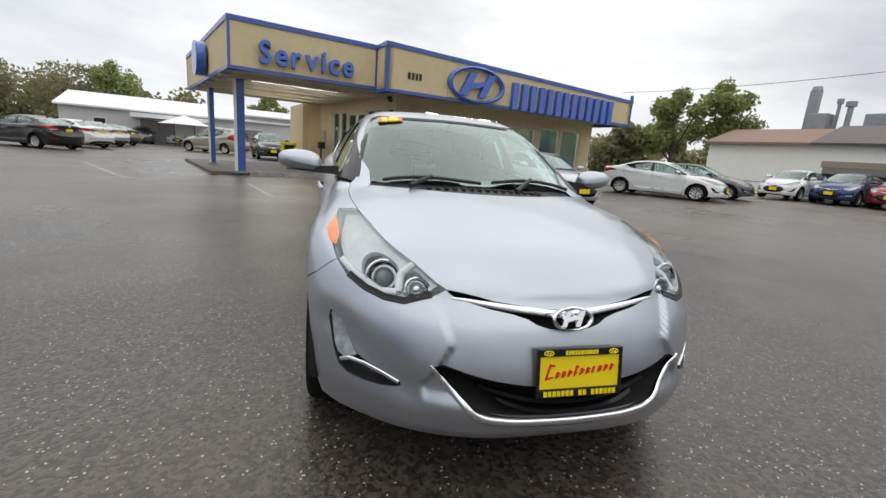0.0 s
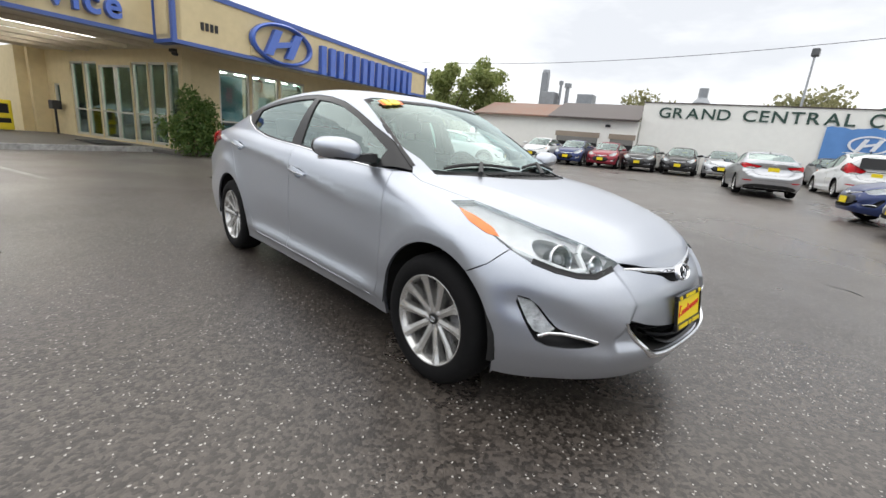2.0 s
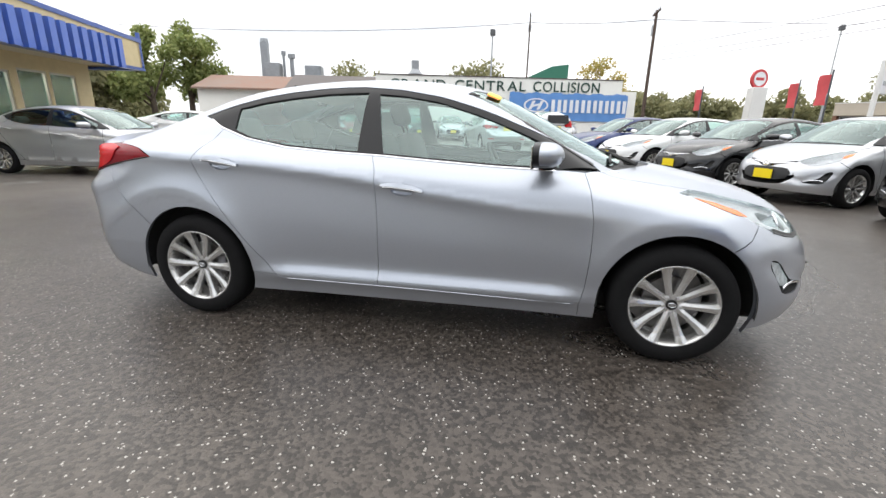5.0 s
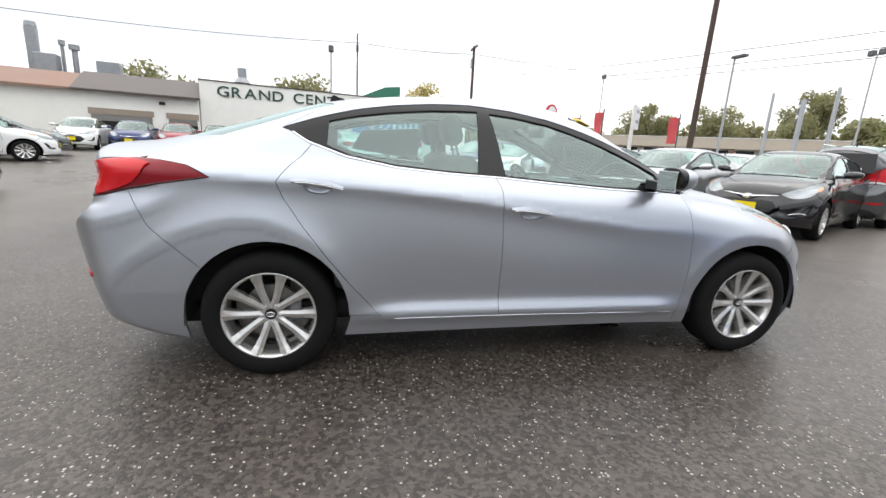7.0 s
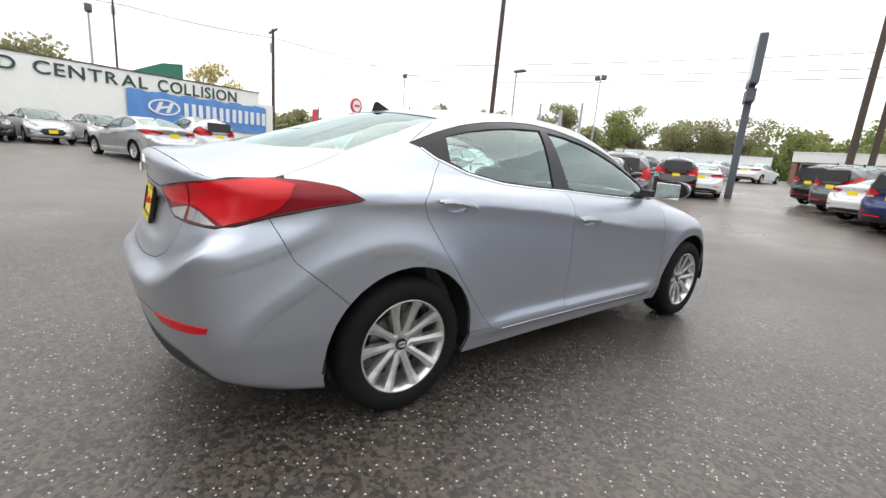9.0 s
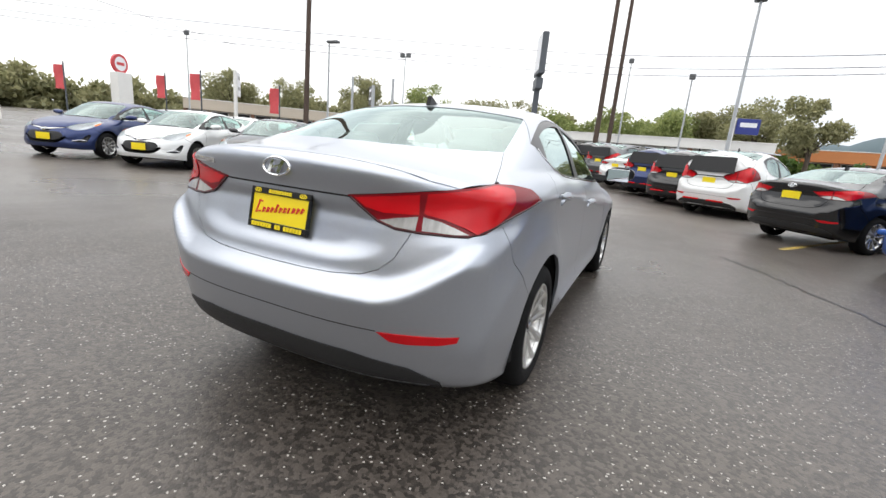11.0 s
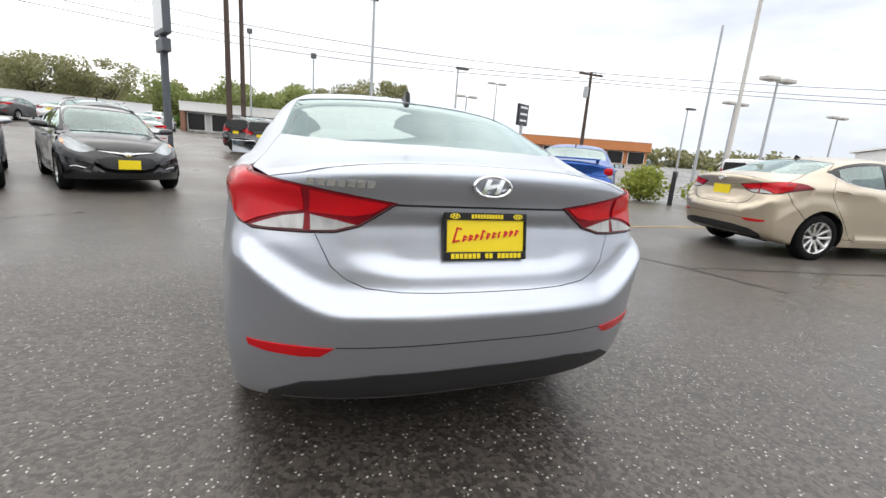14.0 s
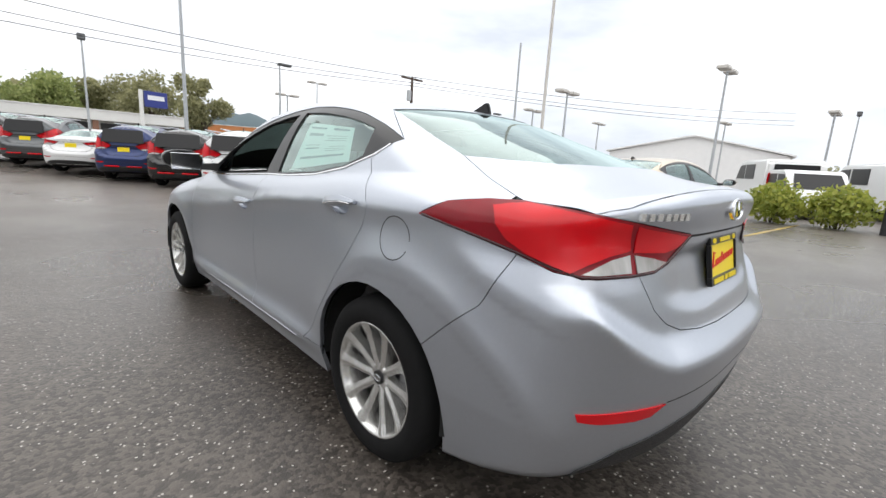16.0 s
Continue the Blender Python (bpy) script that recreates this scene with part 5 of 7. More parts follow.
        for v in bm.verts:
            x, y, z = (math.copysign(abs(a) ** .78, a) for a in v.co)
            o = x * s
            y = min(y, .34)
            v.co = Vector((x * .122, y * .095 + .022 * o, z * .070 * (1 - .20 * o) + .016 * o + (.020 * (1 - o) if z < -.2 else 0)))
        mm = Matrix.Translation((s * .955, -.655, 1.042))
        bmesh.ops.transform(bm, matrix=mm, verts=bm.verts)
        low = [f for f in bm.faces if f.calc_center_median().z < 1.008]
        for f in low + [f for f in bm.faces if f.calc_center_median().y > -.655 + .010]:
            f.material_index = 1
        part("mirror_shell", bm, [body, M_BLACKTRIM], mb, smooth=True)
        bm = bmesh.new()
        box(bm, (-.088, .036, -.052), (.088, .044, .052), .003, pose(0, 0, 0, 0, 0, s * 9))
        bmesh.ops.transform(bm, matrix=mm, verts=bm.verts)
        part("mirror_glass", bm, M_CHROME, mb)
        bm = bmesh.new()
        prism(bm, [(s * .74, .985), (s * .90, .992), (s * .90, 1.025), (s * .74, 1.035)], -.72, -.645)
        part("mirror_foot", bm, M_PLASTIC, mb)
        for (y, z), door in (((.06, .856), d1), ((1.125, .958), d2)):
            hn = new("door_handle")
            hn.parent = door
            q = side_points([(y - .11, z - .017), (y - .055, z - .008), (y, z - .002), (y + .055, z + .004), (y + .12, z + .006)], s)
            nn = skin_normal(q)
            bm = bmesh.new()
            lift = [.004, .024, .032, .026, .006]
            rows = []
            for c, nv, h, full in zip(q, nn, lift, (.35, .95, 1.15, .95, .35)):
                c, nv = Vector(c), Vector(nv)
                o = c + nv * h
                rows.append([bm.verts.new(o + nv * a + Vector((0, 0, b))) for a, b in ((.006, -.018 * full), (.014, -.002), (.008, .018 * full), (-.008, .018 * full), (-.010, -.018 * full))])
            for A, B in zip(rows[:-1], rows[1:]):
                for i in range(5):
                    bm.faces.new((A[i], B[i], B[(i + 1) % 5], A[(i + 1) % 5]))
            bm.faces.new(rows[0]), bm.faces.new(rows[-1][::-1])
            bmesh.ops.recalc_face_normals(bm, faces=bm.faces[:])
            part("grip", bm, body, hn, smooth=True)
            if not detail:
                continue
            bowl("handle_cup", "body", cups[0 if door is d1 else 1], .024, body, hn, step=.02)
            ribbon("chrome_line", q + nn * np.array(lift)[:, None] + np.array((0, 0, -.006)), .006, M_CHROME, hn, .014)
        # --- tail lamp
        tb = new("tail_light")
        tb.parent = car
        bowl("lamp_body", "rear", tails[s], .03, M_REDDARK, tb, "", 0)
        P2 = lambda nm, pts, mat, off: panel(nm, "rear", pts, mat, tb, step=.025 if detail else .06, lip=.004, gap=.001, offset=off)
        P2("dark_lens", tails[s], M_REDDARK, .003)
        red = np.concatenate([side_points([(1.835, 1.014), (1.87, 1.022), (1.92, 1.028)], s), front([(s * x, z) for x, z in [(.675, 1.008), (.60, .997), (.588, .926), (.60, .920), (.66, .909), (.72, .890), (.76, .868)]], 1), side_points([(2.02, .884), (1.96, .905), (1.90, .935), (1.865, .972), (1.85, 1.0)], s)])
        low_edge = side_points([(1.60, .968), (1.68, .955), (1.80, .933), (1.93, .905), (2.03, .876)], s)
        ribbon("lamp_border", np.concatenate([low_edge, front([(s * x, z) for x, z in [(.74, .861), (.70, .860), (.60, .859), (.50, .863), (.43, .881), (.36, .927), (.32, .955)]], 1)]), .009, M_LAMPEDGE, tb, .006)
        P2("red_lens", red, M_RED, .009)
        P2("inner_red_lens", front([(s * x, z) for x, z in [(.575, .991), (.44, .971), (.335, .956), (.385, .925), (.45, .912), (.575, .918)]], 1), M_RED, .006)
        P2("reverse_lens", front([(s * x, z) for x, z in [(.588, .914), (.592, .866), (.70, .864), (.742, .867), (.70, .886), (.65, .903)]], 1), M_CLEARLAMP, .0065)
        P2("reverse_lens", front([(s * x, z) for x, z in [(.572, .913), (.50, .901), (.435, .886), (.50, .868), (.572, .864)]], 1), M_CLEARLAMP, .0065)
        rf = np.concatenate([front([(s * x, z) for x, z in [(.505, .510), (.60, .511), (.70, .512), (.762, .514), (.755, .492), (.70, .480), (.60, .474), (.545, .478)]], 1)])
        panel("rear_reflector", "rear", rf, M_RED, car, step=.03, lip=.004, gap=0, offset=.004)
    # --- roof, windscreen, rear window
    def roof_half(s):
        return [top_points([(s * x, y) for x, y in WIND_TOP]), top_points([(s * .60, -.58), (s * .655, -.93), (s * .685, -.965)]), side_points(DLO_TOP, s), top_points([(s * x, y) for x, y in BACK_TOP[::-1]])]
    R, L = roof_half(1), roof_half(-1)
    P("roof", "body", np.concatenate(R + [a[::-1] for a in L[::-1]]), body)
    ws = np.concatenate([top_points([(-x, y) for x, y in WIND_TOP[::-1]] + WIND_TOP[1:] + [(.60, -.58)]), top_points(WIND_LOW + [(-x, y) for x, y in WIND_LOW[-2::-1]] + [(-.60, -.58)])])
    panel("windscreen", "body", ws, M_GLASS, car, step=.06, gap=-.002, lip=0, offset=-.003).visible_shadow = False
    cowl = np.concatenate([top_points([(x, y + .006) for x, y in HOOD_BACK[::-1]]), top_points([(.685, -.965)] + [(x * 1.0, y) for x, y in WIND_LOW] + [(-x, y) for x, y in WIND_LOW[-2::-1]] + [(-.685, -.965)]), top_points([(-x, y + .006) for x, y in HOOD_BACK[:-1]])])
    P("cowl", "body", cowl, M_PLASTIC, offset=-.012, gap=-.004)
    bw = np.concatenate([top_points([(-x, y) for x, y in BACK_TOP[::-1]] + BACK_TOP[1:] + [(.62, 1.35)]), top_points(BACK_LOW + [(-x, y) for x, y in BACK_LOW[-2::-1]] + [(-.62, 1.35)])])
    panel("rear_window", "body", bw, M_GLASS, car, step=.06, gap=-.002, lip=0, offset=-.003).visible_shadow = False
    # --- boot lid: top, and rear face below its lip
    lid = np.concatenate([top_points([(-x, y) for x, y in BACK_LOW] [0:0] + [(-x, y) for x, y in BACK_LOW] + BACK_LOW[-2::-1]), top_points(LID_EDGE), side_points([(1.90, 1.036)], 1), front([(.69, 1.019)], 1), top_points(LIP[::-1] + [(-x, y) for x, y in LIP[1:]]), front([(-.69, 1.019)], 1), side_points([(1.90, 1.036)], -1), top_points([(-x, y) for x, y in LID_EDGE[::-1]])])
    P("boot_lid", "body", lid, body, gap=.001, lip=.004)
    for s in (-1, 1):
        panel("lid_corner", "rear", np.concatenate([front([(s * .46, .983), (s * .58, 1.001), (s * .69, 1.019)], 1), top_points([(s * .70, 2.0), (s * .60, 2.08), (s * .46, 2.12)])]), body, car, step=.03, offset=-.003, gap=0, lip=0)
    half = [(.69, 1.019), (.58, 1.0), (.44, .978), (.31, .960), (.36, .925), (.43, .878), (.50, .860), (.56, .857), (.515, .76), (.47, .72), (.41, .696), (.3, .684), (.17, .680), (0, .679)]
    face = np.concatenate([top_points([(-x, y) for x, y in LIP[::-1]] + LIP[1:]), front(half, 1), front([(-x, z) for x, z in half[-2::-1]], 1)])
    P("boot_face", "rear", face, body, gap=.0015, lip=.02, step=st * .6)
    rb = [front([(-x, z) for x, z in half[7:]], 1), front(half[-2:6:-1], 1), front([(.60, .856), (.70, .857)], 1), side_points([(2.03, .870)] + SEAM + arc(1.36, 41, -18, n=8) + [(1.76, .20), (1.9, .215)], 1),
          front(both([(0, .25), (.3, .25), (.55, .24), (.66, .23)])[::-1], 1), side_points(([(2.03, .870)] + SEAM + arc(1.36, 41, -18, n=8) + [(1.76, .20), (1.9, .215)])[::-1], -1), front([(-.70, .857), (-.60, .856)], 1)]
    P("rear_bumper", "rear", np.concatenate(rb), body, step=st * .8)
    dif = np.concatenate([front(both([(0, .405), (.37, .402), (.60, .370), (.70, .315)]), 1), front(both([(0, .255), (.3, .255), (.6, .245), (.68, .25)])[::-1], 1)])
    panel("bumper_valance", "rear", dif, M_PLASTIC, car, step=.04, offset=.004, gap=0, lip=.012)
    # soft shade along the bumper's silver step crease, painted as a thin black strip
    ribbon("bumper_groove", front([(x, .517 - .02 * x * x) for x in np.linspace(-.50, .50, 21)], 1), .005, M_PLASTIC, car, .0008)
    ribbon("lid_lip_gap", front([(x, .955 - .004 * x * x) for x in np.linspace(-.33, .33, 25)], 1), .007, M_WELL, car, .001)
    c = front([(0, 1.028)], 1)[0]
    oval_badge(car, pose(0, c[1] - .002, 1.028, -6, 0, 180), .145, .075, .012, name="rear_badge")
    if detail:
        bm = bmesh.new()
        for i in range(7):
            x = .60 - .028 - i * .029
            q = front([(x, 1.015 + .0 * i)], 1)[0]
            prism(bm, [(-.011, -.010), (.011, -.010), (.013, .010), (-.009, .010)], -.006, .004, Matrix.Translation(q) @ pose(0, 0, 0, 0, 0, 180 - 9))
        part("chrome_lettering", bm, M_ALLOY, car, "chrome name letters, shown as plain bars")
        c = front([(0, .858)], 1)[0]
        dealer_plate(car, pose(0, c[1] + .010, .858, -10, 0, 180), "rear_plate")
    else:
        c = front([(0, .858)], 1)[0]
        bm = bmesh.new()
        box(bm, (-.15, c[1], .79), (.15, c[1] + .014, .93))
        part("rear_plate", bm, M_YELLOW, car)
    # --- roof aerial
    bm = bmesh.new()
    zt = float(top_points([(0, 1.10)])[0][2])
    prism(bm, [(-.075, -.02), (.075, -.02), (.075, .006), (.060, .052), (.045, .054), (-.05, .010)], -.012, .012, Matrix.Translation((0, 1.04, zt)) @ pose(0, 0, 0, 0, 0, 90))
    bmesh.ops.bevel(bm, geom=bm.edges[:], offset=.005, segments=2, affect="EDGES")
    part("shark_fin_aerial", bm, M_BLACKTRIM, car, smooth=True)
    # --- underside
    bm = bmesh.new()
    box(bm, (-.62, -1.85, .20), (.62, 1.92, .30), .02)
    box(bm, (-.80, -.95, .19), (.80, .95, .28), .02)
    box(bm, (-.47, -1.9, .30), (.47, -1.0, .62), .02)
    part("underbody", bm, M_WELL, car)
    # --- cabin
    bm = bmesh.new()
    box(bm, (-.76, -.95, .27), (.76, 1.35, .36), .02)
    box(bm, (-.70, 1.28, .34), (.70, 1.95, .98), .03)
    part("cabin_floor", bm, M_WELL, car)
    if interior:
        for s in (-1, 1) if detail else ():
            P("door_card", "body", side_points([(-.85, .94), (-.4, .955), (.2, .99), (.76, 1.02), (1.15, 1.05), (1.2, .80), (.95, .45), (.80, .32), (-.88, .32), (-.9, .7)], s), M_DASH, offset=-.075, gap=0, lip=0, step=.07)
        bm = bmesh.new()
        prism(bm, [(-1.0, .60), (-.98, .93), (-.70, .955), (-.52, .93), (-.46, .86), (-.48, .60)], -.70, .70, Matrix(((0, 1, 0, 0), (1, 0, 0, 0), (0, 0, 1, 0), (0, 0, 0, 1))))
        bmesh.ops.bevel(bm, geom=bm.edges[:], offset=.02, segments=2, affect="EDGES")
        part("dashboard", bm, M_DASH, car, smooth=True)
        bm = bmesh.new()
        m = Matrix.Translation((.36, -.36, .88)) @ pose(0, 0, 0, 65)
        k = 28
        for i in range(k):
            a, b = 2 * math.pi * i / k, 2 * math.pi * (i + 1) / k
            tube(bm, m @ Vector((.185 * math.cos(a), .185 * math.sin(a), 0)), m @ Vector((.185 * math.cos(b), .185 * math.sin(b), 0)), .016, seg=8, caps=False)
        for a in (0, 180, 270):
            tube(bm, m @ Vector((0, 0, -.02)), m @ Vector((.18 * math.cos(radians(a)), .18 * math.sin(radians(a)), 0)), .022, .015, 8)
        tube(bm, m @ Vector((0, 0, -.02)), m @ Vector((0, 0, .02)), .06, .05, 16)
        part("steering_wheel", bm, M_DASH, car, smooth=True)
        for x, y in ((-.36, .10), (.36, .10), (-.36, .98), (.36, .98)):
            seat = new("seat")
            seat.parent = car
            w = .24 if y < .5 else .33
            bm = bmesh.new()
            if detail:
                box(bm, (x - w, y - .42, .38), (x + w, y + .10, .60), .05)
                part("cushion", bm, M_GREYFAB, seat, smooth=True)
                bm = bmesh.new()
            box(bm, (-w, -.07, 0), (w, .07, .62 if y < .5 else .50), .055, Matrix.Translation((x, y + .08, .52)) @ pose(0, 0, 0, -18))
            part("backrest", bm, M_GREYFAB, seat, smooth=True)
            bm = bmesh.new()
            top = Matrix.Translation((x, y + .08, .52)) @ pose(0, 0, 0, -18)
            hz = .68 if y < .5 else .54
            box(bm, (-.13, -.05, hz), (.13, .05, hz + .17), .045, top)
            tube(bm, top @ Vector((-.06, 0, hz - .08)), top @ Vector((-.06, 0, hz + .05)), .007)
            tube(bm, top @ Vector((.06, 0, hz - .08)), top @ Vector((.06, 0, hz + .05)), .007)
            part("headrest", bm, M_GREYFAB, seat, smooth=True)
        if not detail:
            return car
        hl = np.concatenate([top_points([(-.5, -.3), (0, -.33), (.5, -.3), (.52, 0), (.50, .9), (.5, 1.05), (0, 1.1), (-.5, 1.05), (-.50, .9), (-.52, 0)])])
        P("headliner", "body", hl, M_BEIGEFAB, offset=-.04, gap=0, lip=0, step=.1)
        bm = bmesh.new()
        box(bm, (-.60, 1.28, .97), (.60, 1.84, 1.0), .01)
        part("parcel_shelf", bm, M_GREYFAB, car)
        bm = bmesh.new()
        box(bm, (-.11, -.29, 1.25), (.11, -.26, 1.31), .012)
        tube(bm, (0, -.29, 1.30), (0, -.36, 1.36), .012)
        part("rear_view_mirror", bm, M_PLASTIC, car, smooth=True)
    return car


# ======================================================= the silver sedan and what it carries
hero = sedan("silver_sedan", "silver-grey four-door sedan parked on wet asphalt", M_SILVER)

# fuel flap on its left flank
a_ = [(1.475 + .075 * math.cos(t) * (1.0), .873 + .072 * math.sin(t)) for t in np.linspace(0, 2 * math.pi, 28)[:-1]]
ribbon("fuel_flap_seam", side_points(a_, 1), .004, M_PLASTIC, hero, .0006, closed=True)
# wipers and cowl vents
for x0, x1, y0, y1 in ((-.52, -.02, -1.03, -1.15), (.05, .58, -1.12, -.985)):
    wl_ = new("wiper")
    wl_.parent = hero
    q = top_points([(x0 + (x1 - x0) * i / 10, y0 + (y1 - y0) * i / 10 + .02 * math.sin(math.pi * i / 10)) for i in range(11)])
    q[:, 2] += .013
    ring = [(.008 * math.cos(a), .010 * math.sin(a)) for a in np.linspace(0, 2 * math.pi, 7)[:-1]]
    wv = [c + np.array((0, u, v)) for c in q for u, v in ring]
    link_mesh("wiper_blade", wv, [(i * 6 + k, i * 6 + (k + 1) % 6, i * 6 + 6 + (k + 1) % 6, i * 6 + 6 + k) for i in range(10) for k in range(6)] + [tuple(range(6))[::-1], tuple(range(60, 66))], M_PLASTIC, wl_)
    bm = bmesh.new()
    mid = Vector(q[5])
    tube(bm, mid + Vector((0, 0, .008)), Vector((x0 + .12, -1.19, .985)), .011, .014, 8)
    part("wiper_arm", bm, M_PLASTIC, wl_, smooth=True)
for i in range(15):
    x = -.30 + i * .043
    q = top_points([(x, -1.20 + .9 * x * x * .35)])[0]
    bm = bmesh.new()
    box(bm, (x - .008, q[1] - .03, q[2] - .012), (x + .008, q[1] + .03, q[2] - .004), .002)
    part("cowl_vent_slot", bm, M_WELL, hero)
# year sticker: yellow figures on an orange strip at the windscreen's top corner
M_STICKYELLOW = material("yellow_sticker", (.95, .72, .12), .5, vary=.08, scale=30)
M_STICKRED = material("orange_red_sticker_figures", (.85, .22, .06), .5, vary=.08, scale=30)
st_c = top_points([(-.42, -.335)])[0]
st_n = skin_normal(st_c[None])[0]
st_z = Vector(st_n)
st_x = Vector((1, 0, 0)) - st_z * st_z.x
st_x.normalize()
st_y = st_z.cross(st_x)
st_m = Matrix((st_x, st_y, st_z)).transposed().to_4x4()
st_m.translation = Vector(st_c) + st_z * .003
sticker = thing("year_sticker", "orange-red windscreen sticker with yellow figures", "sticker", at=st_m)
bm = bmesh.new()
box(bm, (-.075, -.075, .0), (.085, -.005, .0015))
part("sticker_sheet", bm, M_STICKRED, sticker)
for ch, x in (("1", -.062), ("5", .0)):
    me = text_mesh(ch, .085, .001, 1.0, .005)
    for v in me.vertices:
        v.co = Vector((v.co.x * 1.3 + x, v.co.y - .069, v.co.z + .003))
    me.materials.clear()
    me.materials.append(M_STICKYELLOW)
    ob = new("figure", me)
    ob.parent = sticker
# the price sheet inside the left rear door's window
sheet_p = side_points([(.98, 1.115), (.45, 1.055), (.43, 1.30), (.90, 1.262)], 1) - skin_normal(side_points([(.98, 1.115), (.45, 1.055), (.43, 1.30), (.90, 1.262)], 1)) * .016
sheet = thing("price_sheet", "white printed price sheet stuck inside the rear window", "price sheet")
link_mesh("paper", sheet_p, [(0, 1, 2, 3)], M_PAPER, sheet, smooth=False)
for v0, u0, u1, hh in ((.88, .08, .40, .05), (.88, .55, .92, .04), (.72, .10, .50, .015), (.66, .10, .46, .015), (.60, .10, .52, .015), (.72, .58, .9, .06), (.5, .58, .88, .015), (.45, .1, .4, .012), (.40, .1, .48, .012), (.35, .1, .44, .012), (.42, .58, .86, .03), (.2, .1, .9, .05)):
    A, B, C, E_ = (Vector(q) for q in sheet_p)
    f = lambda u, v: (A.lerp(B, u)).lerp(E_.lerp(C, u), v) + Vector((.002, 0, .0))
    link_mesh("print_bar", [f(u0, v0), f(u1, v0), f(u1, v0 + hh), f(u0, v0 + hh)], [(0, 1, 2, 3)], M_INK, sheet, smooth=False)

# black glazed border of the windscreen
for s in (-1, 1):
    ribbon("windscreen_border", top_points([(0, -.385), (s * .2, -.375), (s * .38, -.34), (s * .52, -.262)]), .045, M_DASH, hero, .0015)
    ribbon("windscreen_border", top_points([(s * .525, -.245), (s * .595, -.58), (s * .648, -.925)]), .030, M_BLACKTRIM, hero, .0015)


# ======================================================= the other parked cars
PAINTS = {
    "white": paint("white_car_paint", (.72, .73, .73), 0, .35), "silver": paint("bright_silver_car_paint", (.50, .51, .53), .7, .3), "grey": paint("dark_grey_car_paint", (.10, .105, .11), .6, .3),
    "black": paint("black_car_paint", (.005, .005, .006), 0, .14), "navy": paint("navy_blue_car_paint", (.015, .030, .11), .5, .28), "blue": paint("bright_blue_car_paint", (.015, .085, .36), .5, .28),
    "red": paint("red_car_paint", (.24, .014, .030), .4, .28), "tan": paint("champagne_gold_car_paint", (.50, .43, .33), .6, .32), "bronze": paint("pale_bronze_car_paint", (.36, .33, .27), .6, .32)}
plain = sedan("parked_sedan", "parked four-door sedan", PAINTS["silver"], detail=False)
tagged(plain, category="car", group="parked cars")


def repaint(car, colour):
    for o in car.children_recursive:
        for s in (o.material_slots if o.type == "MESH" else ()):
            if s.material and s.material.name.startswith("bright_silver_car"):
                s.link = "OBJECT"
                s.material = PAINTS[colour]


def warped(car, bend, name):
    """A copy of a car whose sheet metal is reshaped by bend(p)."""
    c = copy_thing(car, Matrix())
    c.name = name
    for o in c.children_recursive:
        if o.type != "MESH" or (o.parent and o.parent.name.startswith("wheel")):
            continue
        o.data = o.data.copy()
        for v in o.data.vertices:
            v.co = bend(v.co)
        o.data.update()
    return c


def suv_bend(p):
    x, y, z = p
    if z > .95:
        top = float(np.interp(y, TOP[0], TOP[1]))
        want = float(np.interp(y, (-2.3, -1.2, -1.0, -.45, 0, .5, 1.2, 1.8, 2.05, 2.3), (.95, 1.06, 1.10, 1.44, 1.60, 1.66, 1.65, 1.61, 1.56, 1.50)))
        f = (z - .95) / max(.03, top - .95)
        z = .95 + min(f, 1.1) * max(.02, want - .95)
        if y > 1.0:
            y = y - .28 * max(0, z - 1.05) * min(1, (y - 1.0))
    return Vector((x * 1.03, y, z + (.05 if z > .3 else 0) * min(1, (z - .3) / .3)))


suv = warped(plain, suv_bend, "parked_suv")
tagged(suv, "parked sport utility vehicle", "car", "parked cars")
bm = bmesh.new()
prism(bm, [(-.56, 1.12), (.56, 1.12), (.52, 1.50), (-.52, 1.50)], 2.238, 2.25)
for v in bm.verts:
    v.co.y -= (v.co.z - 1.12) * .28
for o in suv.children_recursive[::-1]:
    if o.name.startswith("rear_badge"):
        bpy.data.objects.remove(o)
part("tailgate_window", bm, M_BLACKTRIM, suv, smooth=False)
for s in (-1, 1):
    bm = bmesh.new()
    prism(bm, [(1.36, 1.22), (1.86, 1.26), (1.62, 1.50), (1.36, 1.52)], 0, .012, Matrix(((0, 1, 0, s * .72), (1, 0, 0, 0), (0, 0, 1, 0), (0, 0, 0, 1))))
    for v in bm.verts:
        v.co.x += -s * (v.co.z - 1.22) * .42 + s * .02
    part("rear_quarter_window", bm, M_BLACKTRIM, suv)
    bm = bmesh.new()
    tube(bm, (s * .50, -.1, 1.70), (s * .48, 1.5, 1.69), .016, seg=8)
    part("roof_rail", bm, M_CHROME, suv)
    bm = bmesh.new()
    box(bm, (s * .30 - .2, 2.30, .40), (s * .30 + .2, 2.34, .44), .01)
    part("bumper_reflector", bm, M_RED, suv)

# one row each: x, y of the car's middle, heading (degrees, 0 = nose to -y, anticlockwise), length scale, kind, colour, label
hdg = lambda dx, dy: math.degrees(math.atan2(dx, -dy))
FACING = hdg(-.44, .90)
AWAY = hdg(-.52, -.855)


def put(x, y, turn, kind, colour, label, sl=1.0, sh=1.0):
    src = suv if kind == "suv" else plain
    c = copy_thing(src, on_ground(x, y, turn) @ Matrix.Diagonal((1.0 if sl < 1.03 else 1.03, sl, sh, 1)))
    repaint(c, colour)
    tagged(c, label, "car", "parked cars")
    c.name = "parked_" + ("suv" if kind == "suv" else "sedan")
    return c


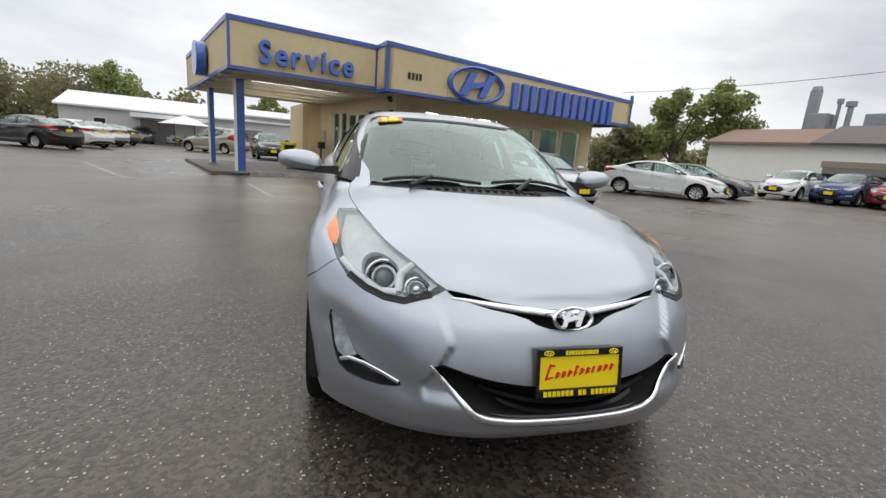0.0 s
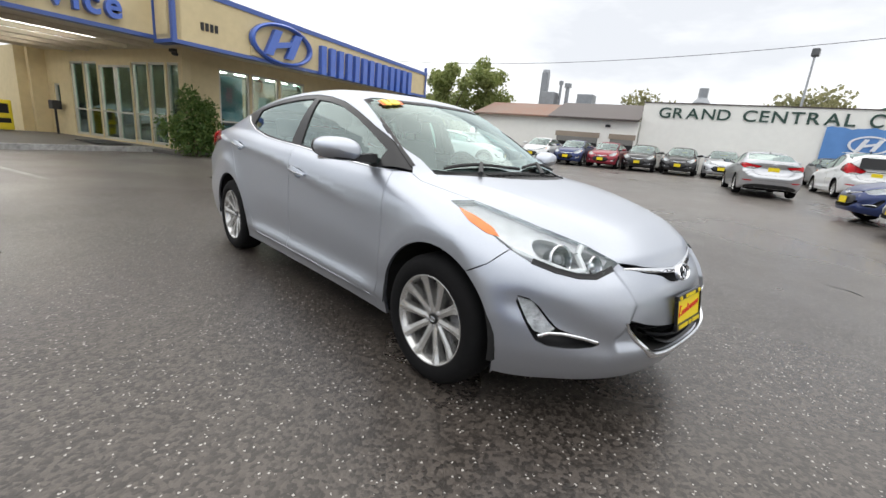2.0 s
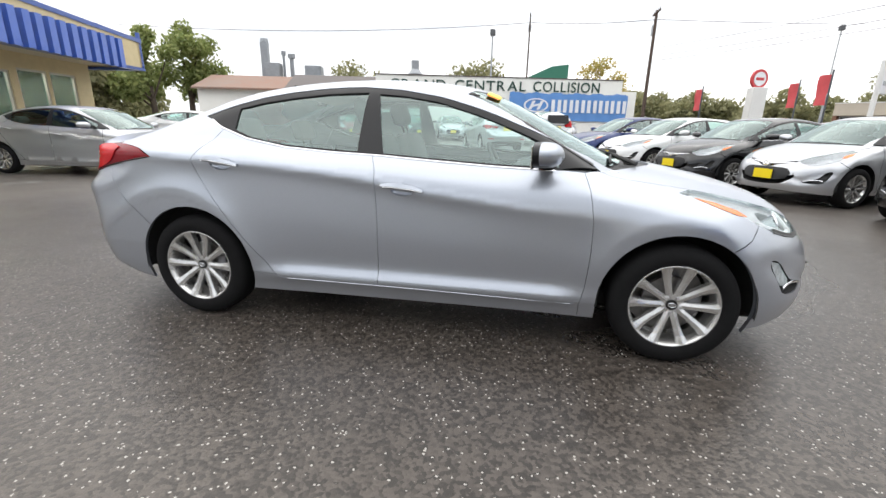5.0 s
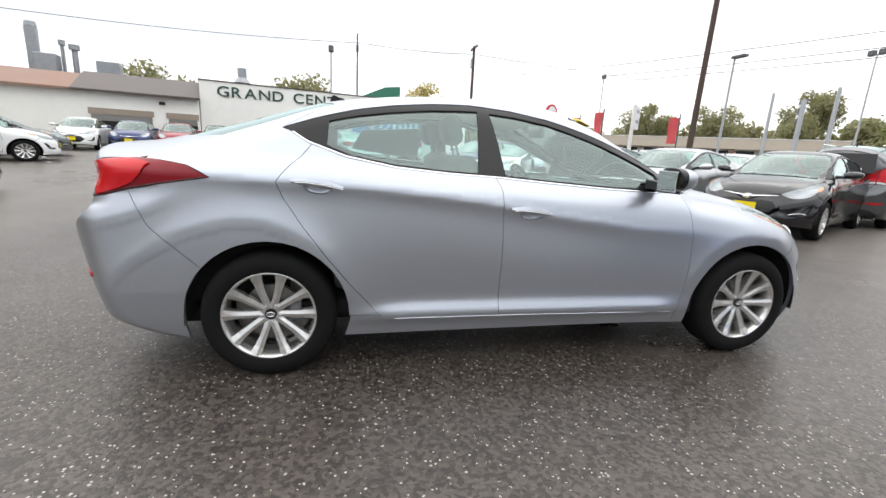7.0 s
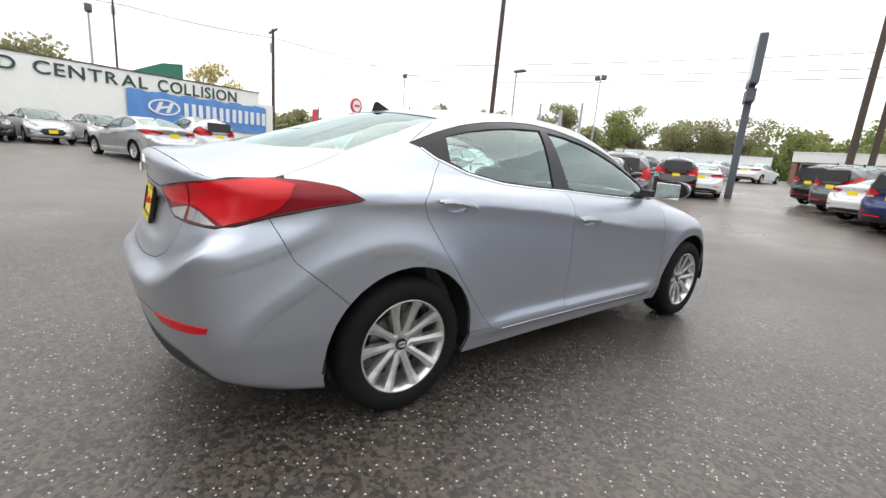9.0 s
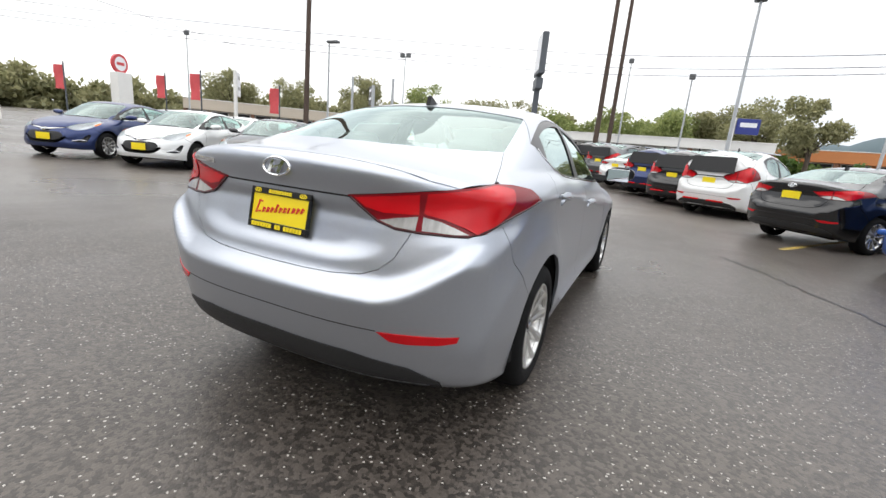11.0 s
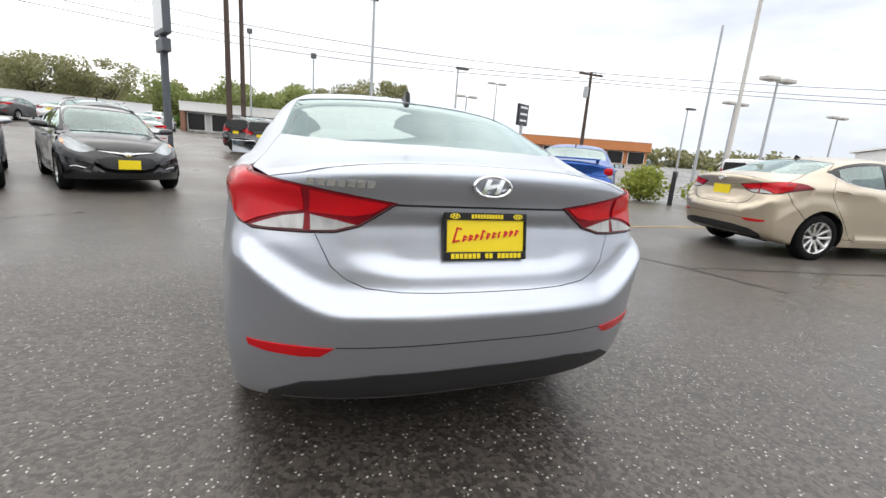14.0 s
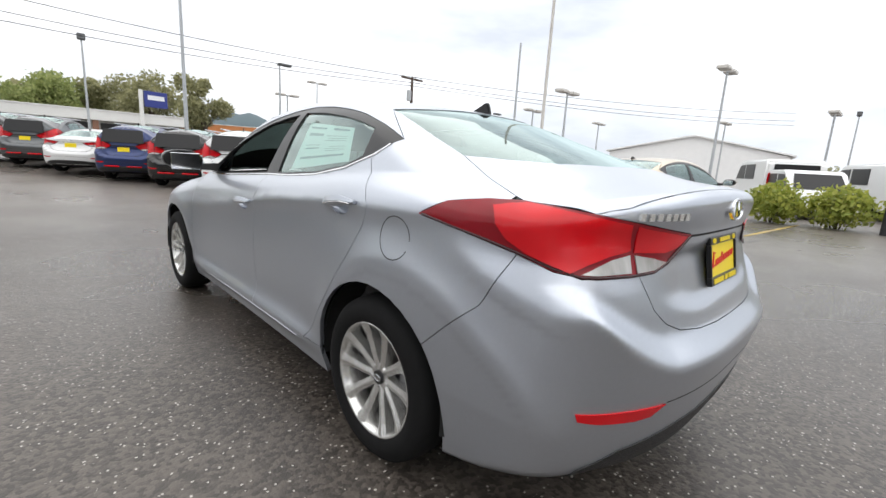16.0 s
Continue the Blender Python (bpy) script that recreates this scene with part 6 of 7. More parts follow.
def nose_at(x, y, turn, half=2.2):
    """The middle of a car whose nose is at (x, y)."""
    a = radians(turn)
    return x - half * math.sin(a), y + half * math.cos(a)


def tail_at(x, y, turn, half=2.3):
    a = radians(turn)
    return x + half * math.sin(a), y - half * math.cos(a)


# the row that faces the silver sedan
for x, y, colour, label in ((3.07, -5.38, "black", "black sedan with yellow plate facing the silver sedan"), (5.34, -4.55, "silver", "bright silver sedan with yellow plate in a facing row"), (7.42, -3.62, "black", "black sedan in the facing row on wet asphalt"),
                            (9.7, -2.64, "white", "white sedan parked in the facing row"), (11.9, -1.75, "navy", "navy blue sedan at the end of the facing row")):
    put(*nose_at(x, y, FACING, 2.3), FACING, "sedan", colour, label, 1.06, 1.02)
# the row seen from behind
for x, y, kind, colour, label, sl in ((-2.3, -9.4, "suv", "white", "white sport utility vehicle with black lower trim", 1.02), (-1.55, -11.5, "suv", "black", "black sport utility vehicle with yellow plate", 1.08),
                                      (-.5, -13.5, "suv", "navy", "dark blue sport utility vehicle seen from behind", .98), (.5, -15.5, "sedan", "white", "white sedan seen from behind", 1.05),
                                      (1.55, -17.7, "suv", "grey", "dark grey wagon in the far row", 1.0), (2.7, -20.0, "suv", "black", "black wagon in the far row", 1.0)):
    put(*tail_at(x, y, AWAY), AWAY, kind, colour, label, sl)
put(*tail_at(-3.35, -6.15, hdg(-.73, -.68)), hdg(-.73, -.68), "sedan", "black", "black sedan with yellow plate beside the blue one", 1.05)
old = put(*tail_at(-4.5, -3.55, hdg(-.65, -.76), 2.2), hdg(-.65, -.76), "sedan", "blue", "bright blue older sedan with a boot spoiler", .96, 1.03)
for o in old.children_recursive[::-1]:
    if o.name.startswith(("rear_badge", "rear_plate", "rear_reflector")):
        bpy.data.objects.remove(o)
    elif o.type == "MESH" and o.parent.name.startswith("tail_light"):
        for slot in o.material_slots:
            slot.link = "OBJECT"
            slot.material = PAINTS["blue"]
for x in (-.70, .70):
    lamp = new("corner_lamp")
    lamp.parent = old
    for nm, z0, z1, mt in (("red_lens", .875, 1.01, M_RED), ("clear_lens", .81, .872, M_CLEARLAMP)):
        bm = bmesh.new()
        box(bm, (x - .10, 1.93, z0), (x + .10, 2.13 - abs(.95 - z1) * .2, z1), .028)
        part(nm, bm, mt, lamp, smooth=True)
bm = bmesh.new()
box(bm, (-.56, 2.02, 1.135), (.56, 2.20, 1.165), .014)
for x in (-.5, .5):
    box(bm, (x - .03, 2.06, 1.08), (x + .03, 2.14, 1.14), .008)
part("boot_spoiler", bm, PAINTS["blue"], old, smooth=True)
bm = bmesh.new()
box(bm, (-.155, 2.215, .79), (.155, 2.235, .94), .008)
part("rear_plate", bm, M_PAPER, old, "pale plate with its marks as one bar")
bm = bmesh.new()
box(bm, (-.11, 2.236, .84), (.11, 2.240, .90), .002)
part("plate_bar", bm, M_INK, old)
bm = bmesh.new()
box(bm, (-.80, 2.22, .52), (.80, 2.335, .60), .03)
part("rubbing_strip", bm, PAINTS["blue"], old, smooth=True)
# single cars round the lot
tan_turn = hdg(-.98, .19)
put(-8.0, -.85, tan_turn, "sedan", "tan", "champagne gold sedan with steel wheel covers", 1.06, 1.03)
put(13.0, 12.6, hdg(.56, -.83), "sedan", "white", "white luxury sedan parked near the building", 1.10, 1.02)
put(15.6, 13.6, hdg(.56, -.83), "sedan", "grey", "dark grey sedan behind the white one", 1.08)
put(5.4, 9.1, hdg(.10, -1), "sedan", "silver", "silver-blue sedan with yellow plate", 1.05)
put(17.6, 1.2, hdg(.93, .35), "sedan", "silver", "silver luxury sedan seen from behind", 1.10, 1.03)
put(21.6, -1.1, hdg(.93, .35), "suv", "white", "white sport utility vehicle by the banner", 1.0)
for i, (x, y, colour) in enumerate(((19.6, 13.1, "white"), (20.4, 11.2, "navy"), (21.2, 9.45, "red"), (22.0, 7.7, "black"), (22.6, 5.8, "black"), (23.2, 3.9, "silver"), (24.0, 1.8, "silver"), (24.8, -.5, "grey"), (25.6, -2.8, "silver"))):
    put(*nose_at(x, y, hdg(-.965, -.26)), hdg(-.965, -.26), "sedan", colour, colour.replace("navy", "navy blue") + " car with yellow plate parked along the white wall", .96, 1.02)
put(6.7, -20.1, hdg(.376, -.926), "sedan", "white", "white sedan by the pylon sign", 1.0, 1.02)
for x, y, colour, kind in ((14.6, -7.0, "silver", "sedan"), (12.4, -7.9, "white", "sedan"), (10.0, -8.8, "silver", "sedan"), (7.7, -9.8, "silver", "sedan"), (5.35, -10.9, "grey", "suv"), (7.6, -19.4, "black", "suv")):
    put(x, y, FACING + 180, kind, colour, colour + " car in the second row", 1.0)
for x, y, colour, kind in ((-14.4, 21.5, "black", "sedan"), (-14.8, 25.5, "white", "sedan"), (-15.6, 29.5, "silver", "sedan"), (-8.7, 30.6, "bronze", "suv"), (-16.4, 33.5, "grey", "sedan")):
    put(x, y, hdg(-.9, .4), kind, colour, colour.replace("bronze", "pale bronze") + " car at the far side of the lot", 1.0)
put(-4.6, 26.2, hdg(.25, -1), "sedan", "black", "black car with yellow plate beyond the canopy", 1.0, 1.1)
for i in range(3):
    put(-17.4 + i * 2.0, 42.5 + i * 2.6, hdg(.3, -1), "sedan", ("grey", "white", "grey")[i], ("grey", "white", "grey")[i] + " car in front of the white shed", 1.0)
for i in range(6):
    put(9.8 + i * 2.5, -38 + i * 1.0, hdg(-.1, -1), "sedan", ("white", "silver", "white", "grey", "white", "silver", "black", "white", "red")[i], "small parked car in the lot across the street", 1.0)
for base in (plain, suv):
    for o in base.children_recursive[::-1]:
        bpy.data.objects.remove(o)
    bpy.data.objects.remove(base)


# ======================================================= poles, lamps, signs and wires
M_WOODPOLE = material("dark_creosoted_pole", (.085, .058, .045), .85, vary=.35, scale=6, stretch=(1, 1, .2), bump=.3, bump_scale=30)
M_GREYPOLE = material("grey_painted_steel", (.42, .44, .46), .5, .2, vary=.15, scale=6)
M_DARKPOLE = material("dark_grey_steel", (.09, .10, .115), .5, .3, vary=.15, scale=6)
M_LAMPHEAD = material("dark_lamp_housing", (.10, .105, .11), .5, vary=.1, scale=10)
M_PALELAMP = material("pale_lamp_housing", (.55, .53, .50), .5, vary=.1, scale=10)
M_WIRE = material("black_cable", (.03, .03, .035), .6, vary=.1, scale=10)
M_FLAG = material("red_fabric_banner", (.62, .09, .10), .8, vary=.2, scale=5)
M_REDSIGN = material("red_sign_plastic", (.55, .05, .06), .4, vary=.1, scale=6)
M_DARKSIGN = material("black_sign_panel", (.02, .02, .024), .4, vary=.1, scale=6)
M_NAVYSIGN = material("navy_sign_panel", (.02, .035, .22), .4, vary=.1, scale=6)


def lamp_post(x, y, h, kind="flood", group="lot lamps", lean=(0, 0)):
    """A lot lamp on a slim pole: kind 'flood' has a dark head on top, 'arm' a flat head to one side, 'twin' two heads on a bar."""
    t = thing("street_lamp", {"flood": "slim grey pole with a dark floodlight head", "arm": "grey pole with one flat dark lamp head", "twin": "grey pole with two pale flat lamp heads", "pair": "slim pole with a pair of dark floodlights"}[kind], "street lamp", group, on_ground(x, y))
    bm = bmesh.new()
    tube(bm, (0, 0, 0), (lean[0], lean[1], h), .085, .05, 10)
    part("pole", bm, M_GREYPOLE, t, smooth=True)
    bm = bmesh.new()
    tube(bm, (0, 0, 0), (0, 0, .5), .22, .20, 12)
    part("pole_base", bm, M_CONCRETE, t)
    top = Vector((lean[0], lean[1], h))
    if kind in ("flood", "pair"):
        for o in ((-.0,),) if kind == "flood" else ((-.35,), (.35,)):
            bm = bmesh.new()
            box(bm, (o[0] - .22, -.18, -.12), (o[0] + .22, .16, .28), .06, Matrix.Translation(top))
            part("lamp_head", bm, M_LAMPHEAD, t)
        if kind == "pair":
            bm = bmesh.new()
            tube(bm, top + Vector((-.4, 0, -.12)), top + Vector((.4, 0, -.12)), .03, seg=8)
            part("cross_bar", bm, M_GREYPOLE, t)
    elif kind == "arm":
        bm = bmesh.new()
        box(bm, (-.75, -.17, -.03), (.12, .17, .12), .04, Matrix.Translation(top))
        part("lamp_head", bm, M_LAMPHEAD, t)
    else:
        for s in (-1, 1):
            bm = bmesh.new()
            box(bm, (s * .18, -.26, -.03), (s * .95, .26, .15), .05, Matrix.Translation(top))
            part("lamp_head", bm, M_PALELAMP, t)
        bm = bmesh.new()
        tube(bm, top + Vector((-.5, 0, .02)), top + Vector((.5, 0, .02)), .04, seg=8)
        part("cross_bar", bm, M_GREYPOLE, t)
    return t


for x, y, h, kind in ((29.3, 2.4, 6.8, "flood"), (40.2, -24.3, 8.2, "flood"), (23.4, -35.5, 8.2, "pair"), (-10.6, -25.5, 6.1, "arm"), (-19.3, -37.1, 6.9, "twin"), (3.1, -41.2, 8.9, "flood"), (-1.9, -35.3, 6.8, "flood"),
                      (-3.4, -18.1, 7.5, "flood"), (-20.9, -11.2, 5.4, "twin"), (-27.1, -17.8, 5.3, "twin"), (-38.7, -18.3, 5.5, "twin"), (-23.4, -4.1, 6.3, "twin"), (-33.1, -.7, 5.3, "twin"), (-48.2, -.6, 7.0, "flood"),
                      (19.4, -20.0, 6.5, "arm"), (-14.5, -33.0, 5.0, "twin"), (-30.0, -24.0, 5.4, "arm"), (-40.0, -8.0, 5.6, "twin")):
    lamp_post(x, y, h, kind)


def utility_pole(x, y, h, mat=None, bar=True, r=.15, lean=(0, 0), label="dark wooden utility pole with a crossbar"):
    t = thing("utility_pole", label, "utility pole", "utility poles", on_ground(x, y))
    bm = bmesh.new()
    tube(bm, (0, 0, 0), (lean[0], lean[1], h), r * 1.15, r * .75, 12)
    part("pole", bm, mat or M_WOODPOLE, t, smooth=True)
    if bar:
        for dz, w in ((-.25, 1.1),):
            bm = bmesh.new()
            box(bm, (lean[0] - w, lean[1] - .06, h + dz), (lean[0] + w, lean[1] + .06, h + dz + .14), .01)
            part("crossbar", bm, M_WOODPOLE, t)
        for q in (-.9, -.35, .35, .9):
            bm = bmesh.new()
            tube(bm, (lean[0] + q, lean[1], h - .11), (lean[0] + q, lean[1], h + .08), .04, .03, 8)
            part("insulator", bm, M_GREYPOLE, t)
        bm = bmesh.new()
        tube(bm, (lean[0] + .28, lean[1], h - 1.9), (lean[0] + .28, lean[1], h - 1.1), .2, seg=12)
        part("transformer", bm, M_GREYPOLE, t, smooth=True)
    return t


utility_pole(39.6, -10.2, 10.2)
utility_pole(57.1, .4, 14.0, bar=True, r=.11, label="thin dark crossbar pole behind the white wall")
utility_pole(19.7, -18.3, 16.0, bar=False, r=.15, lean=(-.3, 0), label="tall dark pole rising beside the street")
utility_pole(4.5, -37.0, 19.0, bar=False, r=.20, label="thick brown wooden pole near the street")
utility_pole(3.5, -37.6, 20.0, bar=True, r=.17, label="tall brown wooden pole near the street")
utility_pole(-22.0, -26.3, 7.4, r=.14)
utility_pole(22.9, -26.9, 5.2, M_GREYPOLE, False, .12, label="short pale post beside the street")
utility_pole(20.4, -29.1, 5.4, M_GREYPOLE, False, .14, label="short pale post beside the street")
utility_pole(-18.7, -11.2, 16.0, M_PALELAMP, False, .085, label="tall pale flagpole-like mast on the lot")
utility_pole(-22.5, -16.0, 9.0, M_GREYPOLE, False, .08, label="slim grey pole far off")


def board_sign(x, y, z0, z1, w, mat, label, turn=0.0, post=M_GREYPOLE, round_top=False, bars=0, offset=0.0, bar_mat=None):
    """A flat sign board on its post, with plain bars where it carries writing."""
    t = thing("pole_sign", label, "sign", "street signs", on_ground(x, y, turn))
    g = ground_z(x, y)
    bm = bmesh.new()
    tube(bm, (0, 0, 0), (0, 0, (z1 if offset else z0) - g + .05), .16, .14, 12)
    part("post", bm, post, t, smooth=True)
    bm = bmesh.new()
    if round_top:
        tube(bm, (0, -.12, (z0 + z1) / 2 - g), (0, .12, (z0 + z1) / 2 - g), (z1 - z0) / 2, seg=24)
    else:
        box(bm, (offset - w / 2, -.12, z0 - g), (offset + w / 2, .12, z1 - g), .03)
    part("sign_board", bm, mat, t)
    if round_top:
        bm = bmesh.new()
        tube(bm, (0, -.14, (z0 + z1) / 2 - g), (0, .14, (z0 + z1) / 2 - g), (z1 - z0) * .36, seg=24)
        part("sign_face", bm, M_BANNERWHITE, t)
        bm = bmesh.new()
        box(bm, (-.45, -.16, (z0 + z1) / 2 - g - .14), (.45, .16, (z0 + z1) / 2 - g + .14), .03)
        part("sign_bar", bm, mat, t)
    for i in range(bars):
        zz = z0 - g + (z1 - z0) * (i + .6) / (bars + .3)
        for yy in (-.14, .125):
            bm = bmesh.new()
            box(bm, (offset - w * .36, yy, zz), (offset + w * .36, yy + .015, zz + (z1 - z0) * .28 / bars))
            part("sign_bar", bm, bar_mat or M_BANNERWHITE, t)
    return t


board_sign(47.4, -22.2, 5.2, 7.0, 1.8, M_REDSIGN, "round red sign on a broad white pillar", -70, M_WHITEPAINT, True)
add_box("sign_pillar", (46.7, -22.9, .6), (48.1, -21.6, 5.3), M_WHITEPAINT, None, .05)
tagged(bpy.data.objects["sign_pillar"], "broad white sign pillar by the street", "sign pillar")
board_sign(30.6, -21.8, 3.6, 5.5, 1.3, M_BANNERWHITE, "white dealership sign on a white post", -50, M_WHITEPAINT, False, 2, .75, M_GREYPOLE)
board_sign(21.6, -28.0, 4.0, 5.5, 1.0, M_DARKSIGN, "dark double-sided sign on a grey post", -40, M_GREYPOLE, False, 2, .5)
board_sign(-19.3, -31.5, 3.8, 5.6, 1.6, M_DARKSIGN, "black sign with white bars", 30, M_GREYPOLE, False, 3)
board_sign(-5.5, -38.8, 4.1, 5.3, 1.6, M_NAVYSIGN, "navy blue sign board near the storefront", 8, M_WHITEPAINT, False, 1, -1.0)
# the tall pylon sign, seen nearly edge on
pyl = thing("pylon_sign", "tall grey pylon sign seen nearly edge-on", "sign", at=on_ground(5.5, -20.4, -66))
bm = bmesh.new()
box(bm, (-.14, -.14, 0), (.14, .14, 5.2), .03)
part("column", bm, M_DARKPOLE, pyl)
bm = bmesh.new()
box(bm, (-.85, -.16, 4.9), (.85, .16, 6.9), .05)
part("sign_cabinet", bm, M_DARKPOLE, pyl)
bm = bmesh.new()
box(bm, (-.78, -.17, 5.1), (.78, -.158, 6.8), .0)
box(bm, (-.78, .158, 5.1), (.78, .17, 6.8), .0)
part("sign_face", bm, M_BANNERWHITE, pyl)
bm = bmesh.new()
box(bm, (-.6, -.18, 4.2), (.6, .18, 4.75), .04)
part("lower_panel", bm, M_DARKPOLE, pyl)

for x, y, z0, z1 in ((44.3, -16.3, 3.0, 4.9), (41.5, -22.9, 3.2, 5.2), (29.7, -25.5, 2.6, 4.7), (33.0, -20.5, 3.0, 5.0)):
    t = thing("pole_banner", "red fabric banner on a slim post", "banner", "red street banners", on_ground(x, y, 20))
    g = ground_z(x, y)
    bm = bmesh.new()
    tube(bm, (0, 0, 0), (0, 0, z1 - g + .3), .06, seg=8)
    part("post", bm, M_DARKPOLE, t)
    bm = bmesh.new()
    rows = []
    for i in range(7):
        zz = z0 - g + (z1 - z0) * i / 6
        rows.append([bm.verts.new((.07 + .28 * j, .06 * math.sin(i * 1.1 + j), zz)) for j in range(4)])
    for A, B in zip(rows[:-1], rows[1:]):
        for j in range(3):
            bm.faces.new((A[j], A[j + 1], B[j + 1], B[j]))
    part("cloth", bm, M_FLAG, t, smooth=True)


def cable(a, b, sag, r=.022):
    """A sagging overhead cable."""
    a, b = Vector(a), Vector(b)
    bm = bmesh.new()
    pts = [a.lerp(b, i / 24) - Vector((0, 0, sag * 4 * (i / 24) * (1 - i / 24))) for i in range(25)]
    side = (b - a).cross(Vector((0, 0, 1))).normalized()
    rows = [[bm.verts.new(p + side * r * math.cos(w) + Vector((0, 0, r * math.sin(w)))) for w in (0, 1.57, 3.14, 4.71)] for p in pts]
    for A, B in zip(rows[:-1], rows[1:]):
        for i in range(4):
            bm.faces.new((A[i], B[i], B[(i + 1) % 4], A[(i + 1) % 4]))
    return tagged(part("overhead_cable", bm, M_WIRE), "thin black overhead cable across the sky", "cable", "overhead cables")


for dz in (0, .55, 1.5):
    cable((60, -16, 9.6 + dz), (5.2, -36, 8.0 + dz), .5)
    cable((5.2, -36, 8.0 + dz), (-22, -26.3, 7.2 + dz * .45), .4)
    cable((-22, -26.3, 7.2 + dz * .45), (-70, -8, 8.5 + dz), .6)
cable((42.6, 0, 10.6), (33, 45, 10.0), .9)
cable((42.6, 0, 10.6), (39.6, -10.2, 10.0), .2)
cable((39.6, -10.2, 10.0), (47, -60, 11), .6)


# ======================================================= buildings round the lot
M_SHEDWALL = material("off_white_metal_siding", (.55, .56, .55), .6, vary=.12, scale=4, stretch=(8, 8, 1), bump=.15, bump_scale=20)
M_SHEDROOF = material("bright_white_metal_roof", (.78, .80, .82), .45, vary=.08, scale=4)
M_GREYROOF = material("grey_shingle_roof", (.33, .34, .35), .8, vary=.2, scale=8)
M_BEIGE = material("beige_fascia_panels", (.50, .44, .36), .7, vary=.12, scale=5)
M_ORANGE = material("orange_painted_front", (.52, .20, .07), .7, vary=.12, scale=5)
M_TENT = material("white_tent_fabric", (.82, .82, .82), .7, vary=.08, scale=2, bump=.1, bump_scale=8)
M_BRICKWALL = material("brown_brick_pier", (.25, .13, .085), .8, vary=.25, scale=20)


def shed(name, label, m, w, d, eave, ridge, wall, roof, openings=()):
    """A long low building with a pitched roof; its front is the plane y = 0 of m, from x = 0 to w."""
    t = thing(name, label, "building", at=m)
    bm = bmesh.new()
    prism(bm, [(0, -1), (w, -1), (w, eave), (0, eave)], 0, d)
    part("wall", bm, wall, t)
    bm = bmesh.new()
    prism(bm, [(-.4, eave), (-.4, eave + .15), (d / 2, ridge), (d + .4, eave + .15), (d + .4, eave), (d / 2, ridge - .15)], -.3, w + .3, Matrix(((0, 1, 0, 0), (1, 0, 0, 0), (0, 0, 1, 0), (0, 0, 0, 1))))
    part("roof", bm, roof, t)
    for x in (0, w - .2):
        bm = bmesh.new()
        prism(bm, [(0, eave), (d, eave), (d / 2, ridge - .1)], x, x + .2, Matrix(((0, 1, 0, 0), (1, 0, 0, 0), (0, 0, 1, 0), (0, 0, 0, 1))))
        part("gable", bm, wall, t)
    for x0, x1, z0, z1, mt in openings:
        wn_ = new("window" if z0 > .5 else "door")
        wn_.parent = t
        add_box("frame", (x0 - .07, -.06, z0 - .07), (x1 + .07, -.01, z1 + .07), M_WHITEPAINT, wn_, .01)
        add_box("opening", (x0, -.09, z0), (x1, -.05, z1), mt, wn_, .0)
    return t


# far side beyond the canopy: long white shed with a lean-to
ws_ = shed("white_shed", "long white metal shed with pale roof", pose(-23.0, 41.2, 0, 0, 0, 17), 32, 14, 2.75, 4.4, M_SHEDWALL, M_SHEDROOF, [(2.3, 3.1, 1.2, 1.9, M_BLACKTRIM), (5.6, 8.2, .1, 2.1, M_DOORDARK), (14, 16, .1, 2.0, M_DOORDARK)])
bm = bmesh.new()
prism(bm, [(5.0, 2.25), (11.0, 2.25), (11.0, 2.6), (5.0, 2.6)], -1.6, 0)
part("lean_to_roof", bm, M_SHEDROOF, ws_)
shed("grey_shed", "plain grey-white shed behind the canopy", pose(-9.5, 45.5, 0, 0, 0, 12), 16, 12, 3.3, 3.9, M_SHEDWALL, M_SHEDROOF)
tentb = thing("canopy_tent", "small pale canopy tent by the shed", "tent", at=pose(-13.5, 41.0, 0, 0, 0, 40))
bm = bmesh.new()
bmesh.ops.create_cone(bm, cap_ends=False, segments=4, radius1=2.2, radius2=.05, depth=.8, matrix=Matrix.Translation((0, 0, 2.3)) @ Matrix.Rotation(radians(45), 4, "Z"))
part("tent_roof", bm, M_TENT, tentb)
for sx in (-1.5, 1.5):
    for sy in (-1.5, 1.5):
        bm = bmesh.new()
        tube(bm, (sx, sy, 0), (sx, sy, 1.95), .04, seg=8)
        part("tent_leg", bm, M_DARKPOLE, tentb)


def strip_mall(name, label, m, w, h, wall, fascia, bays, d=10, band=1.1):
    """A low flat-roofed shop row with a deep fascia over a glazed front."""
    t = thing(name, label, "building", at=m)
    add_box("wall", (0, .8, -1), (w, d, h), wall, t, .02)
    add_box("fascia", (-.2, 0, h - band), (w + .2, .9, h + .25), fascia, t, .03)
    add_box("roof_cap", (-.25, -.05, h + .25), (w + .25, d, h + .34), M_WHITEPAINT, t, .02)
    for i in range(bays):
        x0, x1 = w * (i + .1) / bays, w * (i + .9) / bays
        wn_ = new("shop_window")
        wn_.parent = t
        add_box("window_frame", (x0, .70, .3), (x1, .79, h - band - .05), M_WHITEPAINT, wn_, .01)
        add_box("pane", (x0 + .12, .66, .4), (x1 - .12, .695, h - band - .15), M_BLACKTRIM, wn_)
    for i in range(0, bays + 1, 3):
        add_box("pier", (w * i / bays - .2, .1, -1), (w * i / bays + .2, .8, h - band), M_BRICKWALL, t, .02)
    return t


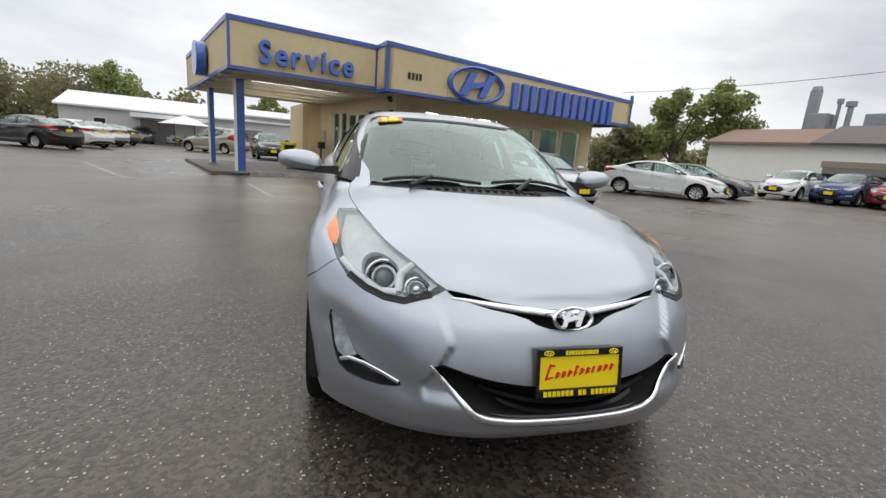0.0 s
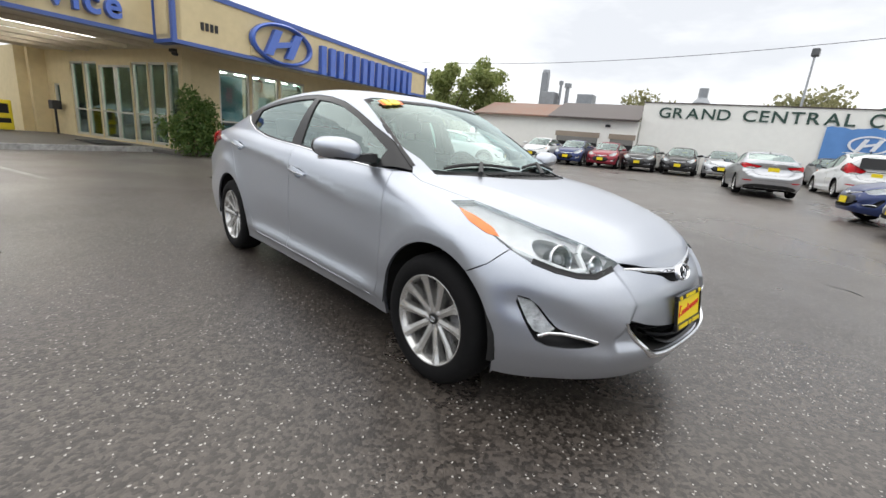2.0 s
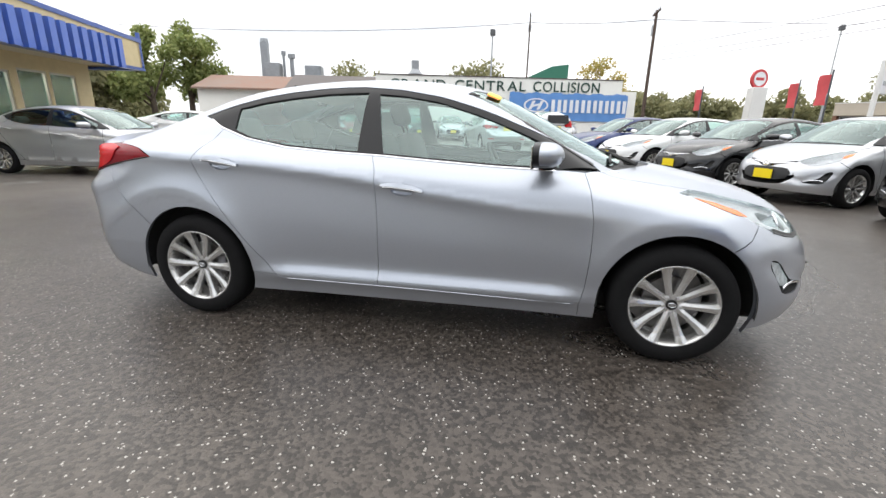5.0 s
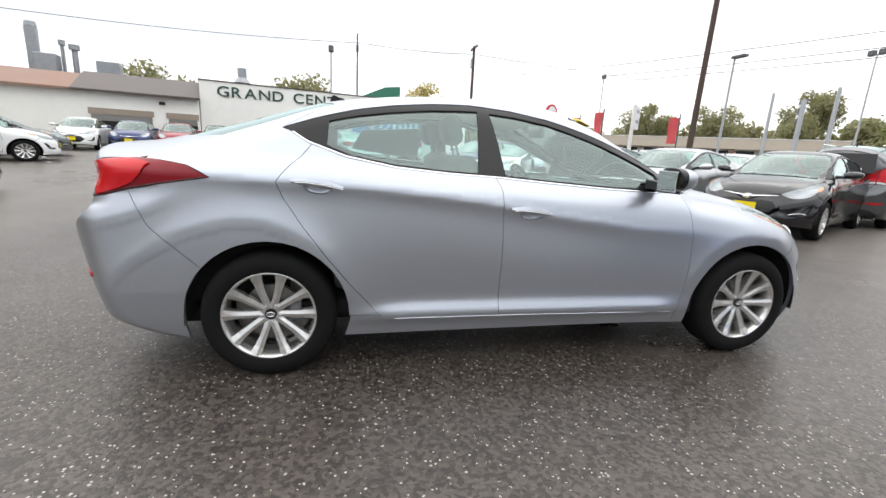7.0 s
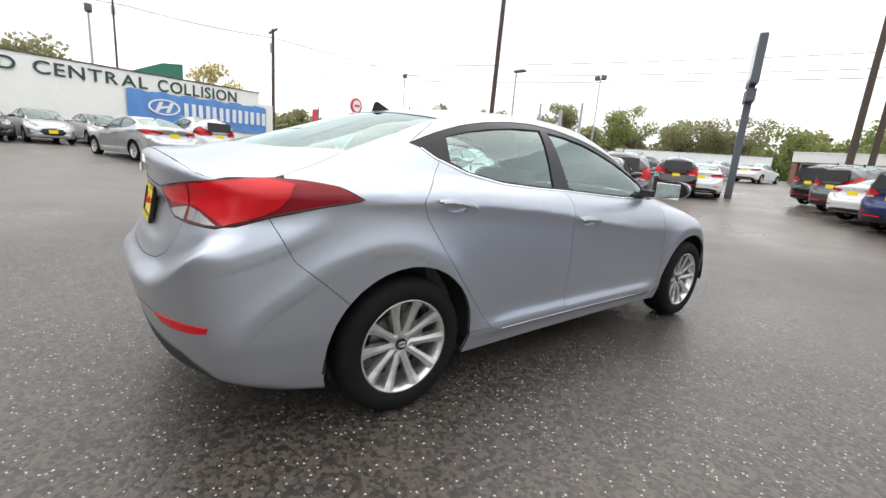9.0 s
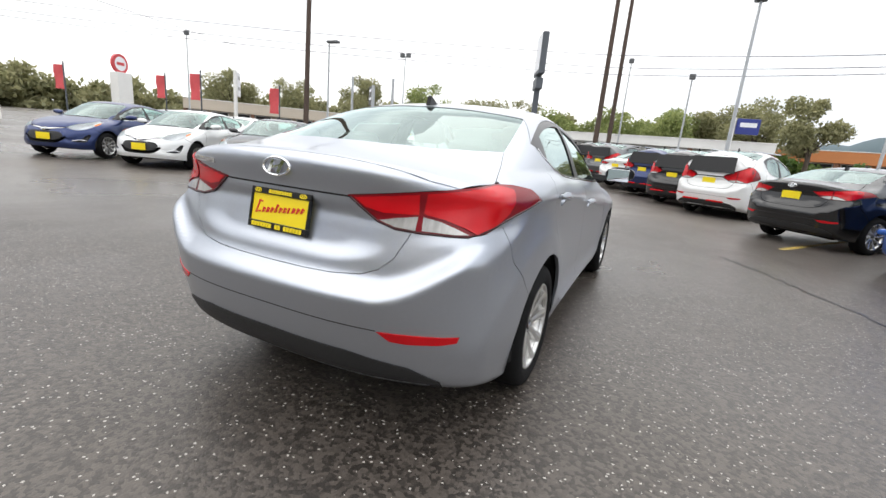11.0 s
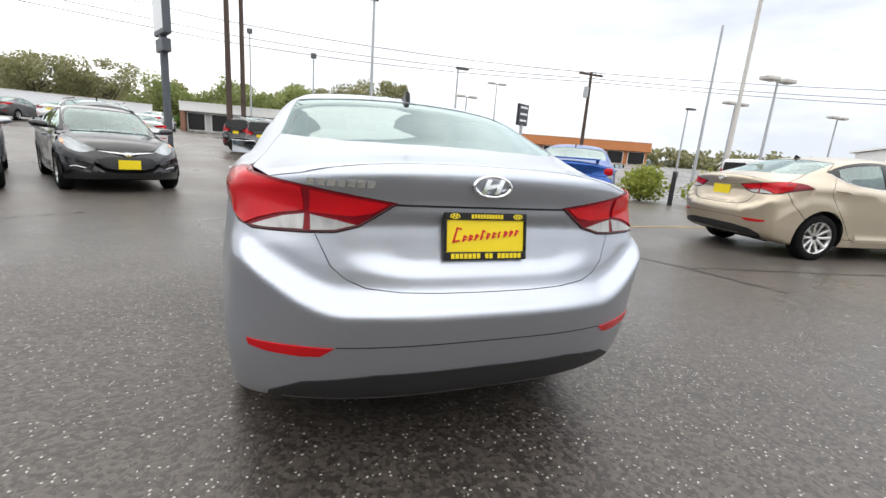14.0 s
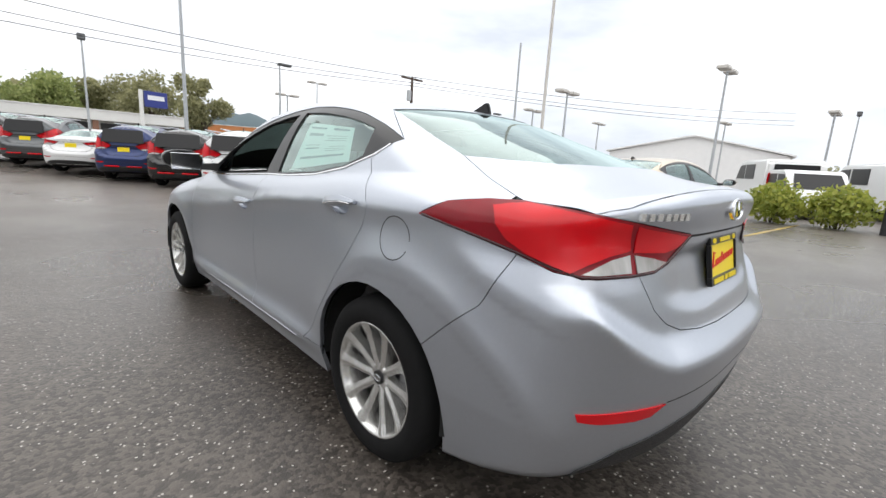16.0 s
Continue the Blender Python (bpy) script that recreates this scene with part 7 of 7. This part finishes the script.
strip_mall("white_storefront", "low white showroom with glazed front across the street", pose(9.0, -43.2, .9, 0, 0, 175), 18, 2.5, M_SHEDWALL, M_WHITEPAINT, 9, band=.5)
strip_mall("beige_storefront", "long beige shop row beyond the parked cars", pose(58, -35.5, .9, 0, 0, 225), 28, 3.3, M_BEIGE, M_BEIGE, 10)
strip_mall("orange_storefront", "long orange shop front far across the street", pose(-10, -67.5, .9, 0, 0, 157), 46, 3.4, M_ORANGE, M_ORANGE, 14)
strip_mall("white_van_shed", "long low white building across the street", pose(29, -49.5, .9, 0, 0, 204), 16, 2.5, M_SHEDWALL, M_SHEDROOF, 6)
shed("white_tent_hall", "large white pitched hall behind the parked vans", pose(-52.0, -5.0, 0, 0, 0, 191), 20, 17, 3.7, 5.7, M_TENT, M_TENT)
shed("tan_shed", "low tan building with a shallow roof", pose(-24.5, 3.6, 0, 0, 0, 95), 14, 9, 2.3, 2.75, M_BEIGE, M_GREYROOF, [(1.5, 3, .2, 1.9, M_BLACKTRIM)])


# ======================================================= white vans beyond the hedge
def van(m, label):
    """A white work van: box body with a sloping nose, windows, wheels and lamps."""
    t = thing("parked_van", label, "van", "parked vans", m)
    bm = bmesh.new()
    prism(bm, [(-2.5, .35), (2.45, .35), (2.55, .75), (2.45, 1.05), (1.75, 1.22), (1.15, 1.95), (.9, 2.03), (-2.4, 2.03), (-2.52, 1.9)], -.95, .95)
    bmesh.ops.bevel(bm, geom=bm.edges[:], offset=.07, segments=3, affect="EDGES")
    part("body", bm, PAINTS["white"], t, smooth=True)
    for yy in (-.965, .945):
        for o in ([(.35, 1.25), (1.55, 1.25), (1.08, 1.82), (.35, 1.85)], [(-1.1, 1.25), (.2, 1.25), (.2, 1.85), (-1.1, 1.85)]):
            bm = bmesh.new()
            prism(bm, o, yy, yy + .02)
            part("side_window", bm, M_BLACKTRIM, t)
        for x in (-1.55, 1.6):
            bm = bmesh.new()
            tube(bm, (x, yy - .10 if yy < 0 else yy - .18, .35), (x, yy + .2 if yy < 0 else yy + .12, .35), .34, seg=24)
            part("tyre", bm, M_RUBBER, t, smooth=True)
            bm = bmesh.new()
            tube(bm, (x, yy - .11 if yy < 0 else yy + .12, .35), (x, yy - .09 if yy < 0 else yy + .14, .35), .2, seg=20)
            part("rim", bm, M_ALLOY, t)
    bm = bmesh.new()
    prism(bm, [(-.82, 1.24), (.82, 1.24), (.72, 1.88), (-.72, 1.88)], 0, .02, Matrix.Translation((1.80, 0, 0)) @ Matrix(((0, 1, 0, 0), (1, 0, 0, 0), (0, 0, 1, 0), (0, 0, 0, 1))))
    for v in bm.verts:
        v.co.x -= (v.co.z - 1.24) * .86
    part("windscreen", bm, M_BLACKTRIM, t)
    bm = bmesh.new()
    prism(bm, [(-.75, 1.2), (.75, 1.2), (.70, 1.85), (-.70, 1.85)], -2.545, -2.52, Matrix(((0, 1, 0, 0), (1, 0, 0, 0), (0, 0, 1, 0), (0, 0, 0, 1))))
    part("rear_window", bm, M_BLACKTRIM, t)
    for yy in (-.86, .80):
        bm = bmesh.new()
        box(bm, (-2.56, yy, .9), (-2.5, yy + .08, 1.5), .01)
        part("tail_light", bm, M_RED, t)
    return t


van(pose(-21.5, -1.2, 0, 0, 0, 205), "white work van parked beyond the hedge")
van(pose(-22.3, 2.2, 0, 0, 0, 205), "white work van parked beyond the hedge")
van(pose(-18.6, .2, 0, 0, 0, 25) @ Matrix.Diagonal((.85, .9, .80, 1)), "low white van close behind the hedge")
van(pose(-19.5, -9.0, 0, 0, 0, 160) @ Matrix.Diagonal((.9, .95, .85, 1)), "white van on the neighbouring lot")


# ======================================================= trees, hedges, woods
M_BARK = material("grey_brown_bark", (.11, .085, .065), .9, vary=.4, scale=14, stretch=(1, 1, .3), bump=.6, bump_scale=40)


def leaf_material(name, a, b):
    """Leaves: two greens mixed leaf by leaf, with some light through them."""
    m = bpy.data.materials.new(name)
    m.use_nodes = True
    n, l = nodes_of(m.node_tree)
    out, bs, geo, mix = (n.new("ShaderNode" + k) for k in ("OutputMaterial", "BsdfPrincipled", "NewGeometry", "Mix"))
    tr, ms = n.new("ShaderNodeBsdfTranslucent"), n.new("ShaderNodeMixShader")
    mix.data_type = "RGBA"
    mix.inputs["A"].default_value, mix.inputs["B"].default_value = (*a, 1), (*b, 1)
    l.new(geo.outputs["Random Per Island"], mix.inputs["Factor"])
    l.new(mix.outputs["Result"], bs.inputs["Base Color"]), l.new(mix.outputs["Result"], tr.inputs["Color"])
    bs.inputs["Roughness"].default_value = .6
    ms.inputs[0].default_value = .5
    l.new(bs.outputs[0], ms.inputs[1]), l.new(tr.outputs[0], ms.inputs[2]), l.new(ms.outputs[0], out.inputs[0])
    return m


M_LEAF = leaf_material("green_leaves", (.17, .22, .07), (.34, .37, .14))
# olive foliage whose two greens are paled to carry distance haze
M_LEAFHAZE = leaf_material("haze_paled_leaves", (.21, .215, .11), (.34, .325, .17))
M_LEAFYELLOW = leaf_material("yellowing_leaves", (.36, .34, .10), (.55, .42, .16))
M_HEDGE = leaf_material("yellow_green_hedge_leaves", (.19, .24, .04), (.38, .39, .08))
M_SHRUB = leaf_material("fresh_green_shrub_leaves", (.05, .11, .02), (.14, .20, .05))


def leaf_cloud(rng, blobs, count, size):
    """Small bent leaves scattered through a set of soft balls (centre, radii), denser towards their shells."""
    weights = np.array([b[1][0] * b[1][1] * b[1][2] for b in blobs]) ** (2 / 3)
    pick = rng.choice(len(blobs), size=count, p=weights / weights.sum())
    c, r = np.array([b[0] for b in blobs])[pick], np.array([b[1] for b in blobs])[pick]

    def unit():
        v = rng.normal(size=(count, 3))
        return v / np.linalg.norm(v, axis=1, keepdims=True)
    p = c + unit() * r * (rng.random((count, 1)) ** .35) * (1 + .12 * rng.normal(size=(count, 1)))
    u, w = unit(), unit()
    w -= u * np.sum(u * w, 1, keepdims=True)
    w /= np.linalg.norm(w, axis=1, keepdims=True)
    s = size * (.6 + .8 * rng.random((count, 1)))
    n = np.cross(u, w) * s * .12
    vs = np.stack([p - u * s, p + w * s * .55 + n, p + u * s, p - w * s * .55 + n], 1).reshape(-1, 3)
    k = np.arange(count)[:, None] * 4
    fs = np.concatenate([k + np.array([[0, 1, 2]]), k + np.array([[0, 2, 3]])], 1).reshape(-1, 3)
    return vs, fs


def tree(x, y, h, w, seed, mat, label="leafy green tree beside the lot", leaves=3000, size=.22, z0=None, group="trees round the lot"):
    """A tapered trunk that forks into limbs, under an uneven crown of many small leaves."""
    rng = np.random.default_rng(seed)
    t = thing("tree", label, "tree", group, pose(x, y, ground_z(x, y) if z0 is None else z0))
    bm = bmesh.new()
    tube(bm, (0, 0, -.2), (.1 * rng.normal(), .1 * rng.normal(), h * .45), .035 * h, .02 * h, 9)
    blobs = []
    for i in range(9):
        a, r = rng.random() * 6.28, w * (.15 + .30 * rng.random())
        zc = h * (.38 + .50 * i / 9 + .06 * rng.normal())
        rr = w * (.20 + .13 * rng.random()) * (1.15 - .5 * (zc / h))
        c = (r * math.cos(a), r * math.sin(a), zc)
        blobs.append((c, (rr, rr, rr * .85)))
        tube(bm, (0, 0, h * (.2 + .22 * rng.random())), c, .012 * h, .004 * h, 6)
    blobs.append(((0, 0, h * .90), (w * .16, w * .16, h * .10)))
    part("trunk", bm, M_BARK, t, smooth=True)
    vs, fs = leaf_cloud(rng, blobs, leaves, size)
    link_mesh("crown", vs, fs, mat, t, smooth=False)
    return t


tree(24.1, 25.1, 6.9, 4.4, 1, M_LEAF, leaves=6500, size=.16)
tree(28.6, 25.9, 8.0, 4.8, 2, M_LEAF, leaves=6500, size=.16)
tree(21.2, 27.5, 4.6, 4.0, 3, M_LEAFHAZE, leaves=3000)
tree(-24.5, 55, 8.5, 5.5, 4, M_LEAF, "bushy green tree behind the white shed")
tree(-36, 54, 8.0, 9, 5, M_LEAFHAZE, "dark green tree at the edge of the lot")
tree(-43, 49, 7.5, 10, 6, M_LEAFHAZE, "dark green tree at the edge of the lot")
tree(-50, 42, 7.6, 10, 7, M_LEAFHAZE, "dark green tree at the edge of the lot")
tree(-30, 60, 8.4, 9, 8, M_LEAFHAZE, "dark green tree at the edge of the lot")
tree(-9.5, 62, 8.0, 4, 9, M_LEAF)
tree(56.5, -9.2, 9.0, 7, 10, M_LEAFYELLOW, "yellowing tree with thin autumn leaves", leaves=2200, size=.2)
for i, (x, y, h, w) in enumerate(((-1.3, -58, 6.8, 7), (-9.8, -57, 8.2, 8), (-13.4, -51, 7.4, 5), (5, -62, 6.6, 7), (-4.8, -61, 7.0, 6), (48, -60, 9.8, 8), (37, -67, 9.8, 9), (47.5, -61.5, 9.4, 8), (29, -67, 7.4, 8), (16, -70, 6.4, 8), (23, -72, 8.6, 9),
                                  (66.4, -49.2, 9, 8), (10, -68, 5.6, 7), (57, -56, 8.4, 8))):
    tree(x, y, h, w, 20 + i, M_LEAFHAZE if i % 3 else M_LEAF, "tall leafy tree beyond the street", leaves=5200, size=.19, group="trees beyond the street")


def woods(name, label, line, h, depth, count, size, mat, seed):
    """A belt of far woodland along a line in plan, as one mass of leaf clumps with an uneven top."""
    rng = np.random.default_rng(seed)
    p = np.array(line, float)
    seg = np.linalg.norm(np.diff(p, axis=0), axis=1)
    cum = np.concatenate([[0], np.cumsum(seg)])
    blobs = []
    for s in np.arange(0, cum[-1], h * .22):
        x, y = np.interp(s, cum, p[:, 0]), np.interp(s, cum, p[:, 1])
        hh = h * (.62 + .45 * rng.random())
        for zz in (.25, .55, .8):
            blobs.append(((x + rng.normal() * depth * .3, y + rng.normal() * depth * .3, hh * zz), (h * .30, h * .30, hh * .24)))
    vs, fs = leaf_cloud(rng, blobs, count, size)
    return tagged(link_mesh(name, vs, fs, mat, smooth=False), label, "woodland", kind="stuff")


woods("far_woods", "belt of far green woodland beyond the street", [(110, 0), (100, -25), (88, -45), (72, -64), (52, -78), (30, -86), (5, -90), (-15, -84)], 8.6, 6, 60000, .55, M_LEAFHAZE, 70)
woods("far_hedges", "rough green bank of shrubs beyond the street", [(34, -60), (20, -64), (6, -62), (-10, -58), (-20, -56)], 3.2, 3, 12000, .34, M_SHRUB, 71)
woods("far_hedges", "dark pine tops behind the body shop", [(75, 30), (78, 15), (78, 4)], 11.2, 4, 14000, .4, M_LEAFHAZE, 72)
woods("far_woods", "far dark woodland at the edge of town", [(-20, 75), (-45, 70), (-70, 50), (-90, 20)], 8.0, 6, 14000, .5, M_LEAFHAZE, 73)
woods("far_woods", "low far woodland across the road", [(-25, -75), (-60, -60), (-90, -30), (-100, 0)], 4.5, 5, 12000, .45, M_LEAFHAZE, 74)
woods("far_woods", "far woodland behind the dealership", [(12, 40), (22, 45), (35, 46), (50, 50)], 4.5, 4, 9000, .35, M_LEAFHAZE, 75)

# the far hill, with the distance haze put into its colour
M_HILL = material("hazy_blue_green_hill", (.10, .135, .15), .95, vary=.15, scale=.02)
hv, hf = [], []
for i in range(41):
    t = i / 40
    x, y = -60 - 420 * t, -640 + 250 * t * t
    z = 8 + 46 * math.exp(-((t - .36) / .16) ** 2) + 24 * math.exp(-((t - .12) / .12) ** 2) + 2.0 * math.sin(i * 1.7) + 1.2 * math.sin(i * 3.1)
    hv += [(x, y, -5), (x, y, z * .6), (x - 20, y - 40, z)]
for i in range(40):
    for j in range(2):
        hf.append((3 * i + j, 3 * i + 3 + j, 3 * i + 4 + j, 3 * i + 1 + j))
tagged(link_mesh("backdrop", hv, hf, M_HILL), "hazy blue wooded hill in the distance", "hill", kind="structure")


def bush(name, label, m, blobs, count, size, mat, seed, group=""):
    rng = np.random.default_rng(seed)
    t = thing(name, label, "shrub", group, m)
    bm = bmesh.new()
    for c, r in blobs:
        tube(bm, (c[0] * .3, c[1] * .3, -.02), (c[0], c[1], c[2] + r[2] * .3), .018, .006, 6)
    part("stems", bm, M_BARK, t)
    vs, fs = leaf_cloud(rng, blobs, count, size)
    link_mesh("leaves", vs, fs, mat, t, smooth=False)
    return t


bush("shrub", "fresh green shrub at the building's corner", D @ pose(.95, .95, .0), [((0, 0, .5), (.75, .55, .5)), ((-.45, .1, .75), (.5, .45, .45)), ((.5, .1, .7), (.5, .45, .5)), ((.05, 0, 1.2), (.55, .45, .5)), ((-.1, 0, 1.65), (.3, .25, .35)), ((.35, 0, 1.35), (.35, .3, .3))], 3800, .055, M_SHRUB, 5)
for i, (x, y, w) in enumerate(((-10.6, -7.8, 1.1), (-11.8, -6.2, 1.2), (-12.6, -4.0, 1.1), (-13.2, -2.0, 1.1), (-13.8, .2, 1.1), (-14.1, 1.6, 1.0), (-14.5, 3.2, 1.1), (-15.0, 5.0, 1.1))):
    bush("hedge_bush", "yellow-green hedge bush along the lot's edge", on_ground(x, y), [((0, 0, .45), (w * .8, w * .7, .45)), ((.4, .3, .6), (.6, .5, .45)), ((-.4, -.3, .65), (.6, .5, .45)), ((0, .1, .85), (.6, .5, .35))], 1700, .075, M_HEDGE, 40 + i, "hedge bushes")
for i, (x, y) in enumerate(((-10.6, -6.6), (-12.6, -1.2), (-13.6, 2.55), (-9.4, -8.8))):
    t = thing("bollard", "short black post with a cable by the hedge", "bollard", "hedge posts", on_ground(x, y))
    bm = bmesh.new()
    tube(bm, (0, 0, 0), (0, 0, 1.0), .07, .065, 12)
    part("post", bm, M_DARKSIGN, t)
    bm = bmesh.new()
    tube(bm, (0, 0, 1.0), (0, 0, 1.04), .075, .05, 12)
    part("cap", bm, M_DARKSIGN, t)
